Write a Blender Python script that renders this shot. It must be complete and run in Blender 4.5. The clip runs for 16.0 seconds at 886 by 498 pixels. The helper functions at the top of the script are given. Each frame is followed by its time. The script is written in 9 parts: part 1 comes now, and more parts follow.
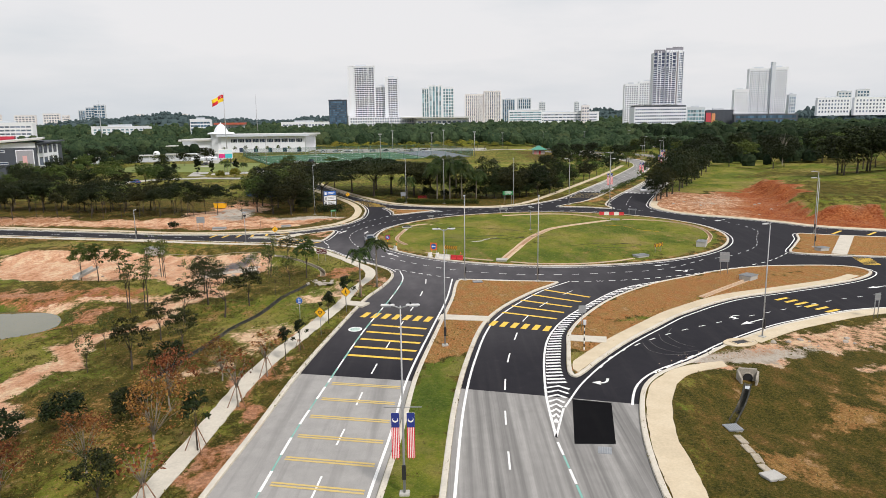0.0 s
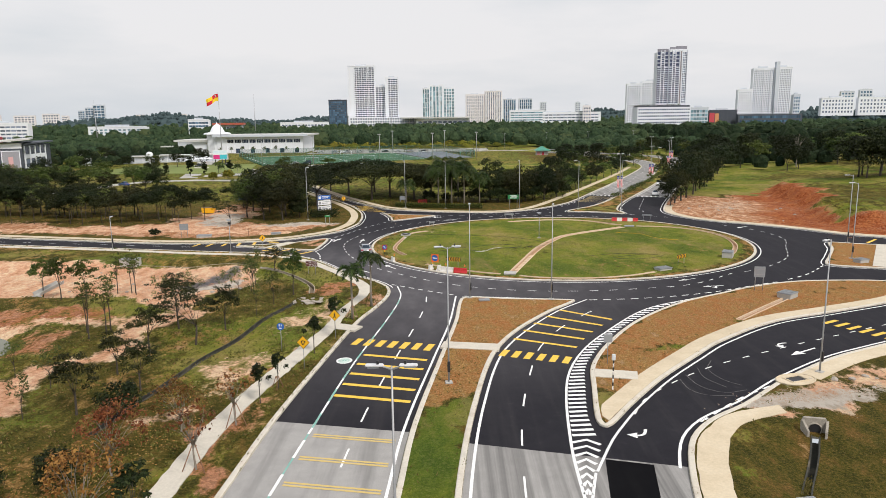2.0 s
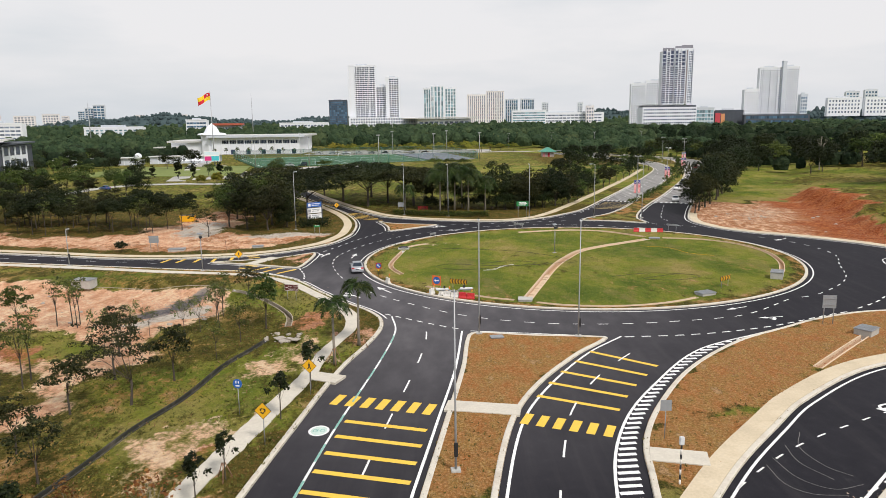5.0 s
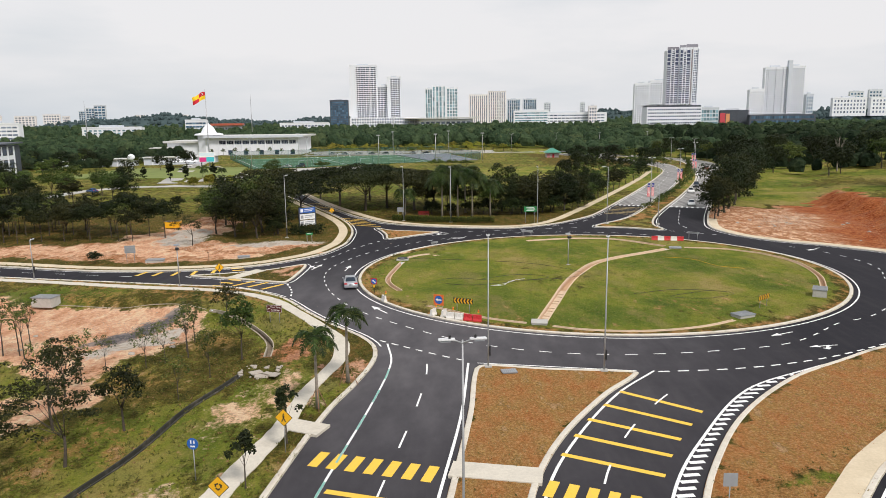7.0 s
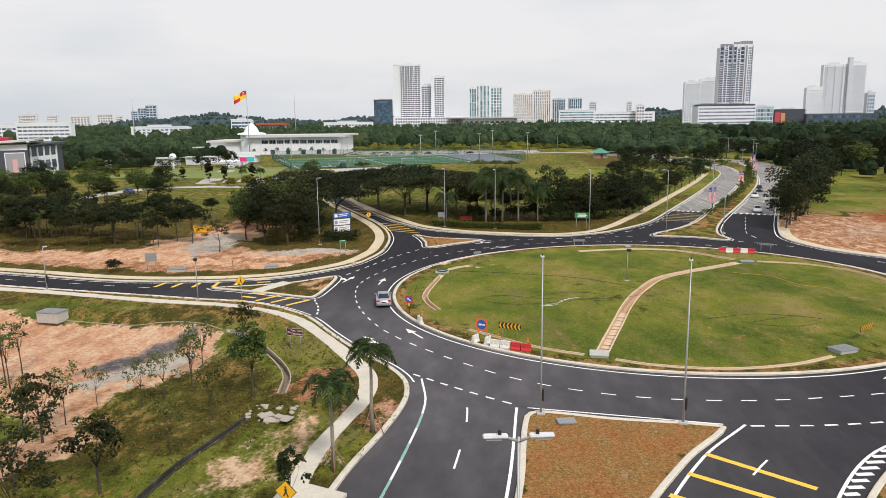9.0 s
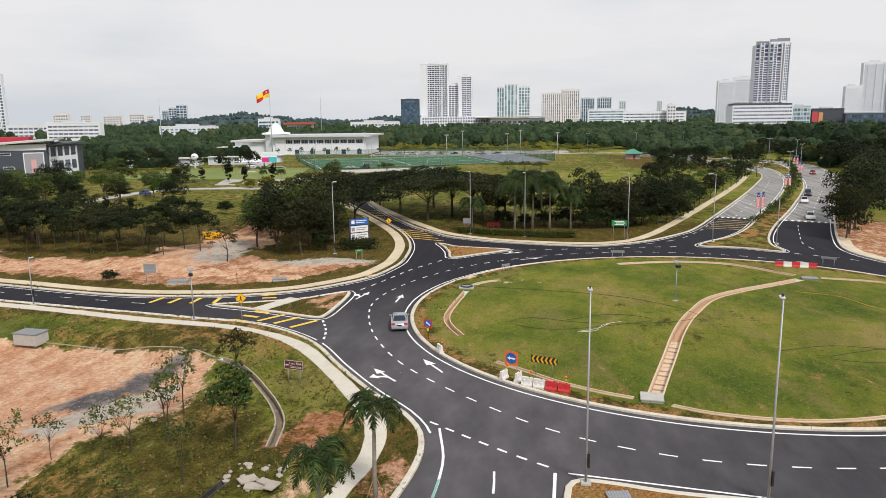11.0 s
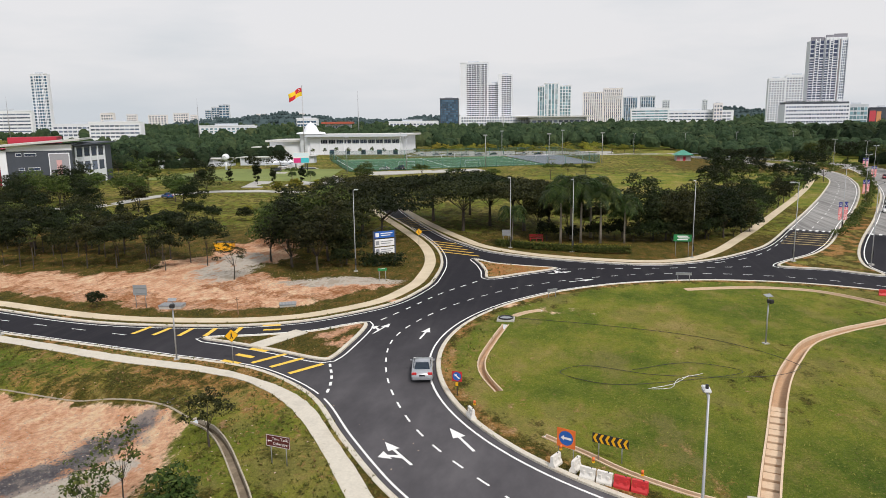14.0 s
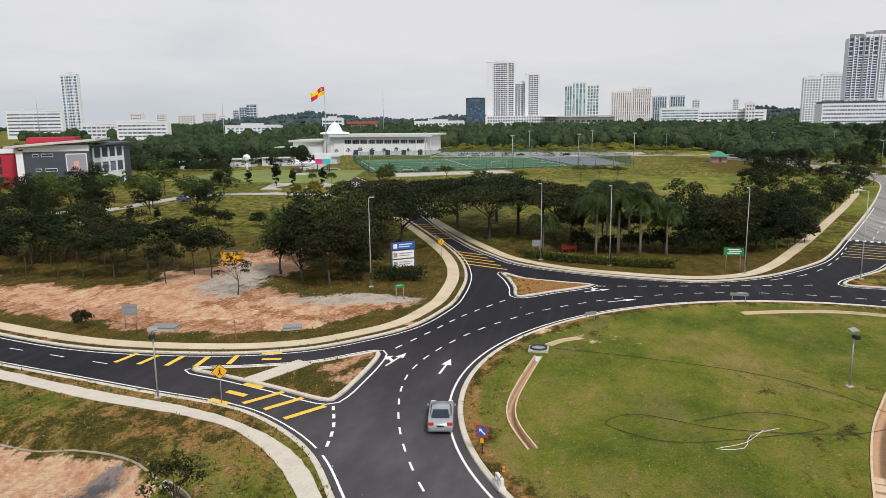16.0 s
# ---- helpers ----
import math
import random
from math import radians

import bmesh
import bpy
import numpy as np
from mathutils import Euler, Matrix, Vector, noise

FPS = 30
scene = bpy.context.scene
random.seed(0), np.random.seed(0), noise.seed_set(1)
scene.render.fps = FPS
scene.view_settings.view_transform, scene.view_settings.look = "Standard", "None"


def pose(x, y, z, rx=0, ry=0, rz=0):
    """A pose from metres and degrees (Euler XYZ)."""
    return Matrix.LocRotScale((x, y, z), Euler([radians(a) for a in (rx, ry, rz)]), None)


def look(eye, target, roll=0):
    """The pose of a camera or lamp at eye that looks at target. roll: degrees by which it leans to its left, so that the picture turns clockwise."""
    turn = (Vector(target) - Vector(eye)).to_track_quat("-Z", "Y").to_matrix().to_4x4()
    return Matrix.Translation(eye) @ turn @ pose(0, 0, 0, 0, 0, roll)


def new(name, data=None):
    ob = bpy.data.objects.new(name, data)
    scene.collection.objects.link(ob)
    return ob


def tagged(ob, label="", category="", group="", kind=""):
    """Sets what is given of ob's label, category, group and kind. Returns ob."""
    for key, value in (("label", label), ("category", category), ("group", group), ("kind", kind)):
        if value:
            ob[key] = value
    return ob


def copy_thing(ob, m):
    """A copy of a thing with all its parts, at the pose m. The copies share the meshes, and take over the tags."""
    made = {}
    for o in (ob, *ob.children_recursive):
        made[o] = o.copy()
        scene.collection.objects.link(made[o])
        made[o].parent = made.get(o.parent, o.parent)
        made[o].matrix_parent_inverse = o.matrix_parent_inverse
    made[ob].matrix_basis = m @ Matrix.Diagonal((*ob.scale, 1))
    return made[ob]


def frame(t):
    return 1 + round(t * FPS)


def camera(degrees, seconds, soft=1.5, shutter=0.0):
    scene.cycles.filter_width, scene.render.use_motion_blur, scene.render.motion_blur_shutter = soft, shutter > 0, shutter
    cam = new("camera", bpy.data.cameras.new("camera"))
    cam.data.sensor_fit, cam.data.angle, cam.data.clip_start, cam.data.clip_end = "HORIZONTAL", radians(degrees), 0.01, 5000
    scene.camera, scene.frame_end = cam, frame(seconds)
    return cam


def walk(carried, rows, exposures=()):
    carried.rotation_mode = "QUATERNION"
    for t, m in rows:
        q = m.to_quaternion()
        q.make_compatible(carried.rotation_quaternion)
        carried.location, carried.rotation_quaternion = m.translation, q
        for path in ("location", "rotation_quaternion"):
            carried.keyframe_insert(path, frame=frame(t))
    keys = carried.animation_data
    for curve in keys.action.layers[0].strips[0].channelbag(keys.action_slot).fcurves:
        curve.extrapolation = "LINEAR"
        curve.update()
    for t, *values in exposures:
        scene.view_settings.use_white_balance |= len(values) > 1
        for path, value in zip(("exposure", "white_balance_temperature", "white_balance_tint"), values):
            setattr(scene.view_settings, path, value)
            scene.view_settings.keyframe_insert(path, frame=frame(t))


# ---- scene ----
cam = camera(64.00, 16.0, soft=0.7)
PATH = [
    (0, (-7.114, -107.018, 21.965), (-7.979, -8.682, 3.818), -0.7),
    (0.5, (-7.198, -104.421, 21.918), (-8.055, -6.084, 3.779), -0.7),
    (1, (-7.277, -101.827, 21.871), (-8.157, -3.488, 3.742), -0.7),
    (1.5, (-7.351, -99.236, 21.824), (-8.261, -0.895, 3.705), -0.7),
    (2, (-7.420, -96.648, 21.776), (-8.357, 1.694, 3.668), -0.7),
    (2.5, (-7.485, -94.064, 21.728), (-8.431, 4.280, 3.633), -0.7),
    (3, (-7.546, -91.485, 21.681), (-8.512, 6.862, 3.597), -0.7),
    (3.5, (-7.605, -88.910, 21.634), (-8.631, 9.438, 3.562), -0.7),
    (4, (-7.661, -86.341, 21.587), (-8.703, 12.010, 3.527), -0.7),
    (6.5, (-7.945, -73.579, 21.371), (-9.187, 24.777, 3.358), -0.7),
    (7, (-8.009, -71.047, 21.333), (-9.348, 27.309, 3.326), -0.7),
    (7.5, (-8.078, -68.522, 21.296), (-11.126, 29.797, 3.294), -0.7),
    (8, (-8.153, -66.005, 21.261), (-13.411, 32.221, 3.263), -0.7),
    (8.5, (-8.237, -63.496, 21.229), (-14.580, 34.667, 3.234), -0.7),
    (9, (-8.330, -60.996, 21.199), (-15.636, 37.100, 3.206), -0.7),
    (11.5, (-8.989, -48.636, 21.096), (-20.869, 49.011, 3.096), -0.7),
    (12, (-9.172, -46.194, 21.085), (-21.915, 51.343, 3.083), -0.7),
    (12.5, (-9.377, -43.764, 21.079), (-23.067, 53.644, 3.073), -0.7),
    (13, (-9.605, -41.345, 21.076), (-24.207, 55.930, 3.067), -0.7),
    (13.5, (-9.859, -38.938, 21.078), (-25.311, 58.205, 3.065), -0.7),
    (14, (-10.141, -36.543, 21.084), (-26.485, 60.454, 3.069), -0.7),
    (14.5, (-10.452, -34.160, 21.095), (-27.647, 62.689, 3.078), -0.7),
    (15, (-10.796, -31.790, 21.111), (-28.911, 64.891, 3.092), -0.7),
    (15.5, (-11.174, -29.434, 21.132), (-30.146, 67.083, 3.114), -0.7),
    (16, (-11.590, -27.091, 21.158), (-31.432, 69.251, 3.142), -0.7),
]
walk(cam, [(t, look(eye, target, roll)) for t, eye, target, roll in PATH], [(0, 0.02, 6370, 13), (9, 0.04, 6370, 13), (12.5, -0.03, 6370, 13), (14.5, -0.05, 6330, 13), (16, -0.12, 6330, 13)])

# ---- world, sun, exposure ----
scene.view_settings.exposure = 0.0
world = bpy.data.worlds.new("sky")
scene.world = world
world.use_nodes = True
wn, wl = world.node_tree.nodes, world.node_tree.links
wn.clear()
w_out = wn.new("ShaderNodeOutputWorld")
w_bg = wn.new("ShaderNodeBackground")
w_sky = wn.new("ShaderNodeTexSky")
w_sky.sky_type = "NISHITA"
w_sky.sun_disc = False
w_sky.sun_elevation, w_sky.sun_rotation = radians(49), radians(145)
w_sky.air_density, w_sky.dust_density = 1.5, 3.0
w_co = wn.new("ShaderNodeTexCoord")
w_map = wn.new("ShaderNodeMapping")
w_map.inputs["Scale"].default_value = (1.0, 1.0, 4.6)
w_noise = wn.new("ShaderNodeTexNoise")
w_noise.inputs["Scale"].default_value, w_noise.inputs["Detail"].default_value = 1.7, 7.0
w_noise.inputs["Roughness"].default_value = 0.5
w_ramp = wn.new("ShaderNodeValToRGB")
w_ramp.color_ramp.elements[0].position, w_ramp.color_ramp.elements[0].color = 0.38, (6.45, 6.9, 7.08, 1)
w_ramp.color_ramp.elements[1].position, w_ramp.color_ramp.elements[1].color = 0.60, (8.45, 8.4, 8.25, 1)
w_mix = wn.new("ShaderNodeMixRGB")
w_mix.inputs[0].default_value = 0.94
w_bg.inputs["Strength"].default_value = 0.1
wl.new(w_co.outputs["Generated"], w_map.inputs["Vector"])
wl.new(w_map.outputs["Vector"], w_noise.inputs["Vector"])
wl.new(w_noise.outputs["Fac"], w_ramp.inputs["Fac"])
wl.new(w_sky.outputs["Color"], w_mix.inputs[1])
wl.new(w_ramp.outputs["Color"], w_mix.inputs[2])
wl.new(w_mix.outputs["Color"], w_bg.inputs["Color"])
wl.new(w_bg.outputs["Background"], w_out.inputs["Surface"])

sun = new("sun", bpy.data.lights.new("sun", "SUN"))
sun.data.energy, sun.data.angle, sun.data.color = 3.0, radians(11), (1.0, 0.93, 0.84)
sun.matrix_world = look((95, -135, 190), (0, 0, 0))

# ---- materials ----
MATS = {}


def node_mat(name):
    m = bpy.data.materials.new(name)
    m.use_nodes = True
    n, l = m.node_tree.nodes, m.node_tree.links
    return m, n, l, n["Principled BSDF"]


def noise_node(n, l, vec, scale, detail=4.0, rough=0.6):
    t = n.new("ShaderNodeTexNoise")
    t.inputs["Scale"].default_value, t.inputs["Detail"].default_value, t.inputs["Roughness"].default_value = scale, detail, rough
    l.new(vec, t.inputs["Vector"])
    return t.outputs["Fac"]


def ramp_node(n, l, fac, stops):
    r = n.new("ShaderNodeValToRGB")
    while len(r.color_ramp.elements) < len(stops):
        r.color_ramp.elements.new(0.5)
    for e, (p, c) in zip(r.color_ramp.elements, stops):
        e.position, e.color = p, (*c, 1)
    l.new(fac, r.inputs["Fac"])
    return r.outputs["Color"]


def mix_node(n, l, fac, a, b, mode="MIX"):
    m = n.new("ShaderNodeMixRGB")
    m.blend_type = mode
    for i, v in enumerate((fac, a, b)):
        if isinstance(v, (int, float)):
            m.inputs[i].default_value = v
        elif isinstance(v, tuple):
            m.inputs[i].default_value = (*v, 1)
        else:
            l.new(v, m.inputs[i])
    return m.outputs["Color"]


def shift(c, k):
    return tuple(min(1.0, v * k) for v in c)


def surface(name, colour, other=None, scale=4.0, fine=40.0, rough=0.7, metal=0.0, bump=0.2, where="Object", spec=0.5, amount=0.16, per_object=0.0):
    """A plain weathered surface: two scales of tone, a second colour in stains, fine relief."""
    if name in MATS:
        return MATS[name]
    m, n, l, b = node_mat(name)
    if where == "World":
        vec = n.new("ShaderNodeNewGeometry").outputs["Position"]
    else:
        vec = n.new("ShaderNodeTexCoord").outputs["Object"]
    big, small = noise_node(n, l, vec, scale), noise_node(n, l, vec, fine, 3.0, 0.7)
    c = ramp_node(n, l, big, [(0.3, shift(colour, 1 - amount)), (0.5, colour), (0.72, other or shift(colour, 1 + amount))])
    c = mix_node(n, l, 0.35, c, ramp_node(n, l, small, [(0.3, shift(colour, 1 - 1.3 * amount)), (0.7, shift(colour, 1 + 1.3 * amount))]))
    if per_object:
        info = n.new("ShaderNodeObjectInfo")
        c = mix_node(n, l, per_object, c, ramp_node(n, l, info.outputs["Random"], [(0.0, shift(colour, 0.55)), (0.5, colour), (1.0, shift(colour, 1.5))]))
    l.new(c, b.inputs["Base Color"])
    b.inputs["Roughness"].default_value, b.inputs["Metallic"].default_value = rough, metal
    b.inputs["Specular IOR Level"].default_value = spec
    if bump:
        bp = n.new("ShaderNodeBump")
        bp.inputs["Strength"].default_value, bp.inputs["Distance"].default_value = bump, 0.02
        l.new(small, bp.inputs["Height"])
        l.new(bp.outputs["Normal"], b.inputs["Normal"])
    MATS[name] = m
    return m


def asphalt(name, dark, light, streak, lanes=0.45, dusty=None, tracks=None):
    """Asphalt with tyre-polished patches, grit and pale dust, and dark rubber tracks on the busier carriageway."""
    m, n, l, b = node_mat(name)
    pos = n.new("ShaderNodeNewGeometry").outputs["Position"]
    big, mid = noise_node(n, l, pos, 0.09, 5.0, 0.6), noise_node(n, l, pos, 0.9, 4.0, 0.65)
    grit = noise_node(n, l, pos, 22.0, 2.0, 0.8)
    c = ramp_node(n, l, big, [(0.32, dark), (0.68, light)])
    c = mix_node(n, l, 0.4, c, ramp_node(n, l, mid, [(0.3, shift(dark, 0.8)), (0.62, light), (0.8, streak)]))
    c = mix_node(n, l, 0.25, c, ramp_node(n, l, grit, [(0.25, shift(dark, 0.5)), (0.75, shift(light, 1.5))]))
    mp = n.new("ShaderNodeMapping")
    mp.inputs["Scale"].default_value = (0.9, 0.05, 1.0)
    l.new(pos, mp.inputs["Vector"])
    long = noise_node(n, l, mp.outputs["Vector"], 1.0, 3.0, 0.6)
    dust = n.new("ShaderNodeMath")
    dust.operation = "MULTIPLY"
    l.new(ramp_node(n, l, long, [(0.5, (0, 0, 0)), (0.78, (1, 1, 1))]), dust.inputs[0])
    dust.inputs[1].default_value = lanes
    c = mix_node(n, l, dust.outputs[0], c, streak if lanes < 0.5 else shift(dark, 0.62))
    if tracks:
        mp = n.new("ShaderNodeMapping")
        mp.inputs["Rotation"].default_value = (0, 0, 0.05)
        mp.inputs["Scale"].default_value = (1.15, 0.016, 1.0)
        l.new(pos, mp.inputs["Vector"])
        rubber = noise_node(n, l, mp.outputs["Vector"], 1.0, 5.0, 0.62)
        split = n.new("ShaderNodeSeparateXYZ")
        l.new(pos, split.inputs["Vector"])
        side = n.new("ShaderNodeMapRange")
        side.inputs["From Min"].default_value, side.inputs["From Max"].default_value = tracks, tracks + 1.0
        l.new(split.outputs["X"], side.inputs["Value"])
        worn = n.new("ShaderNodeMath")
        worn.operation = "MULTIPLY"
        l.new(side.outputs["Result"], worn.inputs[0])
        l.new(ramp_node(n, l, rubber, [(0.40, (0, 0, 0)), (0.66, (0.85, 0.85, 0.85))]), worn.inputs[1])
        c = mix_node(n, l, worn.outputs[0], c, shift(dark, 0.42))
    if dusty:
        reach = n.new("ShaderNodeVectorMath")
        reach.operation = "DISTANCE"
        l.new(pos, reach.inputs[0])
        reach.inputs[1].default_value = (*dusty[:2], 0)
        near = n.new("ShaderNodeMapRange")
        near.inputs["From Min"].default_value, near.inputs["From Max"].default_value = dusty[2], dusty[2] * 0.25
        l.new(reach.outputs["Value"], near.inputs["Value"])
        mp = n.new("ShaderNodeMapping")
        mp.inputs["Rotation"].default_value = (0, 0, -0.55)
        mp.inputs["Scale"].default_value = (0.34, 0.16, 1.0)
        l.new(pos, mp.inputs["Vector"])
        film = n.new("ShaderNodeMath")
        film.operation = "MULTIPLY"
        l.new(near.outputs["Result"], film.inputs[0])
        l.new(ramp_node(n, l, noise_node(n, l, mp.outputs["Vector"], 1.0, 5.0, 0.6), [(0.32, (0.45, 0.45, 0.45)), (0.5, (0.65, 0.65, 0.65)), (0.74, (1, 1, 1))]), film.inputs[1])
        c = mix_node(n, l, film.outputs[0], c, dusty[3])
    l.new(c, b.inputs["Base Color"])
    b.inputs["Roughness"].default_value = 0.8
    b.inputs["Specular IOR Level"].default_value = 0.16
    bp = n.new("ShaderNodeBump")
    bp.inputs["Strength"].default_value, bp.inputs["Distance"].default_value = 0.25, 0.01
    l.new(grit, bp.inputs["Height"])
    l.new(bp.outputs["Normal"], b.inputs["Normal"])
    return m


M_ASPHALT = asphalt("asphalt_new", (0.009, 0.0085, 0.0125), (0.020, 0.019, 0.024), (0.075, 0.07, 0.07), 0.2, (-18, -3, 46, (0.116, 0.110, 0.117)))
M_OLD = asphalt("asphalt_old", (0.27, 0.265, 0.255), (0.37, 0.36, 0.345), (0.44, 0.43, 0.41), 0.75, tracks=-8.5)
M_PATCH = asphalt("asphalt_patch", (0.004, 0.004, 0.005), (0.008, 0.008, 0.009), (0.012, 0.012, 0.012))
M_PATCH.node_tree.nodes["Principled BSDF"].inputs["Specular IOR Level"].default_value = 0.03
M_WHITE = surface("road_paint_white", (0.80, 0.80, 0.79), (0.62, 0.62, 0.60), 0.9, 9.0, 0.6, where="World", bump=0.05, amount=0.1)
M_YELLOW = surface("road_paint_yellow", (0.78, 0.50, 0.05), (0.62, 0.41, 0.08), 1.2, 9.0, 0.6, where="World", bump=0.05, amount=0.12)
M_YELLOW_OLD = surface("road_paint_yellow_worn", (0.58, 0.43, 0.14), (0.42, 0.36, 0.22), 1.6, 9.0, 0.65, where="World", bump=0.05, amount=0.15)
M_TEAL = surface("road_paint_teal", (0.18, 0.42, 0.36), (0.30, 0.42, 0.38), 1.2, 9.0, 0.65, where="World", bump=0.05)
M_KERB = surface("kerb_concrete", (0.58, 0.54, 0.46), (0.40, 0.33, 0.25), 0.5, 6.0, 0.85, where="World", bump=0.3, amount=0.2)
M_PATH = surface("path_concrete", (0.56, 0.47, 0.33), (0.66, 0.58, 0.44), 0.35, 5.0, 0.88, where="World", bump=0.3, amount=0.18)
M_PATH_GREY = surface("path_concrete_grey", (0.56, 0.52, 0.44), (0.44, 0.40, 0.33), 0.5, 5.0, 0.88, where="World", bump=0.3, amount=0.18)
M_CONC = surface("concrete_grey", (0.44, 0.43, 0.40), (0.30, 0.29, 0.26), 1.5, 18.0, 0.85, amount=0.18)
M_STEEL = surface("galvanised_steel", (0.42, 0.43, 0.44), None, 3.0, 40.0, 0.45, 0.7, 0.05)


def ground_material():
    m, n, l, b = node_mat("ground_cover")
    pos = n.new("ShaderNodeNewGeometry").outputs["Position"]
    att = n.new("ShaderNodeAttribute")
    att.attribute_name = "zone"
    sep = n.new("ShaderNodeSeparateColor")
    l.new(att.outputs["Color"], sep.inputs["Color"])

    def wide(fac, k=2.0):
        r = n.new("ShaderNodeMapRange")
        r.inputs["From Min"].default_value, r.inputs["From Max"].default_value = 0.5 - 0.5 / k, 0.5 + 0.5 / k
        l.new(fac, r.inputs["Value"])
        return r.outputs["Result"]

    big, mid = wide(noise_node(n, l, pos, 0.045, 6.0, 0.62), 3.2), wide(noise_node(n, l, pos, 0.35, 5.0, 0.65), 2.6)
    fine, grit = wide(noise_node(n, l, pos, 2.6, 4.0, 0.7), 2.4), wide(noise_node(n, l, pos, 14.0, 3.0, 0.75), 2.0)
    drift = n.new("ShaderNodeMapping")
    drift.inputs["Rotation"].default_value = (0, 0, 0.5)
    drift.inputs["Scale"].default_value = (1.0, 0.55, 1.0)
    l.new(pos, drift.inputs["Vector"])
    thatch = wide(noise_node(n, l, drift.outputs["Vector"], 0.62, 7.0, 0.68), 3.2)
    blade = wide(noise_node(n, l, pos, 5.5, 5.0, 0.75), 2.4)
    grass = ramp_node(n, l, thatch, [(0.15, (0.040, 0.052, 0.008)), (0.4, (0.094, 0.095, 0.014)), (0.62, (0.163, 0.118, 0.027)), (0.85, (0.280, 0.150, 0.048))])
    grass = mix_node(n, l, 0.5, grass, ramp_node(n, l, blade, [(0.2, (0.022, 0.026, 0.006)), (0.5, (0.106, 0.092, 0.019)), (0.82, (0.313, 0.200, 0.062))]))
    patch = wide(noise_node(n, l, drift.outputs["Vector"], 0.2, 9.0, 0.72), 4.2)
    lush = ramp_node(n, l, patch, [(0.05, (0.063, 0.124, 0.019)), (0.34, (0.137, 0.215, 0.025)), (0.54, (0.236, 0.280, 0.038)), (0.70, (0.345, 0.300, 0.085)), (0.88, (0.480, 0.370, 0.165))])
    lush = mix_node(n, l, 0.46, lush, ramp_node(n, l, blade, [(0.12, (0.040, 0.066, 0.010)), (0.5, (0.170, 0.200, 0.029)), (0.88, (0.450, 0.390, 0.140))]))
    lush = mix_node(n, l, 0.44, lush, ramp_node(n, l, big, [(0.22, (0.059, 0.120, 0.012)), (0.42, (0.180, 0.228, 0.024)), (0.56, (0.300, 0.308, 0.040)), (0.72, (0.400, 0.312, 0.112))]))
    soil = ramp_node(n, l, fine, [(0.25, (0.293, 0.134, 0.061)), (0.5, (0.512, 0.268, 0.140)), (0.75, (0.732, 0.488, 0.317))])
    soil = mix_node(n, l, 0.45, soil, ramp_node(n, l, thatch, [(0.3, (0.415, 0.146, 0.055)), (0.5, (0.561, 0.305, 0.171)), (0.68, (0.756, 0.561, 0.415))]))
    brown = ramp_node(n, l, blade, [(0.2, (0.168, 0.075, 0.024)), (0.5, (0.435, 0.217, 0.086)), (0.8, (0.658, 0.435, 0.233))])
    brown = mix_node(n, l, 0.5, brown, ramp_node(n, l, thatch, [(0.1, (0.494, 0.176, 0.045)), (0.35, (0.511, 0.247, 0.077)), (0.55, (0.389, 0.212, 0.068)), (0.7, (0.529, 0.335, 0.099)), (0.82, (0.230, 0.168, 0.045)), (0.95, (0.565, 0.406, 0.226))]))
    pale = ramp_node(n, l, thatch, [(0.1, (0.575, 0.265, 0.127)), (0.35, (0.713, 0.437, 0.265)), (0.6, (0.782, 0.552, 0.391)), (0.85, (0.850, 0.713, 0.564))])
    pale = mix_node(n, l, 0.4, pale, ramp_node(n, l, fine, [(0.15, (0.391, 0.207, 0.115)), (0.5, (0.713, 0.483, 0.322)), (0.85, (0.850, 0.736, 0.575))]))

    edge = mix_node(n, l, 0.35, thatch, fine)

    def broken(chan):
        a = n.new("ShaderNodeMath")
        a.operation = "MULTIPLY_ADD"
        l.new(edge, a.inputs[0])
        a.inputs[1].default_value = 0.9
        a.inputs[2].default_value = -0.45
        s = n.new("ShaderNodeMath")
        s.operation = "ADD"
        l.new(chan, s.inputs[0])
        l.new(a.outputs[0], s.inputs[1])
        r = n.new("ShaderNodeMapRange")
        r.inputs["From Min"].default_value, r.inputs["From Max"].default_value = 0.38, 0.62
        l.new(s.outputs[0], r.inputs["Value"])
        return r.outputs["Result"]

    c = mix_node(n, l, broken(att.outputs["Alpha"]), grass, lush)
    c = mix_node(n, l, broken(sep.outputs["Green"]), c, brown)
    red = ramp_node(n, l, fine, [(0.25, (0.16, 0.035, 0.011)), (0.5, (0.40, 0.105, 0.032)), (0.75, (0.58, 0.25, 0.11))])
    red = mix_node(n, l, 0.4, red, ramp_node(n, l, mid, [(0.35, (0.30, 0.06, 0.018)), (0.65, (0.52, 0.19, 0.07))]))
    soil = mix_node(n, l, att.outputs["Alpha"], soil, red)
    c = mix_node(n, l, broken(sep.outputs["Red"]), c, soil)
    c = mix_node(n, l, broken(sep.outputs["Blue"]), c, pale)
    c = mix_node(n, l, 0.38, c, ramp_node(n, l, grit, [(0.3, (0.02, 0.02, 0.01)), (0.7, (0.45, 0.40, 0.28))]), "OVERLAY")
    ash_att = n.new("ShaderNodeAttribute")
    ash_att.attribute_name = "ash"
    ash_sep = n.new("ShaderNodeSeparateColor")
    l.new(ash_att.outputs["Color"], ash_sep.inputs["Color"])
    streak = ramp_node(n, l, thatch, [(0.1, (0.075, 0.07, 0.078)), (0.45, (0.13, 0.12, 0.125)), (0.75, (0.30, 0.25, 0.22))])
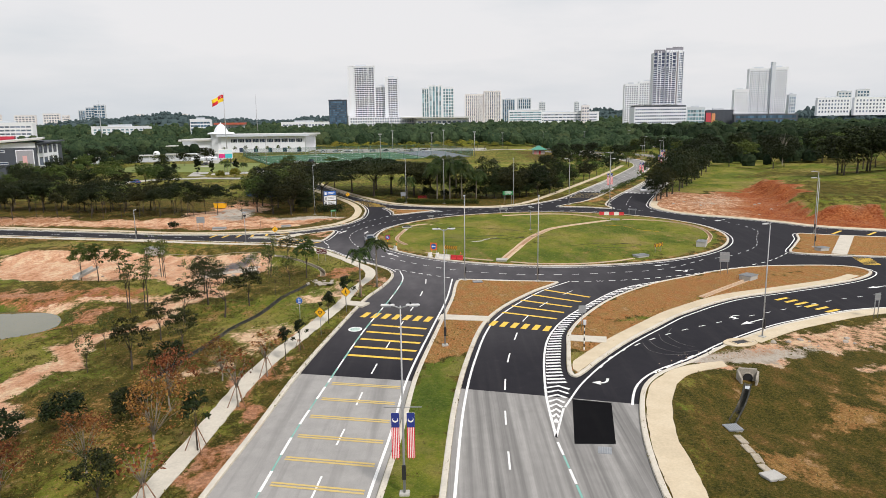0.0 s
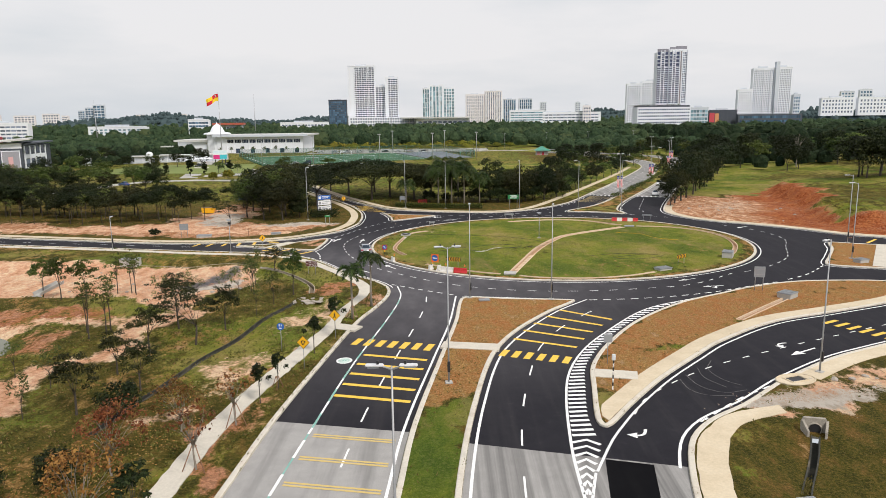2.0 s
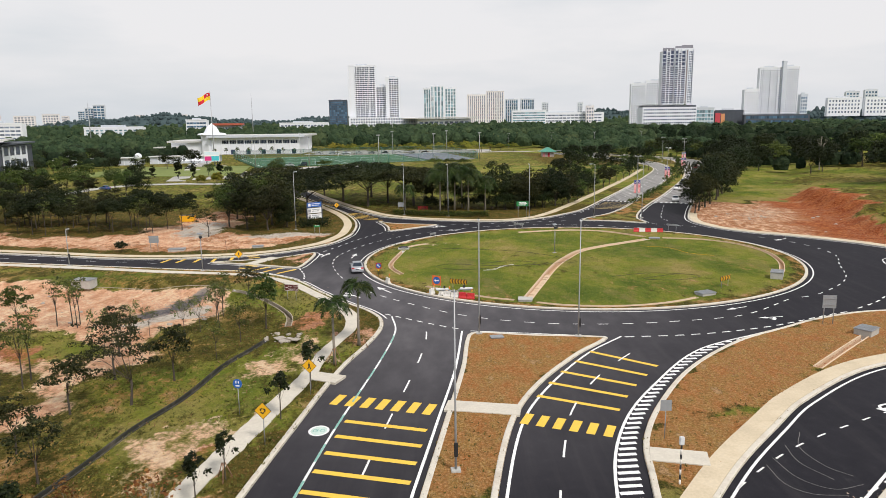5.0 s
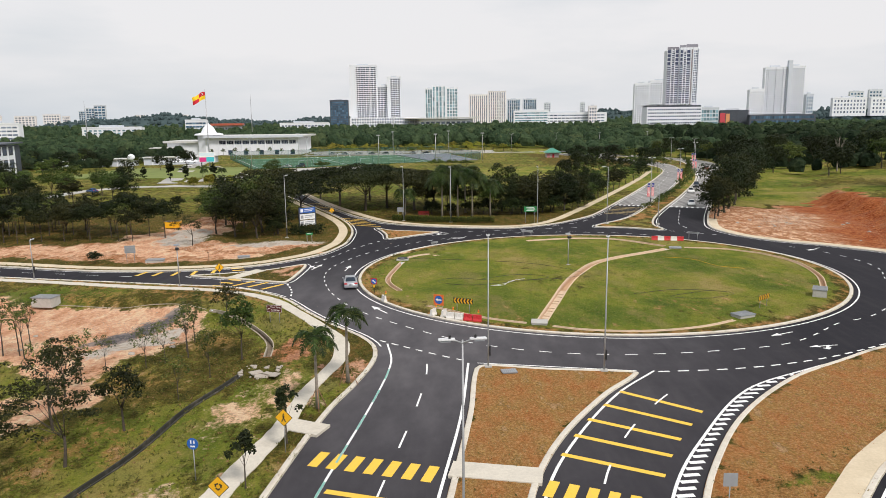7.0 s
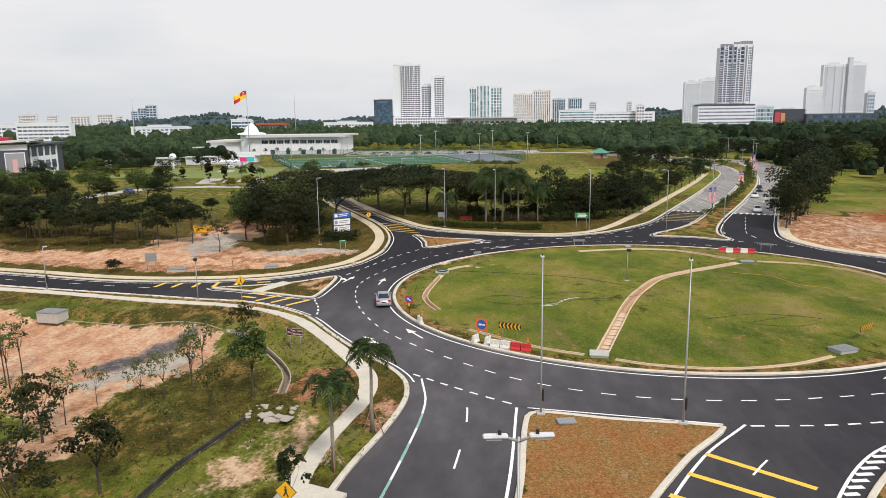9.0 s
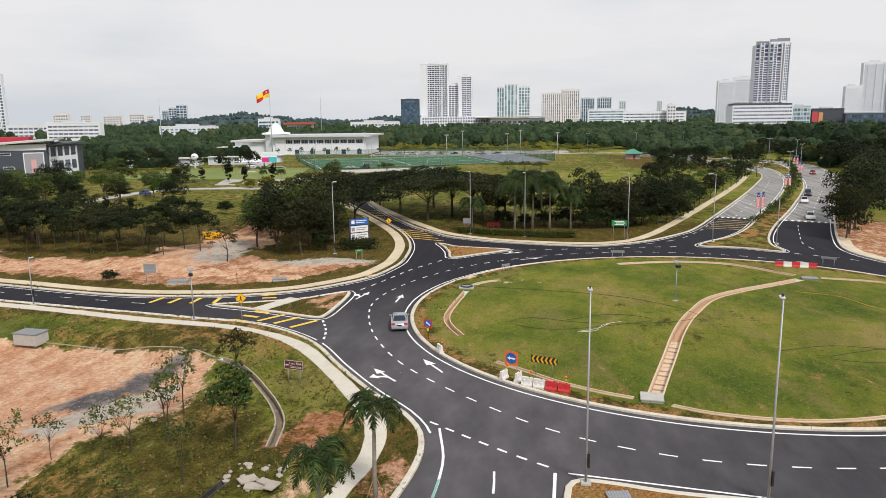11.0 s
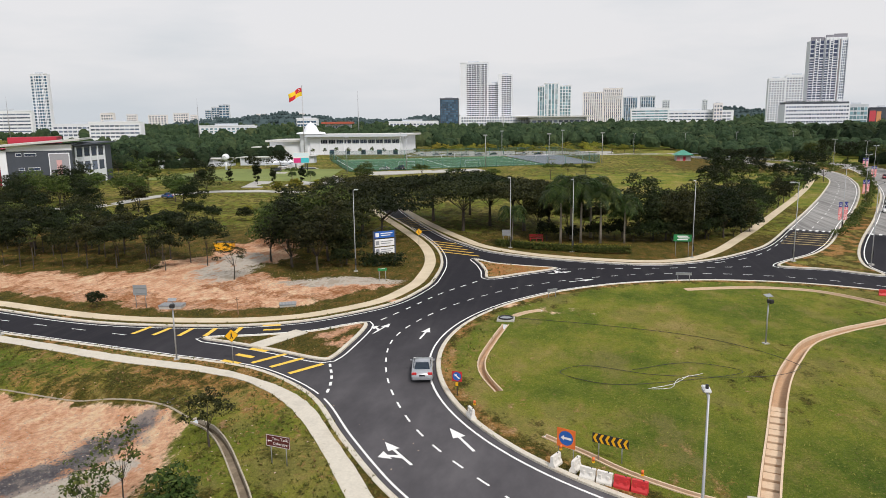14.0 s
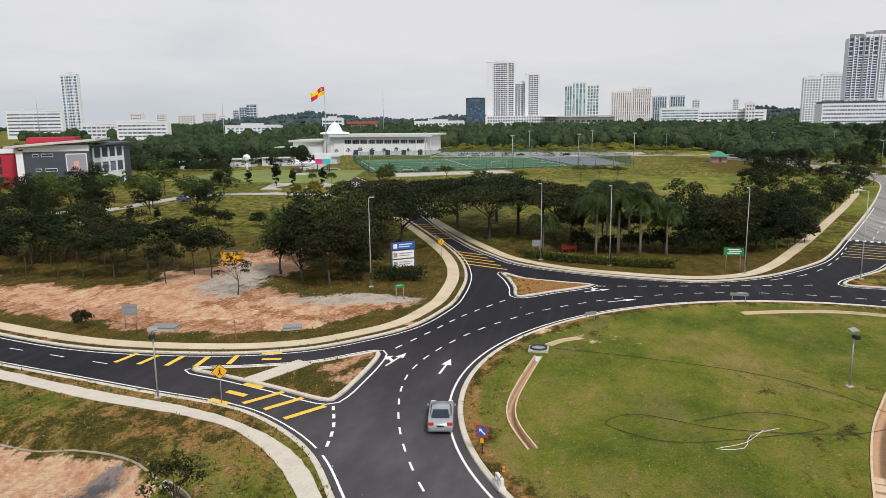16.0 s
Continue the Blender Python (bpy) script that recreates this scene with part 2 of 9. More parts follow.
    chalk = ramp_node(n, l, thatch, [(0.15, (0.46, 0.38, 0.30)), (0.5, (0.58, 0.53, 0.46)), (0.85, (0.42, 0.36, 0.29))])
    c = mix_node(n, l, broken(ash_sep.outputs["Green"]), c, chalk)
    c = mix_node(n, l, broken(ash_sep.outputs["Red"]), c, streak)
    l.new(c, b.inputs["Base Color"])
    b.inputs["Roughness"].default_value = 0.95
    b.inputs["Specular IOR Level"].default_value = 0.1
    bp = n.new("ShaderNodeBump")
    bp.inputs["Strength"].default_value, bp.inputs["Distance"].default_value = 0.8, 0.18
    l.new(blade, bp.inputs["Height"])
    l.new(bp.outputs["Normal"], b.inputs["Normal"])
    return m


M_GROUND = ground_material()

# ---- plan: curves ----
from mathutils import geometry


def spline(pts, step=1.0, closed=False):
    """Points about a step apart on a smooth curve through pts."""
    p = np.array(pts, float)
    p = np.vstack([p[-1], p, p[0], p[1]]) if closed else np.vstack([2 * p[0] - p[1], p, 2 * p[-1] - p[-2]])
    out = []
    for a, b, c, d in zip(p, p[1:], p[2:], p[3:]):
        n = max(2, int(np.hypot(*(c - b)) / step))
        k = np.hypot(*(c - b))
        m0 = (c - a) * k / max(1e-6, np.hypot(*(b - a)) + k)
        m1 = (d - b) * k / max(1e-6, np.hypot(*(d - c)) + k)
        s = np.arange(n)[:, None] / n
        out.append((2 * s**3 - 3 * s**2 + 1) * b + (s**3 - 2 * s**2 + s) * m0 + (3 * s**2 - 2 * s**3) * c + (s**3 - s**2) * m1)
    q = np.vstack(out)
    return q if closed else np.vstack([q, p[-2]])


def normals(p, closed=False):
    t = (np.roll(p, -1, 0) - np.roll(p, 1, 0)) if closed else np.gradient(p, axis=0)
    t /= np.maximum(np.hypot(*t.T), 1e-9)[:, None]
    return np.c_[-t[:, 1], t[:, 0]]


def offset(p, d, closed=False):
    """The curve moved d to its left."""
    return p + normals(p, closed) * d


def inside(poly, q):
    """Which of the points q lie within the polygon."""
    res = np.zeros(len(q), bool)
    x, y = q[:, 0], q[:, 1]
    a, b = poly, np.roll(poly, -1, 0)
    for (x1, y1), (x2, y2) in zip(a, b):
        if y1 != y2:
            hit = ((y1 > y) != (y2 > y)) & (x < (x2 - x1) * (y - y1) / (y2 - y1) + x1)
            res ^= hit
    return res


def gap(p, q, closed=False):
    """The distance of each point of q from the curve p."""
    best = np.full(len(q), 1e9)
    for c in p[:: max(1, len(p) // 260)]:
        best = np.minimum(best, np.hypot(q[:, 0] - c[0], q[:, 1] - c[1]))
    return best


KERB_SW = spline([(-330, 84), (-150, 43.5), (-100, 32.4), (-70.6, 26.0), (-55, 22.7), (-45.6, 20.7), (-37, 18.9), (-32.3, 16.3), (-28.3, 12.6), (-24.5, 6.8), (-20.5, 1.2), (-17.1, -2.9), (-15.4, -6.2), (-15, -10), (-15.8, -15.3), (-17.3, -21.8), (-18.9, -34.4), (-20.3, -47.5), (-21, -59.5), (-21.6, -67.7), (-23, -90), (-26, -130), (-30, -190)])
KERB_NW = spline([(-330, 93), (-150, 51.5), (-100, 39.3), (-76.3, 33.6), (-58.9, 29.6), (-45.6, 30.0), (-37.7, 32.5), (-33, 36.4), (-29.1, 41.5), (-27.1, 48.3), (-26.5, 53.7), (-27.4, 66.2), (-31, 79.7), (-38.5, 97), (-47.6, 116), (-60, 142), (-78, 178), (-100, 220), (-130, 275)])
KERB_N = spline([(-122, 275), (-93, 220), (-71, 178), (-54, 142), (-41.3, 111), (-31, 89), (-25.9, 81), (-21.7, 75.5), (-13.9, 71), (-3.7, 68), (3.7, 67.5), (11.7, 71.5), (17.9, 77.8), (23.3, 85.3), (31.4, 102.9), (50.6, 147), (64.9, 182), (75.9, 211.6), (79.8, 232), (79, 262), (70, 300), (50, 360)])
KERB_NE = spline([(80, 360), (103, 310), (113, 276), (106.5, 234), (92, 187.5), (68, 133.5), (51.5, 93), (43.2, 70.5), (42.0, 63), (44.0, 55), (48.3, 49.2), (53, 45.6), (59.8, 38.4), (65, 31.5), (76, 25.2), (110, 15), (200, -8), (340, -45)])
KERB_SE = spline([(340, -78), (200, -52), (110, -37), (70, -31.5), (43.1, -28.4), (29.7, -33.5), (20.9, -39.7), (14.9, -45.3), (11.2, -48.2), (8.9, -51.2), (7.4, -55.4), (6.1, -61.4), (5.3, -68.2), (4, -90), (1, -130), (-4, -190)])
ISLAND = np.array([(11.83 + 33.0 * math.cos(a) * 0.975 - 30.7 * math.sin(a) * 0.224, 27.3 + 33.0 * math.cos(a) * 0.224 + 30.7 * math.sin(a) * 0.975) for a in np.linspace(0, 2 * math.pi, 220, endpoint=False)])
TRIANGLE = spline([(3.2, -48.9), (3.15, -47.5), (4.1, -41.4), (5.0, -36.6), (7.8, -30.3), (12.8, -22.4), (19.7, -15.2), (26.4, -10.7), (31, -7.8), (37.3, -5.2), (43.1, -4.6), (49.4, -5.1), (52.0, -6.6), (52.2, -9.4), (49.3, -12.8), (44.9, -15.6), (35.7, -19.8), (27.1, -23.6), (18.9, -30.2), (15.1, -34.4), (10.4, -39.9), (6.3, -45.6), (4.5, -48.4), (3.7, -49.25)], closed=True)
MEDIAN_S = spline([(-17, -190), (-15, -130), (-13.2, -90), (-11.5, -67.9), (-10.9, -60), (-10.3, -49), (-8.5, -34), (-7.0, -22), (-6.2, -12.6), (-5.2, -11.6), (0, -12.6), (6.2, -13.3), (7.6, -13.9), (4, -18.6), (-0.6, -26.2), (-3.3, -33.3), (-5.4, -45), (-6.6, -55.3), (-7.4, -67.9), (-8.6, -90), (-10.5, -130), (-12.5, -190)], closed=True)
SPLIT_W = spline([(-45, 26), (-40, 27.6), (-35, 29.6), (-31.5, 32.6), (-30.2, 33.4), (-29.7, 31.6), (-29.8, 26), (-30.3, 21.6), (-31.4, 21.4), (-36, 23.1), (-41.2, 24.8)], closed=True)
SPLIT_NW = spline([(-19.6, 55.9), (-20.6, 60.5), (-21.8, 65), (-23.2, 69.2), (-20, 66.2), (-15, 64.6), (-10.6, 63.4), (-12.5, 61.2), (-15.1, 59.2)], closed=True)
MEDIAN_NE = spline([(20.2, 68.3), (28.4, 78.7), (34.3, 89.2), (43.7, 111), (54, 133.4), (70, 173), (80.6, 204.5), (88.6, 240.5), (88.6, 270), (78, 318), (86, 322), (101, 285), (101.6, 269), (90, 219), (75.7, 173), (54.1, 121.5), (40.8, 92.6), (35.0, 78.6), (32.4, 69.5), (32.2, 63.3), (26.4, 66.4)], closed=True)
SPLIT_E = spline([(58.2, 23.9), (62, 22), (71, 18.8), (100, 10.5), (200, -17), (200, -26), (110, -9.5), (75, -2.6), (60.3, 0.8), (49.6, 4.0), (47.8, 5.6), (51, 11.3), (55, 18), (57, 22.8)], closed=True)
ISLANDS = {"central": ISLAND, "triangle": TRIANGLE, "median_south": MEDIAN_S, "west": SPLIT_W, "northwest": SPLIT_NW, "median_northeast": MEDIAN_NE, "east": SPLIT_E}
PAVED = np.vstack([KERB_SW[::-1], KERB_NW, KERB_N, KERB_NE, KERB_SE])


DRAINS = {
    "centre": (spline([(1.4, 1.6), (2.6, 5.5), (4.5, 11.5), (6.2, 17.0), (8.0, 22.0), (9.8, 26.0), (13.2, 32.2), (17.7, 36.4), (22.0, 39.4), (27.0, 43.0)], 0.8), 1.0, 0.7),
    "west": (spline([(-14.7, 15.9), (-15.75, 18.2), (-16.5, 20.4), (-16.8, 23.3), (-16.4, 28), (-15.6, 34.2)], 0.8), 0.55, 0.5),
    "west_end": (spline([(-14.9, 37.5), (-13.6, 39.2), (-12.0, 40.2)], 0.8), 0.6, 0.4),
    "south": (spline([(-11.0, 8.4), (-8.2, 6.1), (-6.0, 4.1), (-2.8, 2.1), (-0.3, 1.0)], 0.8), 0.34, 0.25),
    "south_east": (spline([(2.3, -0.2), (4.9, -1.4), (9.5, -2.2), (13.8, -1.9), (18, -0.6), (21.6, 1.4)], 0.8), 0.3, 0.25),
    "north": (spline([(5.1, 51.9), (10, 53.3), (15.4, 54.0), (21, 52.4), (27.2, 45.4)], 0.8), 0.8, 0.35),
    "east": (spline([(30.0, 44.0), (36, 42.2), (40.4, 37.6), (42.2, 31), (41.2, 23.0), (38.6, 16.4), (36.8, 13.4)], 0.8), 0.6, 0.4),
    "triangle": (spline([(32.6, -14.2), (28.2, -18.4), (23.6, -22.9)], 0.8), 0.62, 0.5),
    "yard_edge": (spline([(-58, 12.6), (-47.9, 11.0), (-44.5, 10.9), (-39.5, 9.8), (-36.6, 8.2)], 0.8), 0.06, 0.05),
    "yard": (spline([(-35.9, 7.8), (-34.2, 6.8), (-32.2, 4.7), (-29.5, 0.95), (-27.25, -2.4), (-25.7, -5.6), (-25.0, -9.4)], 0.8), 0.55, 0.5),
    "field": (spline([(-26.2, -13.6), (-27.2, -18.0), (-28.1, -22.2), (-28.9, -27), (-29.6, -31.4), (-30.5, -36.2), (-31.7, -43), (-32.8, -50)], 0.8), 0.42, 0.4),
    "headwall": (spline([(17.75, -50.6), (16.6, -52.8), (15.45, -54.75), (14.3, -56.6), (13.5, -58.0)], 0.8), 0.42, 0.45),
}


def drain_outline(p, w):
    return np.vstack([offset(p, w / 2), offset(p, -w / 2)[::-1]])


def ease(x, a, b):
    t = np.clip((x - a) / (b - a), 0, 1)
    return t * t * (3 - 2 * t)


BANK = spline([(230, -10), (150, 10), (110, 21), (84, 29.5), (72, 35), (68.6, 42), (69, 52), (73.2, 70), (76, 86), (79, 98), (86, 113), (97, 138), (110, 165)], 1.0)
HILL = np.vstack([BANK, [(150, 230), (420, 400), (420, -60)]])


def between(p, y0=None, y1=None, x0=None, x1=None):
    k = np.ones(len(p), bool)
    for lim, c, hi in ((y0, 1, False), (y1, 1, True), (x0, 0, False), (x1, 0, True)):
        if lim is not None:
            k &= (p[:, c] <= lim) if hi else (p[:, c] >= lim)
    return p[k]


def rise(q):
    """Height of the open ground: flat by the road, a low yard and pond, the hill with the golf course."""
    x, y = q[:, 0], q[:, 1]
    near = np.minimum.reduce([gap(k, q) for k in (KERB_SW, KERB_NW, KERB_N, KERB_NE, KERB_SE)])
    z = np.full(len(q), 0.12)
    wave = 0.16 * np.sin(x * 0.21 + 1.3 * np.sin(y * 0.13)) * np.cos(y * 0.17 + 0.7) + 0.1 * np.sin(x * 0.53 + y * 0.41)
    z += wave * ease(near, 2, 9) * ~inside(PAVED, q)
    yard = ease(np.hypot((x + 58) / 25, (y - 2) / 10.5), 1.12, 0.85)
    z -= 0.9 * yard * ease(near, 4.5, 8)
    z -= 1.3 * ease(np.hypot((x + 63) / 11.5, (y + 31) / 8), 1.25, 0.75)
    z -= 0.5 * ease(np.hypot((x - 17) / 8, (y + 56) / 12), 1.1, 0.3) * ease(near, 3, 7)
    toe = gap(BANK, q)
    ripple = 1 + 0.22 * np.sin(x * 0.47 + 0.8 * np.sin(y * 0.4)) + 0.14 * np.sin(y * 0.91 + x * 0.3)
    hill = 3.4 * ease(toe * ripple, 0, 6.5) + 4.0 * ease(toe, 6, 60) + 6 * ease(toe, 60, 300)
    z += np.where(inside(HILL, q), hill * (0.35 + 0.65 * ease(y, 150, 90)), 0)
    z += 10 * ease(np.hypot(x, y), 1200, 3000) * ease(x, 0, 500)
    return z


GREEN, BROWN, SOIL, PALE, LUSH = range(5)


def blob(q, cx, cy, rx, ry, turn=0, soft=0.35):
    a = radians(turn)
    u = ((q[:, 0] - cx) * math.cos(a) + (q[:, 1] - cy) * math.sin(a)) / rx
    v = (-(q[:, 0] - cx) * math.sin(a) + (q[:, 1] - cy) * math.cos(a)) / ry
    return ease(np.hypot(u, v), 1 + soft, 1 - soft)


def band(q, pts, width):
    return ease(gap(spline(pts, 2.0), q), width * 1.25, width * 0.55)


YARD = np.array([(-80, 13.6), (-58, 12.1), (-49.7, 11.0), (-45.8, 10.6), (-42.3, 10.4), (-39.5, 9.7), (-37.5, 8.2), (-36.4, 5), (-35.2, 1), (-36, -3), (-39, -8), (-44, -10), (-80, -8), (-80, 13.6)])


def zones(q):
    """Cover weights: soil, brown verge, pale sand, lush lawn."""
    q = q.copy()
    isle = inside(ISLAND, q)
    rim = gap(ISLAND, q)
    med, west, ne = inside(MEDIAN_S, q), inside(SPLIT_W, q), inside(MEDIAN_NE, q)
    fixed = {k: inside(ISLANDS[k], q) for k in ("triangle", "east", "northwest")}
    east = gap(KERB_NE, q)
    out = ~inside(np.vstack([KERB_NE, [(340, -300), (-400, -300), (-400, 360)]]), q)
    se = ~inside(np.vstack([KERB_SE, [(-60, -190), (-60, 200), (340, 200)]]), q)
    sek, nwk = gap(KERB_SE, q), gap(between(KERB_NW, x0=-160, y1=120), q)
    a, b = q[:, 0].copy(), q[:, 1].copy()
    q[:, 0] += 1.5 * np.sin(b * 0.45 + 0.6 * np.sin(a * 0.3)) + 0.9 * np.sin(b * 1.1 + a * 0.5) + 2.2 * np.sin(b * 0.13 + 1)
    q[:, 1] += 1.4 * np.sin(a * 0.41 + 0.8 * np.sin(b * 0.27)) + 0.9 * np.sin(a * 1.2 - b * 0.4) + 1.8 * np.sin(a * 0.12)
    x, y = q[:, 0], q[:, 1]
    raw = np.c_[a, b]
    n = len(q)
    soil, brown, pale, lush = np.zeros(n), np.zeros(n), np.zeros(n), np.zeros(n)
    for c in ((-58, 5.6, 22, 5.0, -6), (-42.5, 2, 9.5, 7.6, 0), (-43, -7, 6, 6, 20)):
        pale = np.maximum(pale, blob(q, *c))
    pale = np.maximum(pale, 0.95 * inside(YARD, raw) * ease(gap(YARD, raw), 0.0, 0.7))
    for c in ((-58, -18, 12, 2.5, 10), (-52, -20, 5, 3, 0), (-62, -22, 12, 3, 0), (-50.5, -31, 2.5, 7, -10)):
        soil = np.maximum(soil, 0.62 * blob(q, *c))
    pale = np.maximum(pale, 0.9 * band(q, [(-45, -66), (-41.8, -54), (-42.2, -44), (-41.6, -35), (-40.4, -26.6), (-41.0, -18), (-42.0, -12), (-43.2, -3)], 2.1))
    pale = np.maximum(pale, 0.62 * band(q, [(-56, -23), (-50, -20), (-43, -17)], 3.0))
    for c in ((-24.5, -37, 3, 7, 8), (-24.5, -20, 3.5, 6, 0), (-27.5, -45, 2, 3, 0)):
        pale = np.maximum(pale, 0.52 * blob(q, *c))
    for c in ((-22.5, -7, 2.6, 4, 0), (-18, -18, 1.6, 4, 15), (-16.6, -13, 1.5, 3, 10), (-21.5, -50, 1.6, 5, 8), (-22.6, -58, 1.8, 6, 5), (-23.4, -66, 2, 6, 5), (-21, -40, 1.2, 3, 8)):
        soil = np.maximum(soil, 0.62 * blob(q, *c))
    pale = np.maximum(pale, 0.8 * blob(q, -50, 42.5, 40, 2.6, -4))
    north = blob(q, -88, 46.5, 52, 7.5, -12) + blob(q, -56, 47.5, 24, 6, 4) + blob(q, -61, 66, 7, 17, 6) + blob(q, -38, 49.5, 9, 4, 15)
    soil = np.maximum(soil, 1.0 * np.clip(north * 1.15, 0, 1))
    pale = np.maximum(pale, 0.95 * blob(q, -60, 60, 7.5, 16, 4) + 0.9 * blob(q, -41, 50, 10, 3.4, 12) + 0.66 * blob(q, -75, 47, 30, 4.5, -10))
    verge = np.where((x < -30) & (y > 30), ease(nwk + 0.5 * np.sin(a * 0.9), 5.2, 7.2), 1)
    soil, pale = soil * verge, pale * verge
    toe, hill = gap(BANK, q), inside(HILL, q)
    apron = out * ~hill * (x > 40) * (x < 130) * ease(y + 1.5 * np.sin(x * 0.5), 99, 94)
    cut = out * hill * ease((toe + 1.2 * np.sin(x * 0.6 + y * 0.4)) / (4.6 + 4.4 * ease(y, 42, 85)), 1.0, 0.66) * ease(y, 118, 104)
    soil = np.maximum(soil, 1.1 * np.maximum(apron, cut))
    pale = np.maximum(pale, apron * (0.36 * ease(toe, 5, 12) + 0.08 * np.sin(x * 0.6 + y * 0.9)))
    lush = np.maximum(lush, out * (x > 40) * np.where(hill, 0.50 + 0.16 * np.sin(x * 0.09 + y * 0.05), 0.78 * ease(y, 96, 100)))
    lush = np.maximum(lush * (1 - apron), np.maximum(cut, apron * ease(toe, 12, 4)))
    for key, w in (("triangle", 0.93), ("east", 0.9), ("northwest", 0.95)):
        brown = np.maximum(brown, w * fixed[key])
    brown = np.maximum(brown, 0.95 * med * ease(y + 0.6 * np.sin(x * 2), -46.6, -45.6))
    lush = np.maximum(lush, 0.9 * med * ease(y, -45.6, -46.6))
    soil = np.maximum(soil, 0.62 * west * ease(x, -35.5, -33.5))
    rim_ne = gap(ISLANDS["median_northeast"], q)
    brown = np.maximum(brown, ne * (0.02 + 0.75 * ease(rim_ne, 2.0, 0.6)))
    lush = np.maximum(lush, 0.55 * ne * ease(rim_ne, 0.8, 2.0))
    lush = np.maximum(lush, isle * ease(rim, 0.3, 2.5) * (0.82 + 0.16 * np.sin(x * 0.16 + 0.5) * np.cos(y * 0.13)))
    brown = np.maximum(brown, isle * 0.62 * ease(rim, 2.6, 0.6))
    brown = np.maximum(brown, isle * (0.06 + 0.2 * (0.5 + 0.5 * np.sin(x * 0.23 + y * 0.31)) * ease(y, 40, 12) + 0.06 * np.sin(x * 0.11 - y * 0.17 + 1)))
    pale = np.maximum(pale, se * (0.8 * blob(q, 21, -43.6, 7, 1.4, 12) + 0.62 * blob(q, 35, -39.5, 10, 3.4, 28) + 0.7 * blob(q, 32, -49.5, 5, 1.2, 25)))
    soil = np.maximum(soil, se * 0.5 * blob(q, 34, -50, 6, 1.6, 20))
    brown = np.maximum(brown, se * (0.24 * blob(q, 24, -60, 12, 12, 0) + 0.42 * blob(q, 21.5, -55.5, 4, 1.8, 60) + 0.42 * blob(q, 13, -63, 2, 2.5, 0) + 0.25 * blob(q, 40, -60, 15, 12, 0)))
    lush = np.maximum(lush, se * (0.34 * ease(sek, 6, 3.5) + 0.2 * blob(q, 21, -60, 3, 2.5, 0)))
    field = blob(q, 40, 190, 90, 60, 0) * (y > 110)
    lush = np.maximum(lush, 0.8 * field)
    lush = np.maximum(lush, 0.5 * (x < 40) * ease(y, 78, 100))
    field = ease(x, -16, -22) * ease(y, 28, 20)
    brown = np.maximum(brown, field * (0.28 + 0.18 * np.sin(x * 0.31 + 2 * np.sin(y * 0.11)) * np.cos(y * 0.23)))
    brown = np.maximum(brown, 0.5 * ease(gap(KERB_SW, q), 9, 2) * (x < -30))
    lush = np.maximum(lush, field * (0.31 + 0.22 * ease(y, -62, -30) + 0.2 * np.sin(x * 0.21 + 1.7 * np.sin(y * 0.17))))
    weeds = np.clip(blob(q, 14.5, -31, 3.2, 1.4, 40) + blob(q, 6.1, -36, 1.2, 1.5, 0) + blob(q, 10.6, -32.5, 2.2, 1.0, 40) + 0.8 * blob(q, 22.5, -23, 2.2, 1.2, 30) + 0.7 * blob(q, 40, -12, 4, 1.6, 15), 0, 1)
    lush = np.maximum(lush, fixed["triangle"] * 0.75 * weeds)
    brown = brown * (1 - fixed["triangle"] * 0.55 * weeds)
    lush = np.maximum(lush, fixed["triangle"] * 0.9 * blob(q, 6.0, -43.5, 1.6, 2.6, -20))
    brown = brown * (1 - fixed["triangle"] * blob(q, 6.0, -43.5, 1.6, 2.6, -20))
    return np.clip(np.c_[soil, brown, pale, lush], 0, 1)


def ash(q):
    """Grey fill on the yards: dark ash, pale chalky fill."""
    dark = 0.85 * blob(q, -41.4, 3.2, 6.6, 1.7, 74) + 0.5 * blob(q, -44.8, -3.0, 5, 1.1, 60)
    chalk = 0.95 * blob(q, -40.0, -3.2, 7.0, 2.4, 68) + 0.9 * blob(q, -38.5, 51, 8, 2.6, 12) + 0.95 * blob(q, 20.5, -44.6, 7, 1.5, 10) + 0.7 * blob(q, -58, 60, 5, 11, 8)
    return np.clip(np.c_[dark, chalk, np.zeros(len(q)), np.ones(len(q))], 0, 1)


def sheet(points, lines, keep, name, mat, height, zone=False):
    """A triangulated sheet through points, cut along the lines; keep says which middles stay."""
    verts, edges = list(points), []
    for p, closed in lines:
        s = len(verts)
        verts += [tuple(v) for v in p]
        edges += [(s + i, s + i + 1) for i in range(len(p) - 1)] + ([(s + len(p) - 1, s)] if closed else [])
    v, _, f, *_ = geometry.delaunay_2d_cdt([Vector((float(a), float(b))) for a, b in verts], edges, [], 0, 1e-4)
    v = np.array([tuple(a) for a in v])
    f = np.array(f)
    f = f[keep(v[f].mean(1))]
    used = np.unique(f)
    index = np.full(len(v), -1)
    index[used] = np.arange(len(used))
    v, f = v[used], index[f]
    z = height(v)
    me = bpy.data.meshes.new(name)
    me.from_pydata(np.c_[v, z].tolist(), [], f.tolist())
    me.materials.append(mat)
    if zone:
        col = me.color_attributes.new("zone", "FLOAT_COLOR", "POINT")
        col.data.foreach_set("color", zones(v).astype(np.float32).ravel())
        col = me.color_attributes.new("ash", "FLOAT_COLOR", "POINT")
        col.data.foreach_set("color", ash(v).astype(np.float32).ravel())
        me.polygons.foreach_set("use_smooth", [True] * len(f))
    me.update()
    return new(name, me)


def on_road(q):
    r = inside(PAVED, q)
    for p in ISLANDS.values():
        r &= ~inside(p, q)
    return r


LINES = [(PAVED, True)] + [(p, True) for p in ISLANDS.values()]


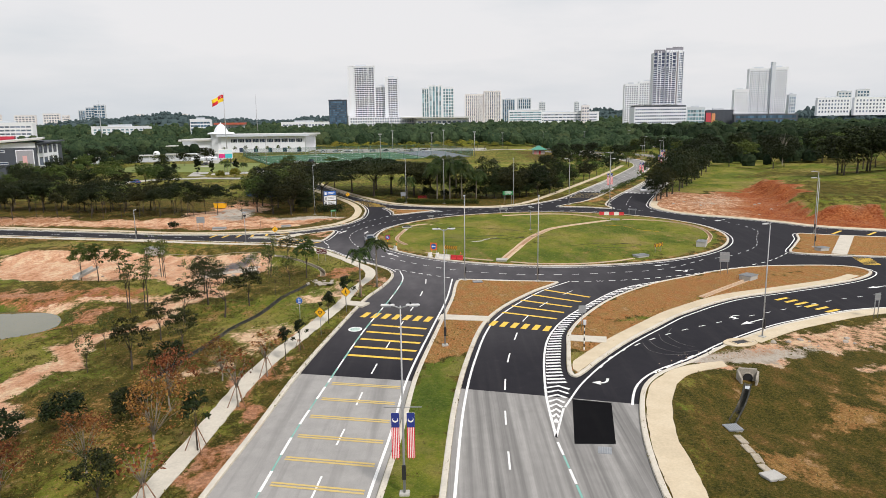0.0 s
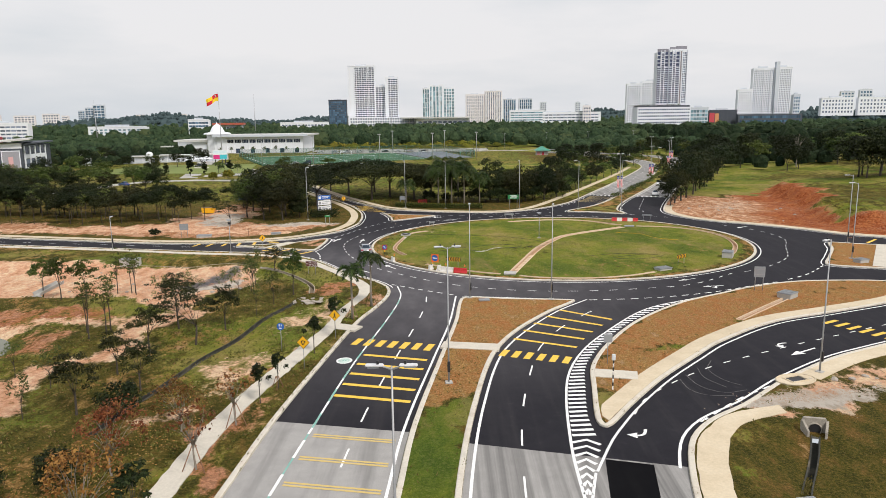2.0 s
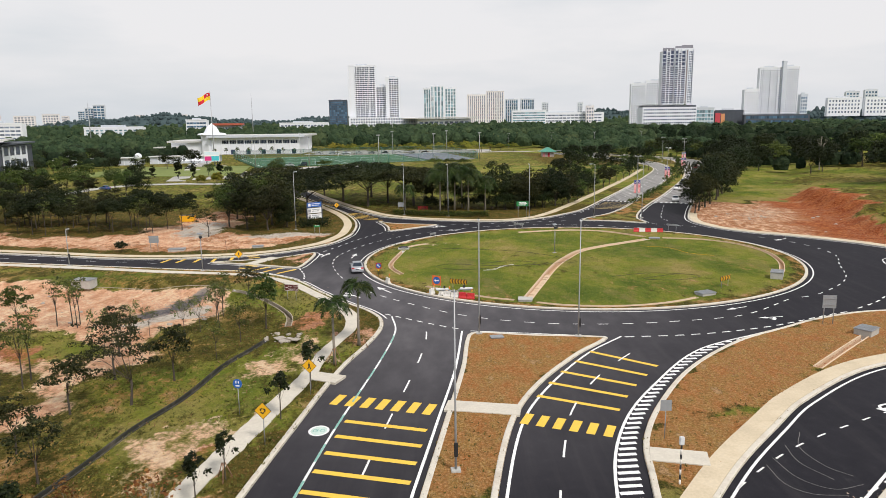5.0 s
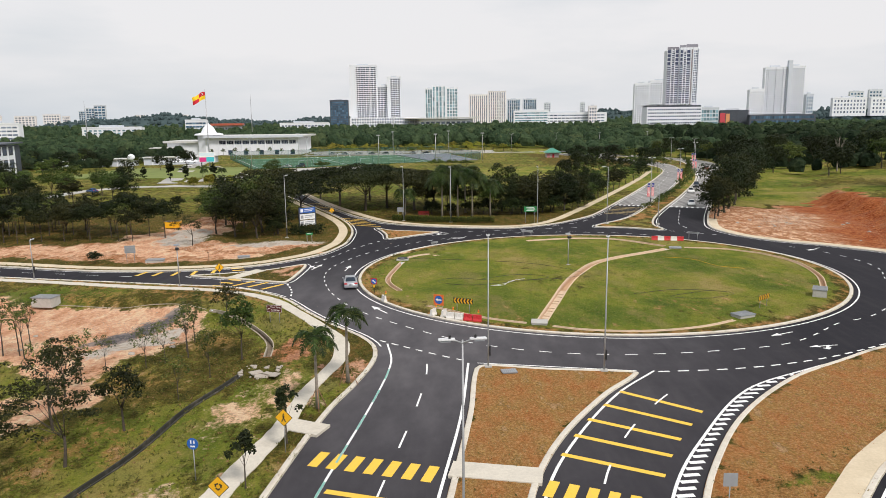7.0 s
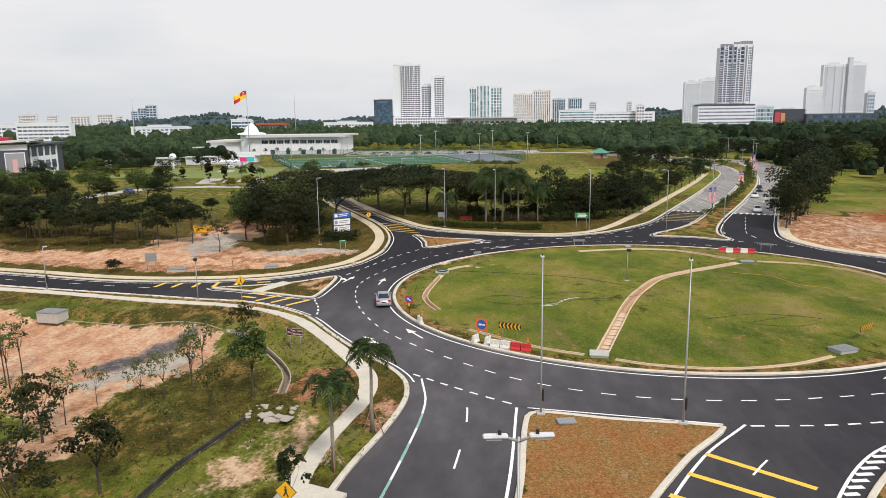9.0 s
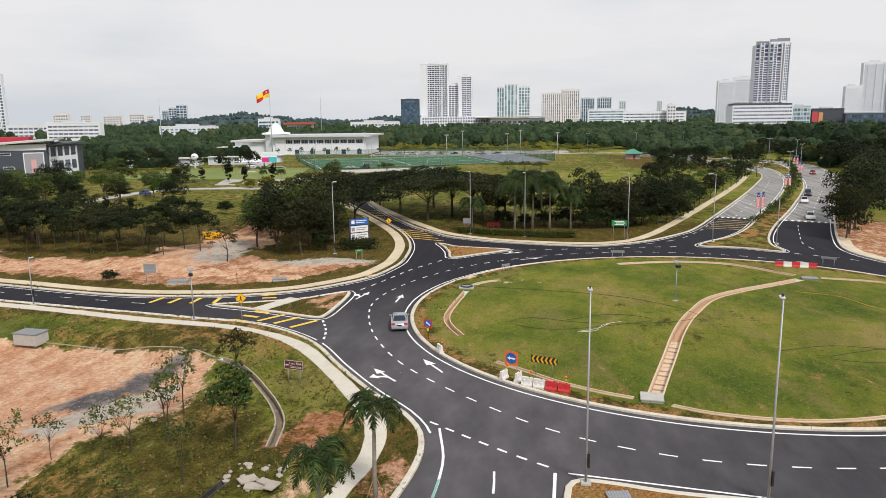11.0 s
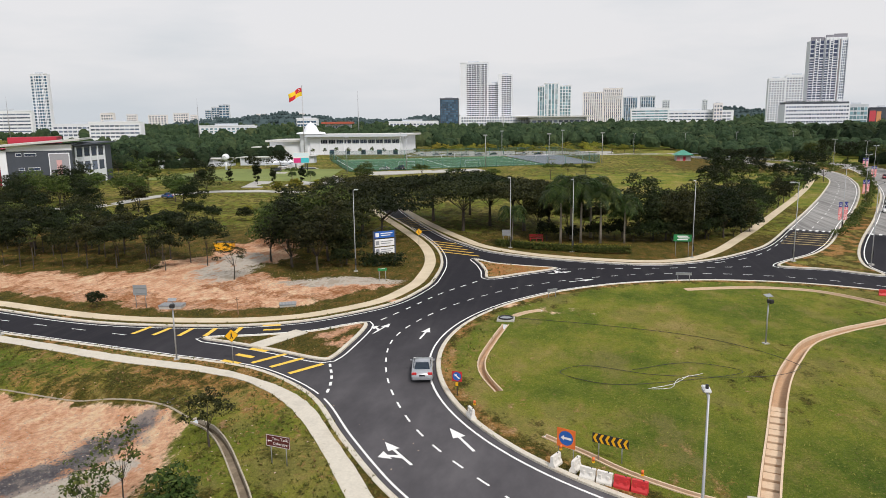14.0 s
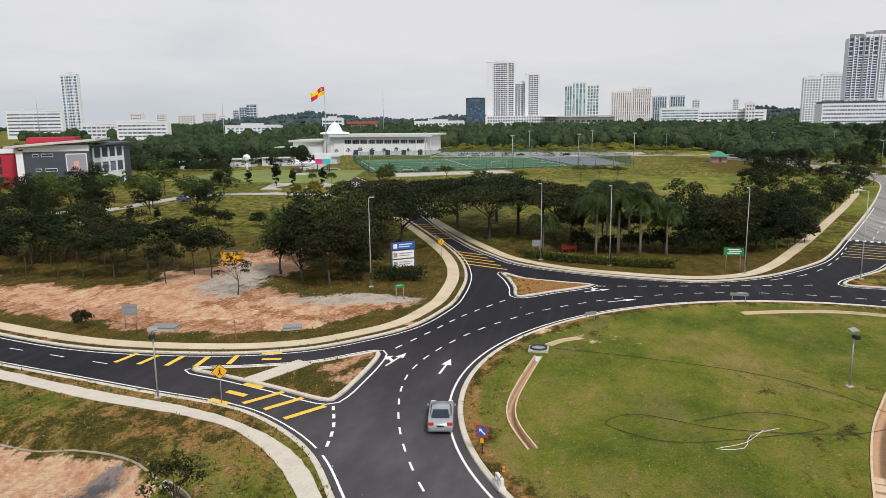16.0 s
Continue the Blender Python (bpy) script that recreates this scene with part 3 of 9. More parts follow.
def ground_points():
    g = []
    rnd = random.Random(3)
    for x0, x1, y0, y1, s in ((-90, 100, -100, 110, 1.5),):
        for i in range(int((x1 - x0) / s) + 1):
            for j in range(int((y1 - y0) / s) + 1):
                g.append((x0 + i * s + rnd.uniform(-0.3, 0.3) * s, y0 + j * s + rnd.uniform(-0.3, 0.3) * s))
    s = 7.0
    for i in range(-60, 61):
        for j in range(-30, 71):
            x, y = i * s, j * s
            if not (-92 < x < 102 and -102 < y < 112):
                g.append((x + rnd.uniform(-2, 2), y + rnd.uniform(-2, 2)))
    for r in (700, 1000, 1500, 2200, 3200, 4600):
        for k in range(48):
            a = k / 48 * 2 * math.pi
            g.append((r * math.cos(a), r * math.sin(a) + 150))
    return g


CHANNELS = [drain_outline(p, w) for p, w, _ in DRAINS.values()]


def open_ground(c):
    k = ~on_road(c)
    for p in CHANNELS:
        k &= ~inside(p, c)
    return k


ground = sheet(ground_points(), LINES + [(p, True) for p in CHANNELS], open_ground, "ground", M_GROUND, rise, True)
tagged(ground, "grass, bare red soil and pale sand around the roundabout", "ground", kind="structure")


def joint_south(q):
    return q[:, 1] < np.where(q[:, 0] < -8.5, -49.6 - 0.2 * (q[:, 0] + 11), -51.6 - 0.26 * (q[:, 0] + 6))


def joint_northeast(q):
    return (q[:, 1] > 101.5 - 0.42 * (q[:, 0] - 38)) & (q[:, 0] > 20)


CUTS = [(np.array([(-21.5, -47.5), (-10, -49.8)]), False), (np.array([(-7, -51.35), (8.4, -55.35)]), False), (np.array([(28, 105.7), (58, 93.1)]), False)]
flat = lambda v: np.zeros(len(v))
old = lambda c: joint_south(c) | joint_northeast(c)
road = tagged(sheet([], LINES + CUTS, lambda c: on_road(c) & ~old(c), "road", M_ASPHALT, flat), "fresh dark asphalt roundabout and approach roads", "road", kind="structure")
old_road = tagged(sheet([], LINES + CUTS, lambda c: on_road(c) & old(c), "old_road", M_OLD, flat), "older worn grey asphalt carriageways", "road", kind="structure")


def ribbon_mesh(name, left, right, z, mat, closed=False, thick=0.0):
    """A flat strip between two curves, or a slab when thick."""
    n = len(left)
    zl = np.full(n, z) if np.isscalar(z) else z
    v = np.r_[np.c_[left, zl], np.c_[right, zl]]
    f = [(i, (i + 1) % n, n + (i + 1) % n, n + i) for i in range(n if closed else n - 1)]
    if thick:
        v = np.r_[v, v - [0, 0, thick]]
        m = 2 * n
        for i in range(n if closed else n - 1):
            j = (i + 1) % n
            f += [(i, m + i, m + j, j), (n + i, n + j, m + n + j, m + n + i)]
        if not closed:
            f += [(0, n, m + n, m), (n - 1, m + n - 1, m + 2 * n - 1, 2 * n - 1)]
    me = bpy.data.meshes.new(name)
    me.from_pydata(v.tolist(), [], f)
    bm = bmesh.new()
    bm.from_mesh(me)
    bmesh.ops.recalc_face_normals(bm, faces=bm.faces)
    if not thick and sum(fc.normal.z for fc in bm.faces) < 0:
        bmesh.ops.reverse_faces(bm, faces=bm.faces)
    bm.to_mesh(me)
    bm.free()
    me.materials.append(mat)
    return me


def child(ob, parent, label=""):
    ob.parent = parent
    if label:
        ob["label"] = label
    return ob


def paint(parent, name, p, width, mat=None, closed=False, z=0.008, label=""):
    """A painted line of that width along p."""
    z += 0.005 if mat in (M_YELLOW, M_YELLOW_OLD) else 0.0
    p = np.asarray(p, float)
    me = ribbon_mesh(name, offset(p, width / 2, closed), offset(p, -width / 2, closed), z, mat or M_WHITE, closed)
    return child(new(name, me), parent, label)


def kerb(name, p, side, closed=False, width=0.42, high=0.17, label="low pale concrete kerb"):
    """A rounded kerb on the ground's side of the curve p."""
    prof = [(0.0, -0.06), (0.0, 0.10), (0.03, high - 0.03), (0.09, high), (width - 0.06, high), (width, high - 0.04), (width, 0.0)]
    rows = [np.c_[offset(p, side * d, closed), np.full(len(p), h)] for d, h in prof]
    n, k = len(p), len(prof)
    v = np.vstack(rows)
    f = [(a * n + i, a * n + (i + 1) % n, (a + 1) * n + (i + 1) % n, (a + 1) * n + i) for a in range(k - 1) for i in range(n if closed else n - 1)]
    me = bpy.data.meshes.new(name)
    me.from_pydata(v.tolist(), [], f)
    bm = bmesh.new()
    bm.from_mesh(me)
    bmesh.ops.recalc_face_normals(bm, faces=bm.faces)
    if sum(fc.normal.z * fc.calc_area() for fc in bm.faces) < 0:
        bmesh.ops.reverse_faces(bm, faces=bm.faces)
    bm.to_mesh(me)
    bm.free()
    me.materials.append(M_KERB)
    return tagged(new(name, me), label, "kerb", kind="structure")


def area(p):
    x, y = p.T
    return 0.5 * float(np.sum(x * np.roll(y, -1) - y * np.roll(x, -1)))


for p, s in ((KERB_SW, -1), (KERB_NW, 1), (KERB_N, 1), (KERB_NE, 1), (KERB_SE, 1)):
    kerb("kerb", p, s)
for p in ISLANDS.values():
    kerb("kerb", p, 1 if area(p) > 0 else -1, True)


# ---- road paint ----
def along(p, s0, s1, n=4):
    """The stretch of p from s0 to s1 metres along it."""
    d = np.r_[0, np.cumsum(np.hypot(*np.diff(p, axis=0).T))]
    s = np.linspace(s0, s1, n)
    return np.c_[np.interp(s, d, p[:, 0]), np.interp(s, d, p[:, 1])]


def length(p):
    return float(np.hypot(*np.diff(p, axis=0).T).sum())


def dashes(parent, name, p, dash, space, width=0.13, mat=None, first=0.0, z=0.008):
    s, total = first, length(p)
    while s + dash < total:
        paint(parent, name, along(p, s, s + dash, 3), width, mat, z=z)
        s += dash + space


WHITE_SL = spline([(-26, -150), (-20.2, -90), (-18.7, -68.4), (-18.3, -59.6), (-17.6, -50.9), (-16.3, -35.9), (-14.2, -19.1), (-13.6, -10.5), (-14.4, -5.2)])
WHITE_SLR = spline([(-15.7, -150), (-13.4, -90), (-12.0, -67.9), (-11.4, -60.2), (-10.8, -49.1), (-9.0, -34.1), (-7.5, -22.2), (-6.7, -10.9)])
WHITE_SRL = spline([(-10, -150), (-8.0, -90), (-6.9, -67.9), (-6.1, -55.3), (-4.9, -45.0), (-2.7, -33.3), (0.1, -26.4), (4.8, -18.3), (9.1, -13.2)])
WHITE_SRR = spline([(0.2, -60.8), (0.65, -52.0), (2.3, -40.2), (4.7, -33.1), (8.3, -26.8), (15.2, -17.6), (22.5, -12.9), (29.0, -9.5), (33, -7.4)])
paint(road, "edge_line", between(WHITE_SL, y0=-50), 0.17)
dashes(road, "teal_dash", between(WHITE_SL, y0=-49, y1=-8), 2.5, 2.4, 0.15, M_TEAL, z=0.016)
paint(old_road, "teal_line", between(WHITE_SL, y1=-49), 0.12, M_TEAL, label="faded teal line")
dashes(old_road, "lane_dash", between(WHITE_SL, y1=-50)[::-1], 2.6, 2.2, 0.2, z=0.012)
paint(road, "edge_line", WHITE_SLR, 0.2)
paint(road, "edge_line", WHITE_SRL, 0.2)
paint(road, "edge_line", between(WHITE_SRR, y0=-61), 0.2)
paint(road, "edge_line", np.array([(7.6, -13.2), (-5.9, -10.9)]), 0.16)
paint(road, "edge_line", offset(ISLAND, -0.62, True), 0.17, closed=True)
paint(road, "edge_line", offset(between(KERB_SW, x0=-140, x1=-29, y0=0), 0.5), 0.14)
paint(road, "edge_line", offset(KERB_SW[(KERB_SW[:, 1] < 13) & (KERB_SW[:, 1] > -6.5)], 0.5), 0.16)
paint(road, "edge_line", offset(between(KERB_NW, x0=-150, y1=100), -0.5), 0.14)
paint(road, "edge_line", offset(between(KERB_N, y1=150), -0.5), 0.14)
paint(road, "edge_line", offset(between(KERB_NE, y0=-30, y1=250, x1=190), -0.55), 0.17)
paint(road, "edge_line", offset(between(KERB_SE, y0=-55.5, x1=200), -0.5), 0.2)
for p, d in ((SPLIT_W, 0.55), (SPLIT_NW, 0.5), (MEDIAN_NE, 0.5), (SPLIT_E, 0.5)):
    paint(road, "edge_line", offset(p, -d if area(p) > 0 else d, True), 0.16, closed=True)
paint(road, "edge_line", offset(spline([(1.2, -55.4), (3.2, -50.9), (4.6, -48.4), (6.3, -45.6), (10.4, -39.9), (15.1, -34.4), (18.9, -30.2), (27.1, -23.6), (35.7, -19.8), (44.9, -15.6), (49.3, -12.8), (52.2, -9.4), (52.0, -6.6), (49.4, -5.1), (43.1, -4.6)]), -0.5), 0.18)

MID_SL = np.array([(a + b) / 2 for a, b in zip(along(WHITE_SL, 0, length(WHITE_SL), 80), along(WHITE_SLR, 0, length(WHITE_SLR), 80))])
dashes(road, "lane_dash", MID_SL[::-1], 2.6, 4.3, 0.14, first=3.0)
MID_SR = spline([(-5, -150), (-4.2, -90), (-3.5, -68), (-2.9, -55), (-2.0, -46), (-0.3, -37), (1.15, -31.3), (4.1, -25), (7.9, -19.4), (11.6, -15.2)])
dashes(road, "lane_dash", MID_SR[::-1], 2.5, 4.2, 0.14, first=4.4, z=0.016)
SPLIT_LINE = spline([(1.5, -95), (1.0, -80), (0.5, -68), (0.2, -61.5)])
dashes(old_road, "lane_dash", SPLIT_LINE[::-1], 1.9, 1.9, 0.17)
dashes(old_road, "teal_dash", SPLIT_LINE[::-1], 1.7, 2.1, 0.14, M_TEAL, first=2.0)

# chevron hatching beside the slip lane
HATCH_OUT = spline([(0.2, -60.8), (1.55, -55.7), (2.85, -51.4), (2.85, -47.5), (3.8, -41.4), (4.7, -36.6), (7.45, -30.2), (12.4, -22.4), (19.3, -15.2), (26.0, -10.8), (33, -7.0)])
paint(road, "edge_line", along(HATCH_OUT, 0, 5.2, 12), 0.18)
n_hatch = 62
for i, (a, b) in enumerate(zip(along(WHITE_SRR, 2.5, length(WHITE_SRR) - 6, n_hatch), along(HATCH_OUT, 2.5, length(HATCH_OUT) - 6, n_hatch))):
    d = (b - a) / max(0.1, np.hypot(*(b - a)))
    t = np.array([-d[1], d[0]])
    if i < 8:
        mid = (a + b) / 2 + t * 0.6
        paint(road, "hatch_bar", np.array([a + d * 0.1, mid, b - d * 0.1]), 0.3)
for y in np.arange(-50.4, -8.6, 0.8):
    xa, xb = float(np.interp(y, WHITE_SRR[:, 1], WHITE_SRR[:, 0])), float(np.interp(y, HATCH_OUT[:, 1], HATCH_OUT[:, 0]))
    paint(road, "hatch_bar", np.array([(xa + 0.15, y - 0.05), (xa + 0.15 + min(1.75, (xb - xa) * 0.8), y + 0.08)]), 0.36)


def blocks(parent, name, a, b, count, wide, long, mat):
    """A row of painted blocks from a to b."""
    a, b = np.array(a, float), np.array(b, float)
    d = (b - a) / np.hypot(*(b - a))
    t = np.array([-d[1], d[0]])
    for i in range(count):
        c = a + (b - a) * i / (count - 1)
        paint(parent, name, np.array([c - t * long / 2, c + t * long / 2]), wide, mat)


blocks(road, "crossing_block", (-16.7, -28.9), (-9.5, -30.9), 7, 0.66, 2.0, M_YELLOW)
blocks(road, "crossing_block", (-2.37, -32.75), (3.16, -34.9), 6, 0.62, 1.9, M_YELLOW)
for i in range(5):
    k = i / 4
    paint(road, "rumble_bar", np.array([(-15.6 - 1.2 * k, -32.9 - 9.9 * k), (-9.6 - 1.0 * k, -34.6 - 9.7 * k)]), 0.48, M_YELLOW)
for i in range(16):
    y = -50.3 - 3.35 * i
    xa, xb = np.interp(y, WHITE_SL[:, 1], WHITE_SL[:, 0]), np.interp(y, WHITE_SLR[:, 1], WHITE_SLR[:, 0])
    for o in (0.0, 0.34):
        paint(old_road, "rumble_bar", np.array([(xa + 0.4, y + o), (xb - 0.4, y - 1.1 + o)]), 0.2, M_YELLOW_OLD)
for a, b in (((5.1, -17.8), (10.2, -21.9)), ((3.3, -20.4), (8.7, -24.1)), ((1.6, -23.0), (7.2, -26.4)), ((0.2, -25.6), (5.9, -28.75)), ((-1.1, -28.4), (4.7, -31.3))):
    paint(road, "rumble_bar", np.array([a, b]), 0.45, M_YELLOW)

# roundabout lane lines
RING = spline([(32.1, 0.6), (24.3, -5.8), (16.6, -8.0), (8.9, -8.9), (1.4, -8.2), (-5.8, -5.4), (-11.9, -0.5), (-18.6, 6.8), (-22.4, 13.5), (-24.9, 20.5), (-26.1, 27.9), (-25, 34.8), (-21.5, 43), (-15, 51.5), (-5, 58.5), (8, 62.2), (22, 60.6), (34, 54.5)])
dashes(road, "lane_dash", RING, 1.15, 1.45, 0.15)
dashes(road, "give_way_dash", spline([(9.4, -13.4), (14.9, -13.0), (20, -12.0), (26, -9.9), (33.8, -5.9), (37.4, -4.4)]), 0.95, 0.75, 0.2)
dashes(road, "give_way_dash", spline([(-15.2, -4.2), (-11.5, -7.1), (-8.6, -9.2), (-6.4, -10.6)]), 0.8, 0.75, 0.2)
dashes(road, "give_way_dash", spline([(-30.0, 20.6), (-28.6, 16.8), (-27.9, 13)]), 0.8, 0.7, 0.22)
dashes(road, "give_way_dash", spline([(-29.0, 34.6), (-27, 40), (-24.5, 47), (-20.4, 55)]), 1.1, 1.4, 0.18)
dashes(road, "give_way_dash", spline([(-10.2, 63), (-2, 64.2), (8, 66), (19, 68)]), 1.1, 1.5, 0.18)
dashes(road, "give_way_dash", spline([(33.2, 62.2), (38, 59), (42, 55.6)]), 1.1, 1.5, 0.18)
dashes(road, "give_way_dash", spline([(47, 5), (42, -0.5), (36.5, -4.6)]), 1.1, 1.2, 0.2)
dashes(road, "lane_dash", spline([(47.5, 45), (51.5, 37), (52, 28), (48.7, 20.3), (44.5, 11), (37.2, 3.3), (32.1, 0.6)]), 1.2, 1.9, 0.14)
dashes(road, "lane_dash", spline([(-150, 47.3), (-100, 35.6), (-72, 29.8), (-52, 25.9)]), 1.8, 3.6, 0.12)
dashes(road, "lane_dash", spline([(6.2, -47), (7.7, -44.2), (11.4, -40.3), (15.6, -36.9), (20.4, -34.0), (28.4, -29.7), (43, -22.8), (60, -19), (90, -18)]), 0.9, 1.7, 0.13)
dashes(road, "lane_dash", spline([(10.6, -48.4), (11.8, -47.3), (14.0, -45.2), (15.7, -43.7), (18.5, -41.7), (21, -39.8)]), 1.0, 0.9, 0.19, z=0.011)
M_SCUFF = surface("tyre_scuff", (0.15, 0.145, 0.14), (0.10, 0.095, 0.095), 2.0, 20.0, 0.9, where="World", bump=0.0, amount=0.4)
for pts in ([(11.8, -39.9), (11.9, -42.3), (12.9, -43.4), (14.9, -43.6)], [(12.6, -39.0), (13.0, -41.6), (14.4, -42.9), (16.4, -42.4)], [(16.1, -35.3), (15.0, -37.6), (15.4, -40.2), (16.4, -41.4)], [(14.2, -37.2), (14.0, -39.6), (15.0, -41.8)]):
    paint(road, "tyre_mark", spline(pts, 0.4), 0.05, M_SCUFF, z=0.006, label="pale curved tyre scuff")
dashes(old_road, "lane_dash", spline([(36.5, 105), (48, 131), (62, 166), (73, 196), (80, 225)]), 2.6, 5.0, 0.13)
dashes(road, "lane_dash", spline([(44.5, 92), (40.5, 80), (37.6, 70), (38, 62)]), 2.2, 2.8, 0.14)
dashes(old_road, "lane_dash", spline([(49.5, 99), (60, 124), (82, 176), (97, 220), (106, 262)]), 2.6, 5.0, 0.13)
dashes(road, "lane_dash", spline([(29.5, 96), (24, 84), (18, 74.5), (11, 69)]), 2.2, 2.8, 0.14)
blocks(road, "crossing_block", (32.4, 103.6), (39.4, 100.8), 8, 0.5, 1.6, M_WHITE)
blocks(road, "crossing_block", (44.7, 99.0), (52.4, 95.6), 8, 0.5, 1.6, M_WHITE)
for i in range(6):
    paint(road, "rumble_bar", np.array([(31.5 - 1.05 * i, 99.6 - 2.3 * i), (38.0 - 1.0 * i, 96.8 - 2.2 * i)]), 0.36, M_YELLOW_OLD)
for i in range(5):
    paint(road, "rumble_bar", np.array([(-29.3 - 1.15 * i, 74.6 + 2.6 * i), (-22.6 - 1.25 * i, 71.4 + 2.6 * i)]), 0.4, M_YELLOW)
for i in range(7):
    paint(road, "rumble_bar", np.array([(-33.3 - 1.3 * i, 96.5 + 2.9 * i), (-38.2 - 1.3 * i, 96.0 + 2.7 * i)]), 0.36, M_YELLOW)
blocks(road, "crossing_block", (33.0, -23.6), (36.2, -29.1), 6, 0.5, 2.2, M_YELLOW)
blocks(road, "crossing_block", (56.4, 0.4), (55.2, -4.2), 6, 0.4, 2.4, M_YELLOW)
# yellow hatching by the west arm
for a, b in (((-52.9, 26.6), (-52.4, 29.2)), ((-50.5, 26.5), (-50.1, 29.1)), ((-47.8, 26.6), (-47.7, 29.2)), ((-45.1, 26.8), (-45.3, 29.5)), ((-42.5, 27.9), (-42.8, 30.3)), ((-40.1, 29.6), (-38.4, 30.0)), ((-40.8, 31.1), (-39.0, 31.5))):
    paint(road, "hatch_bar", np.array([a, b]), 0.5, M_YELLOW)
for a, b in (((-37.0, 19.9), (-34.9, 22.6)), ((-34.9, 19.1), (-32.9, 21.7)), ((-32.7, 17.8), (-30.6, 20.5))):
    paint(road, "hatch_bar", np.array([a, b]), 0.5, M_YELLOW)
blocks(road, "crossing_block", (-39.0, 19.9), (-37.9, 23.4), 3, 0.55, 2.0, M_YELLOW)
for i in range(4):
    a = np.array((64 + 5.5 * i, 23.2 - 1.8 * i))
    paint(road, "hatch_bar", np.array([a, a + (3.4, 3.4)]), 0.5, M_YELLOW)


def arrow_mesh(kind):
    """A white lane arrow on the road, heading along +y."""
    sets = {
        "straight": [[(-0.12, -2.2), (0.12, -2.2), (0.12, 0.6), (-0.12, 0.6)], [(-0.55, 0.5), (0.55, 0.5), (0, 2.4)]],
        "fork": [[(-0.12, -2.2), (0.12, -2.2), (0.12, 0.8), (-0.12, 0.8)], [(-0.5, 0.7), (0.5, 0.7), (0, 2.3)], [(-0.12, -0.9), (-0.12, -0.3), (-0.9, 0.3), (-0.9, -0.1)], [(-0.8, -0.6), (-0.8, 0.9), (-1.6, 0.25)]],
    }
    # curved arrow: a bent shaft and its head
    bend = [Vector((0, -1.0)) * (1 - u) ** 2 + Vector((0, 0.35)) * 2 * u * (1 - u) + Vector((-0.75, 0.35)) * u * u for u in np.linspace(0, 1, 9)]
    left, right = offset(np.array(bend), 0.13), offset(np.array(bend), -0.13)
    curve = [[tuple(left[k]), tuple(left[k + 1]), tuple(right[k + 1]), tuple(right[k])] for k in range(8)] + [[(-0.7, -0.2), (-0.7, 0.9), (-1.55, 0.35)]]
    sets["turn_left"] = curve
    sets["turn_right"] = [[(-x, y) for x, y in q] for q in curve]
    bm = bmesh.new()
    for poly in sets[kind]:
        bm.faces.new([bm.verts.new((x, y, 0)) for x, y in poly])
    bmesh.ops.recalc_face_normals(bm, faces=bm.faces)
    for f in bm.faces:
        if f.normal.z < 0:
            f.normal_flip()
    me = bpy.data.meshes.new("arrow")
    bm.to_mesh(me)
    bm.free()
    me.materials.append(M_WHITE)
    return me


ARROWS = {k: arrow_mesh(k) for k in ("straight", "fork", "turn_left", "turn_right")}
for kind, x, y, turn in (("straight", -16.4, 7.3, 33), ("fork", -20.2, 4.8, 40), ("straight", -23.4, 30.5, -4), ("fork", -28.1, 31.6, -14), ("straight", -7.4, 56.0, -60), ("fork", -10.2, 60.6, -58), ("straight", 24.6, -3.05, 115), ("fork", 26.7, -6.9, 100), ("turn_right", 6.1, -50.4, 168), ("straight", 25.5, -33.1, 122), ("turn_left", 24.2, -30.7, 100), ("straight", 50.3, 42.1, 128), ("straight", 48.0, -18.0, 110)):
    ob = child(new("arrow", ARROWS[kind]), road)
    ob.matrix_basis = pose(x, y, 0.012, 0, 0, turn) @ Matrix.Scale(0.66 if 20 < x < 30 and y > -10 else 0.84, 4)

# bicycle disc
disc = np.array([(-17.2 + 0.66 * math.cos(a), -34.5 + 0.78 * math.sin(a)) for a in np.linspace(0, 2 * math.pi, 28, endpoint=False)])
me = bpy.data.meshes.new("cycle_disc")
me.from_pydata([(x, y, 0.006) for x, y in disc], [], [tuple(range(len(disc)))])
me.materials.append(surface("road_paint_mint", (0.50, 0.62, 0.56), (0.62, 0.68, 0.64), 1.2, 9.0, 0.65, where="World", bump=0.05))
child(new("cycle_disc", me), road, "pale mint painted disc")
paint(road, "cycle_ring", disc, 0.15, closed=True)
for cx in (-17.45, -16.95):
    paint(road, "cycle_wheel", np.array([(cx + 0.17 * math.cos(a), -34.5 + 0.2 * math.sin(a)) for a in np.linspace(0, 2 * math.pi, 14, endpoint=False)]), 0.06, M_TEAL, closed=True, z=0.012)
paint(road, "cycle_frame", np.array([(-17.42, -34.5), (-17.26, -34.24), (-17.08, -34.26), (-16.98, -34.5)]), 0.05, M_TEAL, z=0.012)

# fresh repair patch and gully in the old surface
me = bpy.data.meshes.new("repair_patch")
me.from_pydata([(2.5, -54.0, 0.006), (5.4, -54.8, 0.006), (4.1, -61.9, 0.006), (1.3, -61.8, 0.006)], [], [(3, 2, 1, 0)])
me.materials.append(M_PATCH)
child(new("repair_patch", me), old_road, "black tar repair patch")


# ---- footpaths ----
WALKS = []


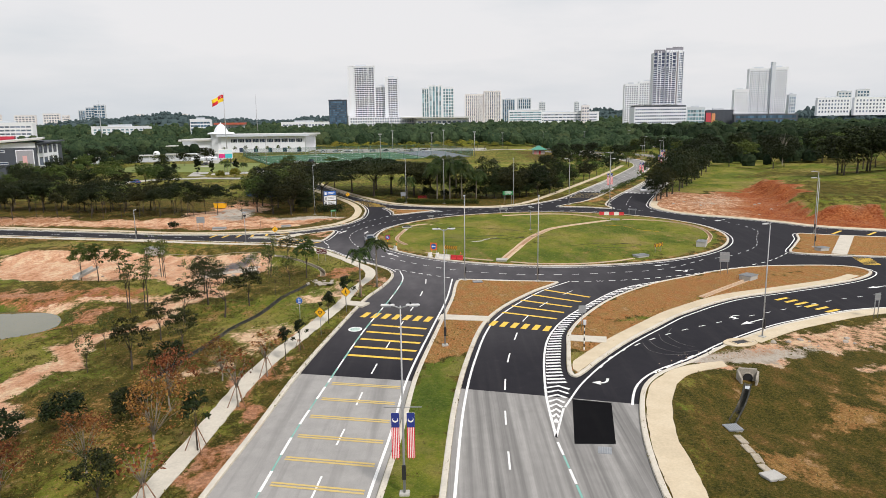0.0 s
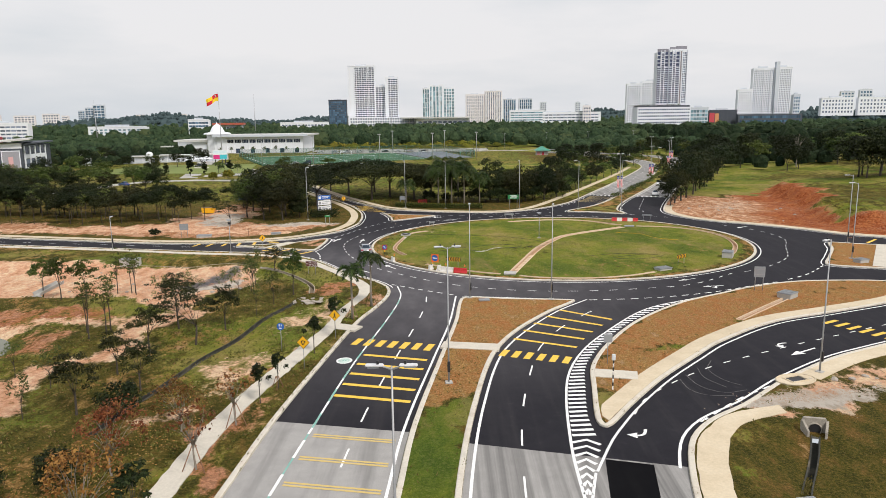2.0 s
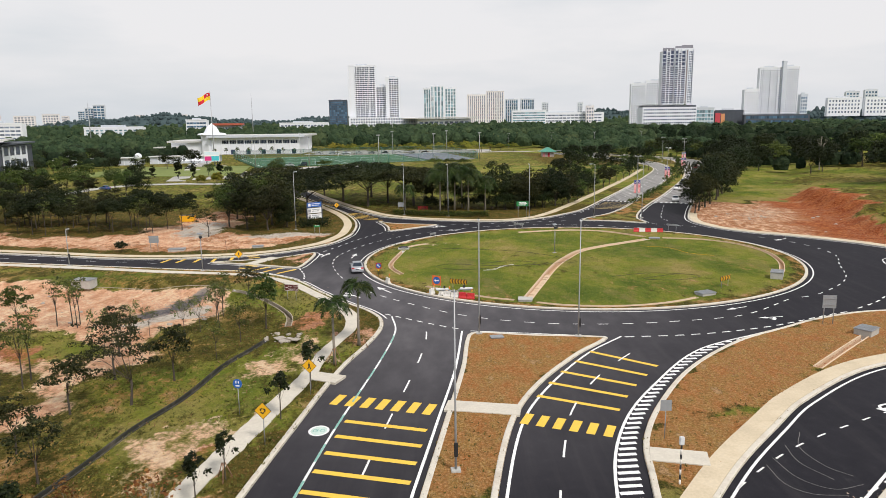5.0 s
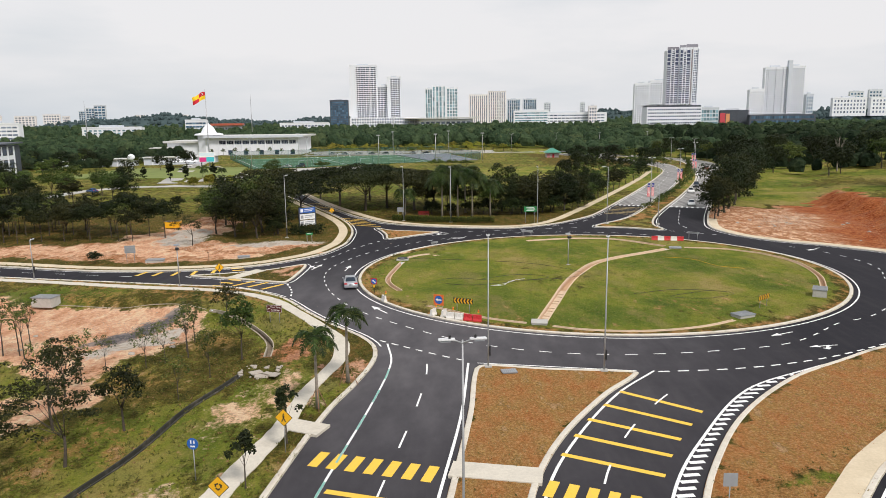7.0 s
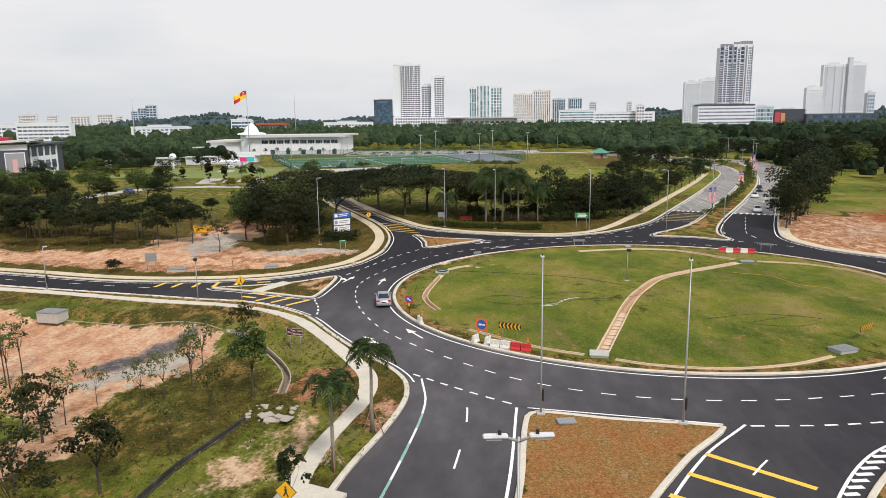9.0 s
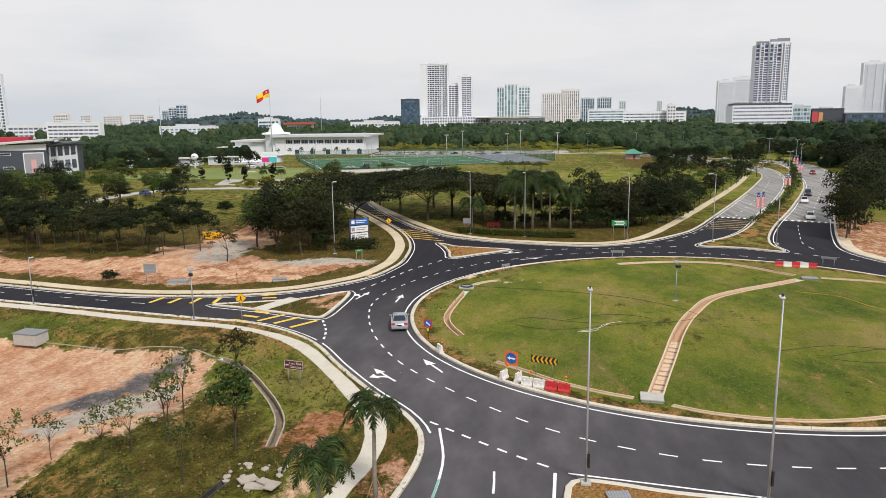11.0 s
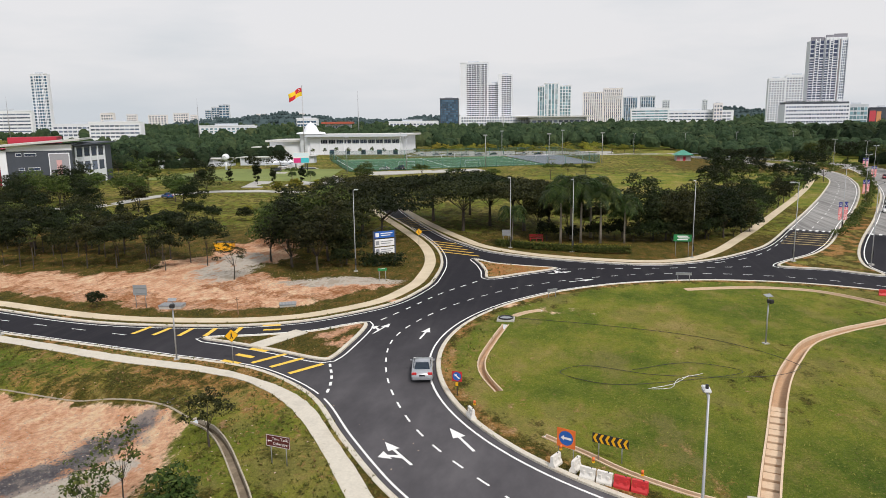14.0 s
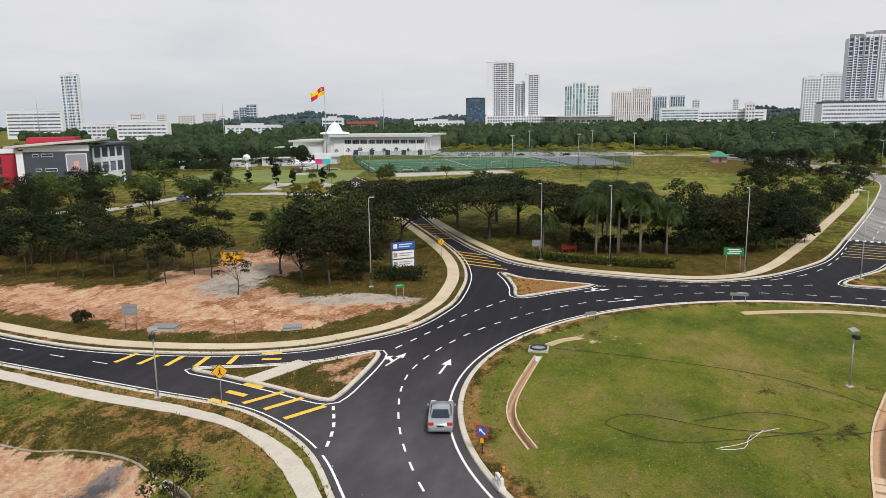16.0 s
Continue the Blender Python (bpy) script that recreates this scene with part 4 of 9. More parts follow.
def path(name, left, right, mat, label, z=0.17, step=0.8):
    a, b = spline(left, step), spline(right, step)
    n = max(len(a), len(b))
    a, b = along(a, 0, length(a), n), along(b, 0, length(b), n)
    rnd = random.Random(len(left))
    jit = np.array([[rnd.uniform(-0.06, 0.06), rnd.uniform(-0.06, 0.06)] for _ in range(n)])
    zz = np.maximum(z, rise((a + b) / 2) + 0.05)
    WALKS.append(np.vstack([a, b[::-1]]))
    return tagged(new(name, ribbon_mesh(name, a + jit, b - jit, zz, mat, thick=0.25)), label, "pavement", kind="structure")


def path_along(name, p, d0, d1, mat, label, z=0.17):
    a, b = offset(p, d0), offset(p, d1)
    zz = np.maximum(z, rise((a + b) / 2) + 0.05)
    WALKS.append(np.vstack([a, b[::-1]]))
    return tagged(new(name, ribbon_mesh(name, a, b, zz, mat, thick=0.25)), label, "pavement", kind="structure")


path("pavement", [(-140, 38.2), (-100, 29.6), (-65.3, 22.3), (-48.2, 18.1), (-40.7, 16.9), (-35.0, 15.0), (-30.0, 10.8), (-25.8, 5.2), (-22.1, -0.8), (-19.9, -4.8), (-19.1, -8.0), (-19.05, -11.0), (-19.65, -14.3), (-20.35, -18.1), (-20.8, -24.0), (-22.0, -30.2), (-23.05, -35.9), (-24.4, -43.5), (-25.2, -50), (-25.5, -60), (-26.1, -70), (-29.4, -110)],
     [(-139.7, 39.5), (-99.7, 30.9), (-65, 23.7), (-49.1, 19.8), (-41.2, 18.3), (-35.6, 16.4), (-29.4, 12.3), (-24.4, 5.4), (-20.5, -0.6), (-18.4, -4.4), (-17.7, -8.0), (-17.8, -10.8), (-18.3, -13.4), (-19.0, -17.2), (-19.5, -24.6), (-20.5, -30.8), (-21.4, -36.1), (-22.8, -43.6), (-23.6, -50), (-23.9, -60), (-24.5, -70), (-27.8, -110)], M_PATH_GREY, "winding pale concrete footpath between grass verges")
path_along("pavement", between(KERB_NW, x0=-200, y1=130), 1.15, 2.8, M_PATH, "pale concrete footpath beside the kerb")
north_walk = spline([(-60, 160), (-47.5, 128), (-36, 103), (-27.5, 87), (-22.5, 79.2), (-14.2, 73.0), (-4, 69.9), (3.7, 69.4), (9.6, 72.4), (14.0, 78.4), (19.0, 88.5), (26.6, 105), (37, 129), (48, 154.5), (60, 184), (71, 213)], 0.8)
path_along("pavement", north_walk, 0.85, -0.85, M_PATH, "pale concrete footpath beyond the grass verge")
path_along("pavement", KERB_NE[(KERB_NE[:, 1] < 78) & (KERB_NE[:, 1] > -45)], 0.45, 2.0, M_PATH, "pale concrete footpath beside the kerb")
path_along("pavement", KERB_SE[(KERB_SE[:, 0] > 21.5)], 0.45, 2.2, M_PATH, "sandy concrete footpath beside the slip road")
path("pavement", [(4.6, -90), (5.8, -68.2), (6.6, -61.4), (7.9, -55.6), (9.4, -51.5), (11.6, -48.6), (13.6, -47.0), (17.4, -45.9)], [(7.0, -90), (7.6, -72), (8.2, -65), (8.5, -61.2), (9.6, -56.5), (10.9, -52.8), (13.1, -49.4), (17.3, -47.2)], M_PATH, "sandy concrete footpath curving beside the kerb")
TRI_SLIP = spline([(4.3, -48.6), (6.3, -45.6), (10.4, -39.9), (15.1, -34.4), (18.9, -30.2), (27.1, -23.6), (35.7, -19.8), (44.9, -15.6), (49.0, -12.6)])
tri_a, tri_b = offset(TRI_SLIP, 0.4), offset(TRI_SLIP, 1.9)
for nose in (tri_a, tri_b):
    low = nose[:, 1] < -43.5
    nose[low, 0] = np.maximum(nose[low, 0], 3.62 + 0.12 * (nose[low, 1] + 48.0))
WALKS.append(np.vstack([tri_a, tri_b[::-1]]))
tagged(new("pavement", ribbon_mesh("pavement", tri_a, tri_b, 0.175, M_PATH, thick=0.2)), "sandy concrete footpath along the slip road", "pavement", kind="structure")
for a, b, w, lab in (((-8.25, -30.5), (-2.7, -31.5), 1.9, "concrete crossing strip through the median"), ((4.9, -38.6), (8.4, -39.4), 1.9, "concrete crossing strip through the brown verge"), ((54.4, 3.2), (65.0, 20.2), 2.2, "concrete crossing strip through the splitter island"), ((-38.5, 24.0), (-35.8, 29.2), 1.8, "concrete crossing strip through the splitter island"), ((-19.9, -23.8), (-17.1, -24.9), 1.8, "concrete crossing ramp beside the kerb")):
    p = spline([a, b], 0.8)
    WALKS.append(np.vstack([offset(p, w / 2), offset(p, -w / 2)[::-1]]))
    tagged(new("pavement", ribbon_mesh("pavement", offset(p, w / 2), offset(p, -w / 2), 0.19, M_PATH_GREY, thick=0.2)), lab, "pavement", kind="structure")

# ---- building helpers ----
def thing(name, label, category, m=None, group=""):
    ob = tagged(new(name), label, category, group)
    ob.empty_display_size = 0.3
    if m is not None:
        ob.matrix_basis = m
    return ob


def part(name, bm, material, parent, label="", smooth=False):
    """Links a bmesh or mesh as one object under a thing or part."""
    if isinstance(bm, bpy.types.Mesh):
        me = bm
    else:
        me = bpy.data.meshes.new(name)
        bm.to_mesh(me)
        bm.free()
    if material and not me.materials:
        me.materials.append(material)
    if smooth:
        me.polygons.foreach_set("use_smooth", [True] * len(me.polygons))
    ob = new(name, me)
    ob.parent = parent
    if label:
        ob["label"] = label
    return ob


def box(bm, x0, x1, y0, y1, z0, z1, bevel=0.0):
    g = bmesh.ops.create_cube(bm, size=1.0, matrix=Matrix.Translation(((x0 + x1) / 2, (y0 + y1) / 2, (z0 + z1) / 2)) @ Matrix.Diagonal((x1 - x0, y1 - y0, z1 - z0, 1)))
    if bevel:
        es = {e for v in g["verts"] for e in v.link_edges}
        bmesh.ops.bevel(bm, geom=list(es), offset=bevel, segments=2, affect="EDGES")
    return bm


def boxed(x0, x1, y0, y1, z0, z1, bevel=0.0):
    return box(bmesh.new(), x0, x1, y0, y1, z0, z1, bevel)


def prism(pts, z0, z1):
    """An upright prism over a polygon."""
    bm = bmesh.new()
    lo, hi = [bm.verts.new((x, y, z0)) for x, y in pts], [bm.verts.new((x, y, z1)) for x, y in pts]
    n = len(pts)
    bm.faces.new(lo[::-1]), bm.faces.new(hi)
    for i in range(n):
        bm.faces.new((lo[i], lo[(i + 1) % n], hi[(i + 1) % n], hi[i]))
    bmesh.ops.recalc_face_normals(bm, faces=bm.faces)
    return bm


def tube_data(pts, radii, sides=6):
    """Vertices and faces of a tapered tube along pts."""
    pts = [Vector(p) for p in pts]
    v, f = [], []
    for i, p in enumerate(pts):
        d = (pts[min(i + 1, len(pts) - 1)] - pts[max(i - 1, 0)]).normalized()
        a = d.orthogonal().normalized()
        b = d.cross(a)
        for k in range(sides):
            t = 2 * math.pi * k / sides
            v.append(p + radii[i] * (math.cos(t) * a + math.sin(t) * b))
    for i in range(len(pts) - 1):
        for k in range(sides):
            j = (k + 1) % sides
            f.append((i * sides + k, i * sides + j, (i + 1) * sides + j, (i + 1) * sides + k))
    f.append(tuple(range(sides))[::-1])
    f.append(tuple((len(pts) - 1) * sides + k for k in range(sides)))
    return v, f


def tubes(name, runs, sides=6):
    v, f = [], []
    for pts, radii in runs:
        a, b = tube_data(pts, radii, sides)
        f += [tuple(i + len(v) for i in q) for q in b]
        v += [tuple(p) for p in a]
    me = bpy.data.meshes.new(name)
    me.from_pydata(v, [], f)
    me.polygons.foreach_set("use_smooth", [True] * len(me.polygons))
    return me


def leaf_mat(name, dark, mid, light, gloss=0.5):
    m, n, l, b = node_mat(name)
    geo = n.new("ShaderNodeNewGeometry")
    info = n.new("ShaderNodeObjectInfo")
    c = ramp_node(n, l, geo.outputs["Random Per Island"], [(0.0, dark), (0.55, mid), (1.0, light)])
    hue = n.new("ShaderNodeHueSaturation")
    mr = n.new("ShaderNodeMapRange")
    mr.inputs["To Min"].default_value, mr.inputs["To Max"].default_value = 0.7, 1.3
    l.new(info.outputs["Random"], mr.inputs["Value"])
    l.new(mr.outputs["Result"], hue.inputs["Value"])
    mul, fr, mh = n.new("ShaderNodeMath"), n.new("ShaderNodeMath"), n.new("ShaderNodeMapRange")
    mul.operation, fr.operation = "MULTIPLY", "FRACT"
    mul.inputs[1].default_value = 13.7
    mh.inputs["To Min"].default_value, mh.inputs["To Max"].default_value = 0.475, 0.515
    l.new(info.outputs["Random"], mul.inputs[0])
    l.new(mul.outputs[0], fr.inputs[0])
    l.new(fr.outputs[0], mh.inputs["Value"])
    l.new(mh.outputs["Result"], hue.inputs["Hue"])
    l.new(c, hue.inputs["Color"])
    l.new(hue.outputs["Color"], b.inputs["Base Color"])
    b.inputs["Roughness"].default_value = gloss
    b.inputs["Specular IOR Level"].default_value = 0.1
    tr = n.new("ShaderNodeBsdfTranslucent")
    l.new(hue.outputs["Color"], tr.inputs["Color"])
    mx = n.new("ShaderNodeMixShader")
    mx.inputs[0].default_value = 0.25
    l.new(b.outputs["BSDF"], mx.inputs[1])
    l.new(tr.outputs["BSDF"], mx.inputs[2])
    l.new(mx.outputs["Shader"], n["Material Output"].inputs["Surface"])
    return m


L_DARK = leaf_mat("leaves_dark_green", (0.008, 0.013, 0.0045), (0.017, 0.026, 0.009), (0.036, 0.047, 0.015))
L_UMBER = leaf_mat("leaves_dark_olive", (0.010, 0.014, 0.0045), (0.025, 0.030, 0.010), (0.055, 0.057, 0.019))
L_MID = leaf_mat("leaves_green", (0.0254, 0.0459, 0.0098), (0.0574, 0.0894, 0.0205), (0.1205, 0.1525, 0.0377))
L_OLIVE = leaf_mat("leaves_olive", (0.028, 0.048, 0.012), (0.075, 0.105, 0.026), (0.17, 0.19, 0.052))
L_RUST = leaf_mat("leaves_rust", (0.08, 0.035, 0.012), (0.20, 0.085, 0.025), (0.32, 0.17, 0.05))
L_YELLOW = leaf_mat("leaves_yellow_green", (0.09, 0.11, 0.015), (0.20, 0.21, 0.025), (0.34, 0.30, 0.05))
L_PALM = leaf_mat("palm_fronds", (0.0098, 0.0230, 0.0066), (0.0279, 0.0508, 0.0131), (0.0820, 0.1148, 0.0295), 0.4)
L_FOREST = leaf_mat("forest_leaves", (0.0180, 0.0328, 0.0115), (0.0353, 0.0582, 0.0189), (0.0697, 0.0951, 0.0320))
M_BARK = surface("bark", (0.060, 0.048, 0.036), (0.11, 0.09, 0.07), 3.0, 25.0, 0.9)
M_BARK_PALE = surface("bark_pale", (0.24, 0.21, 0.17), (0.34, 0.31, 0.26), 3.0, 25.0, 0.9)
M_STAKE = surface("timber_stake", (0.26, 0.14, 0.08), (0.36, 0.22, 0.13), 3.0, 30.0, 0.85)


def leaves_mesh(name, centres, spread, per, size, seed, up=0.45, squash=1.0, narrow=0.55):
    """Leaf sprays, each a folded pair of triangles, turned outwards on a clump about each centre."""
    g = np.random.default_rng(seed)
    c = np.repeat(np.asarray(centres, float), per, 0)
    n = len(c)
    d = g.normal(0, 1, (n, 3))
    d /= np.linalg.norm(d, axis=1)[:, None]
    d[:, 2] = np.where(d[:, 2] < -0.45, -d[:, 2], d[:, 2])
    c = c + d * spread * g.uniform(0.35, 1.0, (n, 1)) ** 0.6 * np.array([1, 1, squash])
    nor = d + 0.42 * g.normal(0, 1, (n, 3)) + np.array([0, 0, up])
    nor /= np.linalg.norm(nor, axis=1)[:, None]
    a = np.cross(nor, g.normal(0, 1, (n, 3)))
    a /= np.linalg.norm(a, axis=1)[:, None]
    b = np.cross(nor, a)
    s = size * g.uniform(0.6, 1.35, (n, 1))
    tip, tail = c + a * s, c - a * s
    left, right = c + b * s * narrow - nor * s * 0.22, c - b * s * narrow - nor * s * 0.22
    v = np.stack([tail, left, tip, right], 1).reshape(-1, 3)
    i = np.arange(n)[:, None] * 4
    f = np.r_[np.c_[i, i + 3, i + 2], np.c_[i, i + 2, i + 1]]
    me = bpy.data.meshes.new(name)
    me.from_pydata(v.tolist(), [], f.tolist())
    return me


def crown_points(seed, n, radius, z0, z1, lump=0.35, hollow=0.5, top=0.5, cap=1.0):
    """Cluster centres in an uneven crown from z0 to z1; cap flattens it like an umbrella."""
    g = np.random.default_rng(seed)
    out = []
    lobes = g.normal(0, 1, (7, 3))
    lobes /= np.linalg.norm(lobes, axis=1)[:, None]
    heights = g.uniform(-lump, lump, 7)
    while len(out) < n:
        d = g.normal(0, 1, 3)
        d /= np.linalg.norm(d)
        if d[2] < -top:
            continue
        k = 1 + sum(h * max(0, float(d @ q)) ** 3 for h, q in zip(heights, lobes))
        r = k * (hollow + (1 - hollow) * g.random() ** 0.6)
        z = (z0 + z1) / 2 + d[2] * r * (z1 - z0) / 2 * cap
        out.append((d[0] * r * radius, d[1] * r * radius, z))
    return np.array(out)


def limbs(seed, centres, fork, base_r, count, droop=0.0, lean=0.2, sides=6):
    """Trunk to the fork and curved limbs out to some of the centres."""
    g = random.Random(seed)
    mid = (g.uniform(-lean, lean) * 0.5, g.uniform(-lean, lean) * 0.5, fork * 0.55)
    top = (mid[0] + g.uniform(-lean, lean) * 0.4, mid[1] + g.uniform(-lean, lean) * 0.4, fork)
    runs = [([(0, 0, -0.15), (0.0, 0.0, 0.15), mid, top], [base_r * 1.35, base_r * 1.05, base_r * 0.85, base_r * 0.7])]
    picks = [centres[i] for i in range(0, len(centres), max(1, len(centres) // count))][:count]
    for p in picks:
        s = Vector(top) * g.uniform(0.8, 1.0)
        e = Vector(p)
        m = s.lerp(e, 0.5) + Vector((g.uniform(-0.2, 0.2), g.uniform(-0.2, 0.2), 0.12 * (e - s).length - droop))
        r = base_r * g.uniform(0.16, 0.34)
        runs.append(([s, m, e], [r, r * 0.6, r * 0.2]))
    return runs


def tree_proto(name, label, seed, height, spread, fork, leaf, per, clusters, size, mat, bark=None, rc=0.55, hollow=0.5, top=0.5, cap=1.0, base_r=0.09, limb_n=14, squash=1.0, lump=0.35, category="tree"):
    """A tree standing at the origin, kept as the pattern of its kind."""
    root = thing(name, label, category)
    pts = crown_points(seed, clusters, spread / 2, fork * 0.92, height, lump, hollow, top, cap)
    part("trunk", tubes("trunk", limbs(seed, pts, fork, base_r, limb_n), 5), bark or M_BARK, root)
    part("crown", leaves_mesh("crown", pts, rc, per, size, seed + 1, squash=squash), mat, root)
    return root


PROTO = {}
used_proto = set()


def plant(key, x, y, size=1.0, turn=None, group="", label="", z=None):
    """Stands one tree of a kind at x, y."""
    rnd = random.Random(round(x * 13.7 + y * 7.3, 2))
    z = float(rise(np.array([(x, y)]))[0]) - 0.05 if z is None else z
    m = pose(x, y, z, 0, 0, rnd.uniform(0, 360) if turn is None else turn) @ Matrix.Scale(size, 4)
    if key not in used_proto:
        used_proto.add(key)
        ob = PROTO[key]
        ob.matrix_basis = m
    else:
        ob = copy_thing(PROTO[key], pose(0, 0, 0))
        ob.matrix_basis = m
    if group:
        ob["group"] = group
    if label:
        ob["label"] = label
    return ob


PROTO["young"] = tree_proto("young_tree", "young planted tree with glossy dark leaves beside the footpath", 11, 4.2, 1.9, 1.9, 0, 26, 17, 0.15, L_DARK, rc=0.36, base_r=0.06, limb_n=10, hollow=0.45, lump=0.6)
PROTO["sapling"] = tree_proto("young_tree", "thin sapling with sparse olive leaves in rough grass", 12, 4.6, 2.0, 2.0, 0, 12, 26, 0.11, L_OLIVE, rc=0.35, base_r=0.045, limb_n=14, hollow=0.3)
PROTO["thin"] = tree_proto("young_tree", "slender dark tree with a sparse high crown", 13, 6.6, 2.2, 3.1, 0, 15, 22, 0.12, L_OLIVE, rc=0.45, base_r=0.07, limb_n=14, hollow=0.3, top=0.7, squash=0.5)
PROTO["round"] = tree_proto("tree", "small round-crowned tree with dense green leaves", 14, 5.4, 3.0, 2.2, 0, 34, 44, 0.13, L_MID, rc=0.45, base_r=0.08, limb_n=10, hollow=0.4, lump=0.5, squash=0.7)
PROTO["scrub"] = tree_proto("tree", "spreading scrub tree with layered dark sprays of leaves", 15, 6.4, 5.6, 2.4, 0, 26, 50, 0.14, L_UMBER, rc=0.66, base_r=0.13, limb_n=9, hollow=0.4, top=0.3, squash=0.4, lump=0.7)
PROTO["scrub_b"] = tree_proto("tree", "scrub tree with a loose dark green crown", 16, 5.8, 4.2, 2.2, 0, 26, 44, 0.14, L_UMBER, rc=0.58, base_r=0.11, limb_n=9, hollow=0.4, top=0.4, squash=0.45, lump=0.7)
PROTO["rust"] = tree_proto("tree", "half-bare tree with rusty orange withering leaves", 17, 5.6, 4.6, 1.5, 0, 12, 90, 0.11, L_RUST, M_BARK_PALE, rc=0.45, base_r=0.09, limb_n=26, hollow=0.3, top=0.35)
PROTO["bare"] = tree_proto("young_tree", "nearly leafless staked tree with a few orange leaves", 18, 4.6, 2.6, 1.8, 0, 4, 46, 0.13, L_RUST, M_BARK_PALE, rc=0.3, base_r=0.065, limb_n=30, hollow=0.3)
PROTO["bush"] = tree_proto("bush", "low dense dark green bush in rough grass", 19, 3.0, 3.4, 0.5, 0, 44, 34, 0.15, L_DARK, rc=0.6, base_r=0.06, limb_n=8, hollow=0.35, top=0.55, category="bush")
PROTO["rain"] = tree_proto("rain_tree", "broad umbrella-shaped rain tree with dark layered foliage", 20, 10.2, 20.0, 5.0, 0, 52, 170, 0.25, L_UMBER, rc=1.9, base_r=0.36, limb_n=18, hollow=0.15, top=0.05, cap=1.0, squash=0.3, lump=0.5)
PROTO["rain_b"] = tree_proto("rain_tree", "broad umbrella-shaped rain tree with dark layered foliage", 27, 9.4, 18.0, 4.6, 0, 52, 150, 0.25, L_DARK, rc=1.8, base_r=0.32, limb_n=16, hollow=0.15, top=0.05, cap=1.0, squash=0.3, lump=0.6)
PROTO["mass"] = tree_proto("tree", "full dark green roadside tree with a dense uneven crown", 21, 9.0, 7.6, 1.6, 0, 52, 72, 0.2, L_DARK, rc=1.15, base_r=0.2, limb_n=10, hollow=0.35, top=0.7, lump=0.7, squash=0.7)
PROTO["mass_b"] = tree_proto("tree", "full green roadside tree with a loose crown", 22, 7.6, 6.8, 2.0, 0, 50, 56, 0.19, L_MID, rc=1.0, base_r=0.17, limb_n=10, hollow=0.35, top=0.5, lump=0.7, squash=0.7)
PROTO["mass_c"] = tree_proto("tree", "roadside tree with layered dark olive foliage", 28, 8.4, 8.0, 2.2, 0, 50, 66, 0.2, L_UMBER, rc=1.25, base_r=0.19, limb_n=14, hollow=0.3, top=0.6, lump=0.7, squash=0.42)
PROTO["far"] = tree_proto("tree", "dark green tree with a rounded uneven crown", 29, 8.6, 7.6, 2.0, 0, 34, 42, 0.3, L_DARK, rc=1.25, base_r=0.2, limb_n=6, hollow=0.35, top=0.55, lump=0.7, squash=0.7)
PROTO["far_b"] = tree_proto("tree", "green tree with a loose layered crown", 30, 7.8, 7.2, 2.2, 0, 34, 40, 0.28, L_MID, rc=1.2, base_r=0.18, limb_n=6, hollow=0.35, top=0.45, lump=0.7, squash=0.5)
PROTO["gold"] = tree_proto("tree", "pale yellow-green tree beside the far car park", 35, 6.2, 6.6, 2.4, 0, 28, 30, 0.28, L_YELLOW, rc=1.1, base_r=0.12, limb_n=8, hollow=0.25, top=0.3, squash=0.45)
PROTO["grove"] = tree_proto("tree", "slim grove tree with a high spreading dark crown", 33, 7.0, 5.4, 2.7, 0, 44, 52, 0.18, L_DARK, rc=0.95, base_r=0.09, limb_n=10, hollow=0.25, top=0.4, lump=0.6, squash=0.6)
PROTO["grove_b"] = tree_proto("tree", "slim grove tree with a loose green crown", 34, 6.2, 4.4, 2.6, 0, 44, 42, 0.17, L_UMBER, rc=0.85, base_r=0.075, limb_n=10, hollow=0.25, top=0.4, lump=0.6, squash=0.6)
PROTO["cone"] = tree_proto("tree", "narrow conical clipped tree on the lawn", 23, 5.2, 1.7, 0.7, 0, 20, 50, 0.22, L_DARK, rc=0.32, base_r=0.07, limb_n=4, hollow=0.2, top=0.9)
PROTO["yellow"] = tree_proto("bush", "bright yellow-green ornamental shrub on the lawn edge", 24, 3.0, 3.6, 0.4, 0, 26, 70, 0.22, L_YELLOW, rc=0.45, base_r=0.06, limb_n=8, hollow=0.35, top=0.6, category="bush")
PROTO["umbrella"] = tree_proto("tree", "small flat-topped tree in the open field", 25, 6.0, 6.6, 3.2, 0, 26, 30, 0.26, L_MID, rc=1.0, base_r=0.12, limb_n=10, hollow=0.2, top=0.05, squash=0.3)


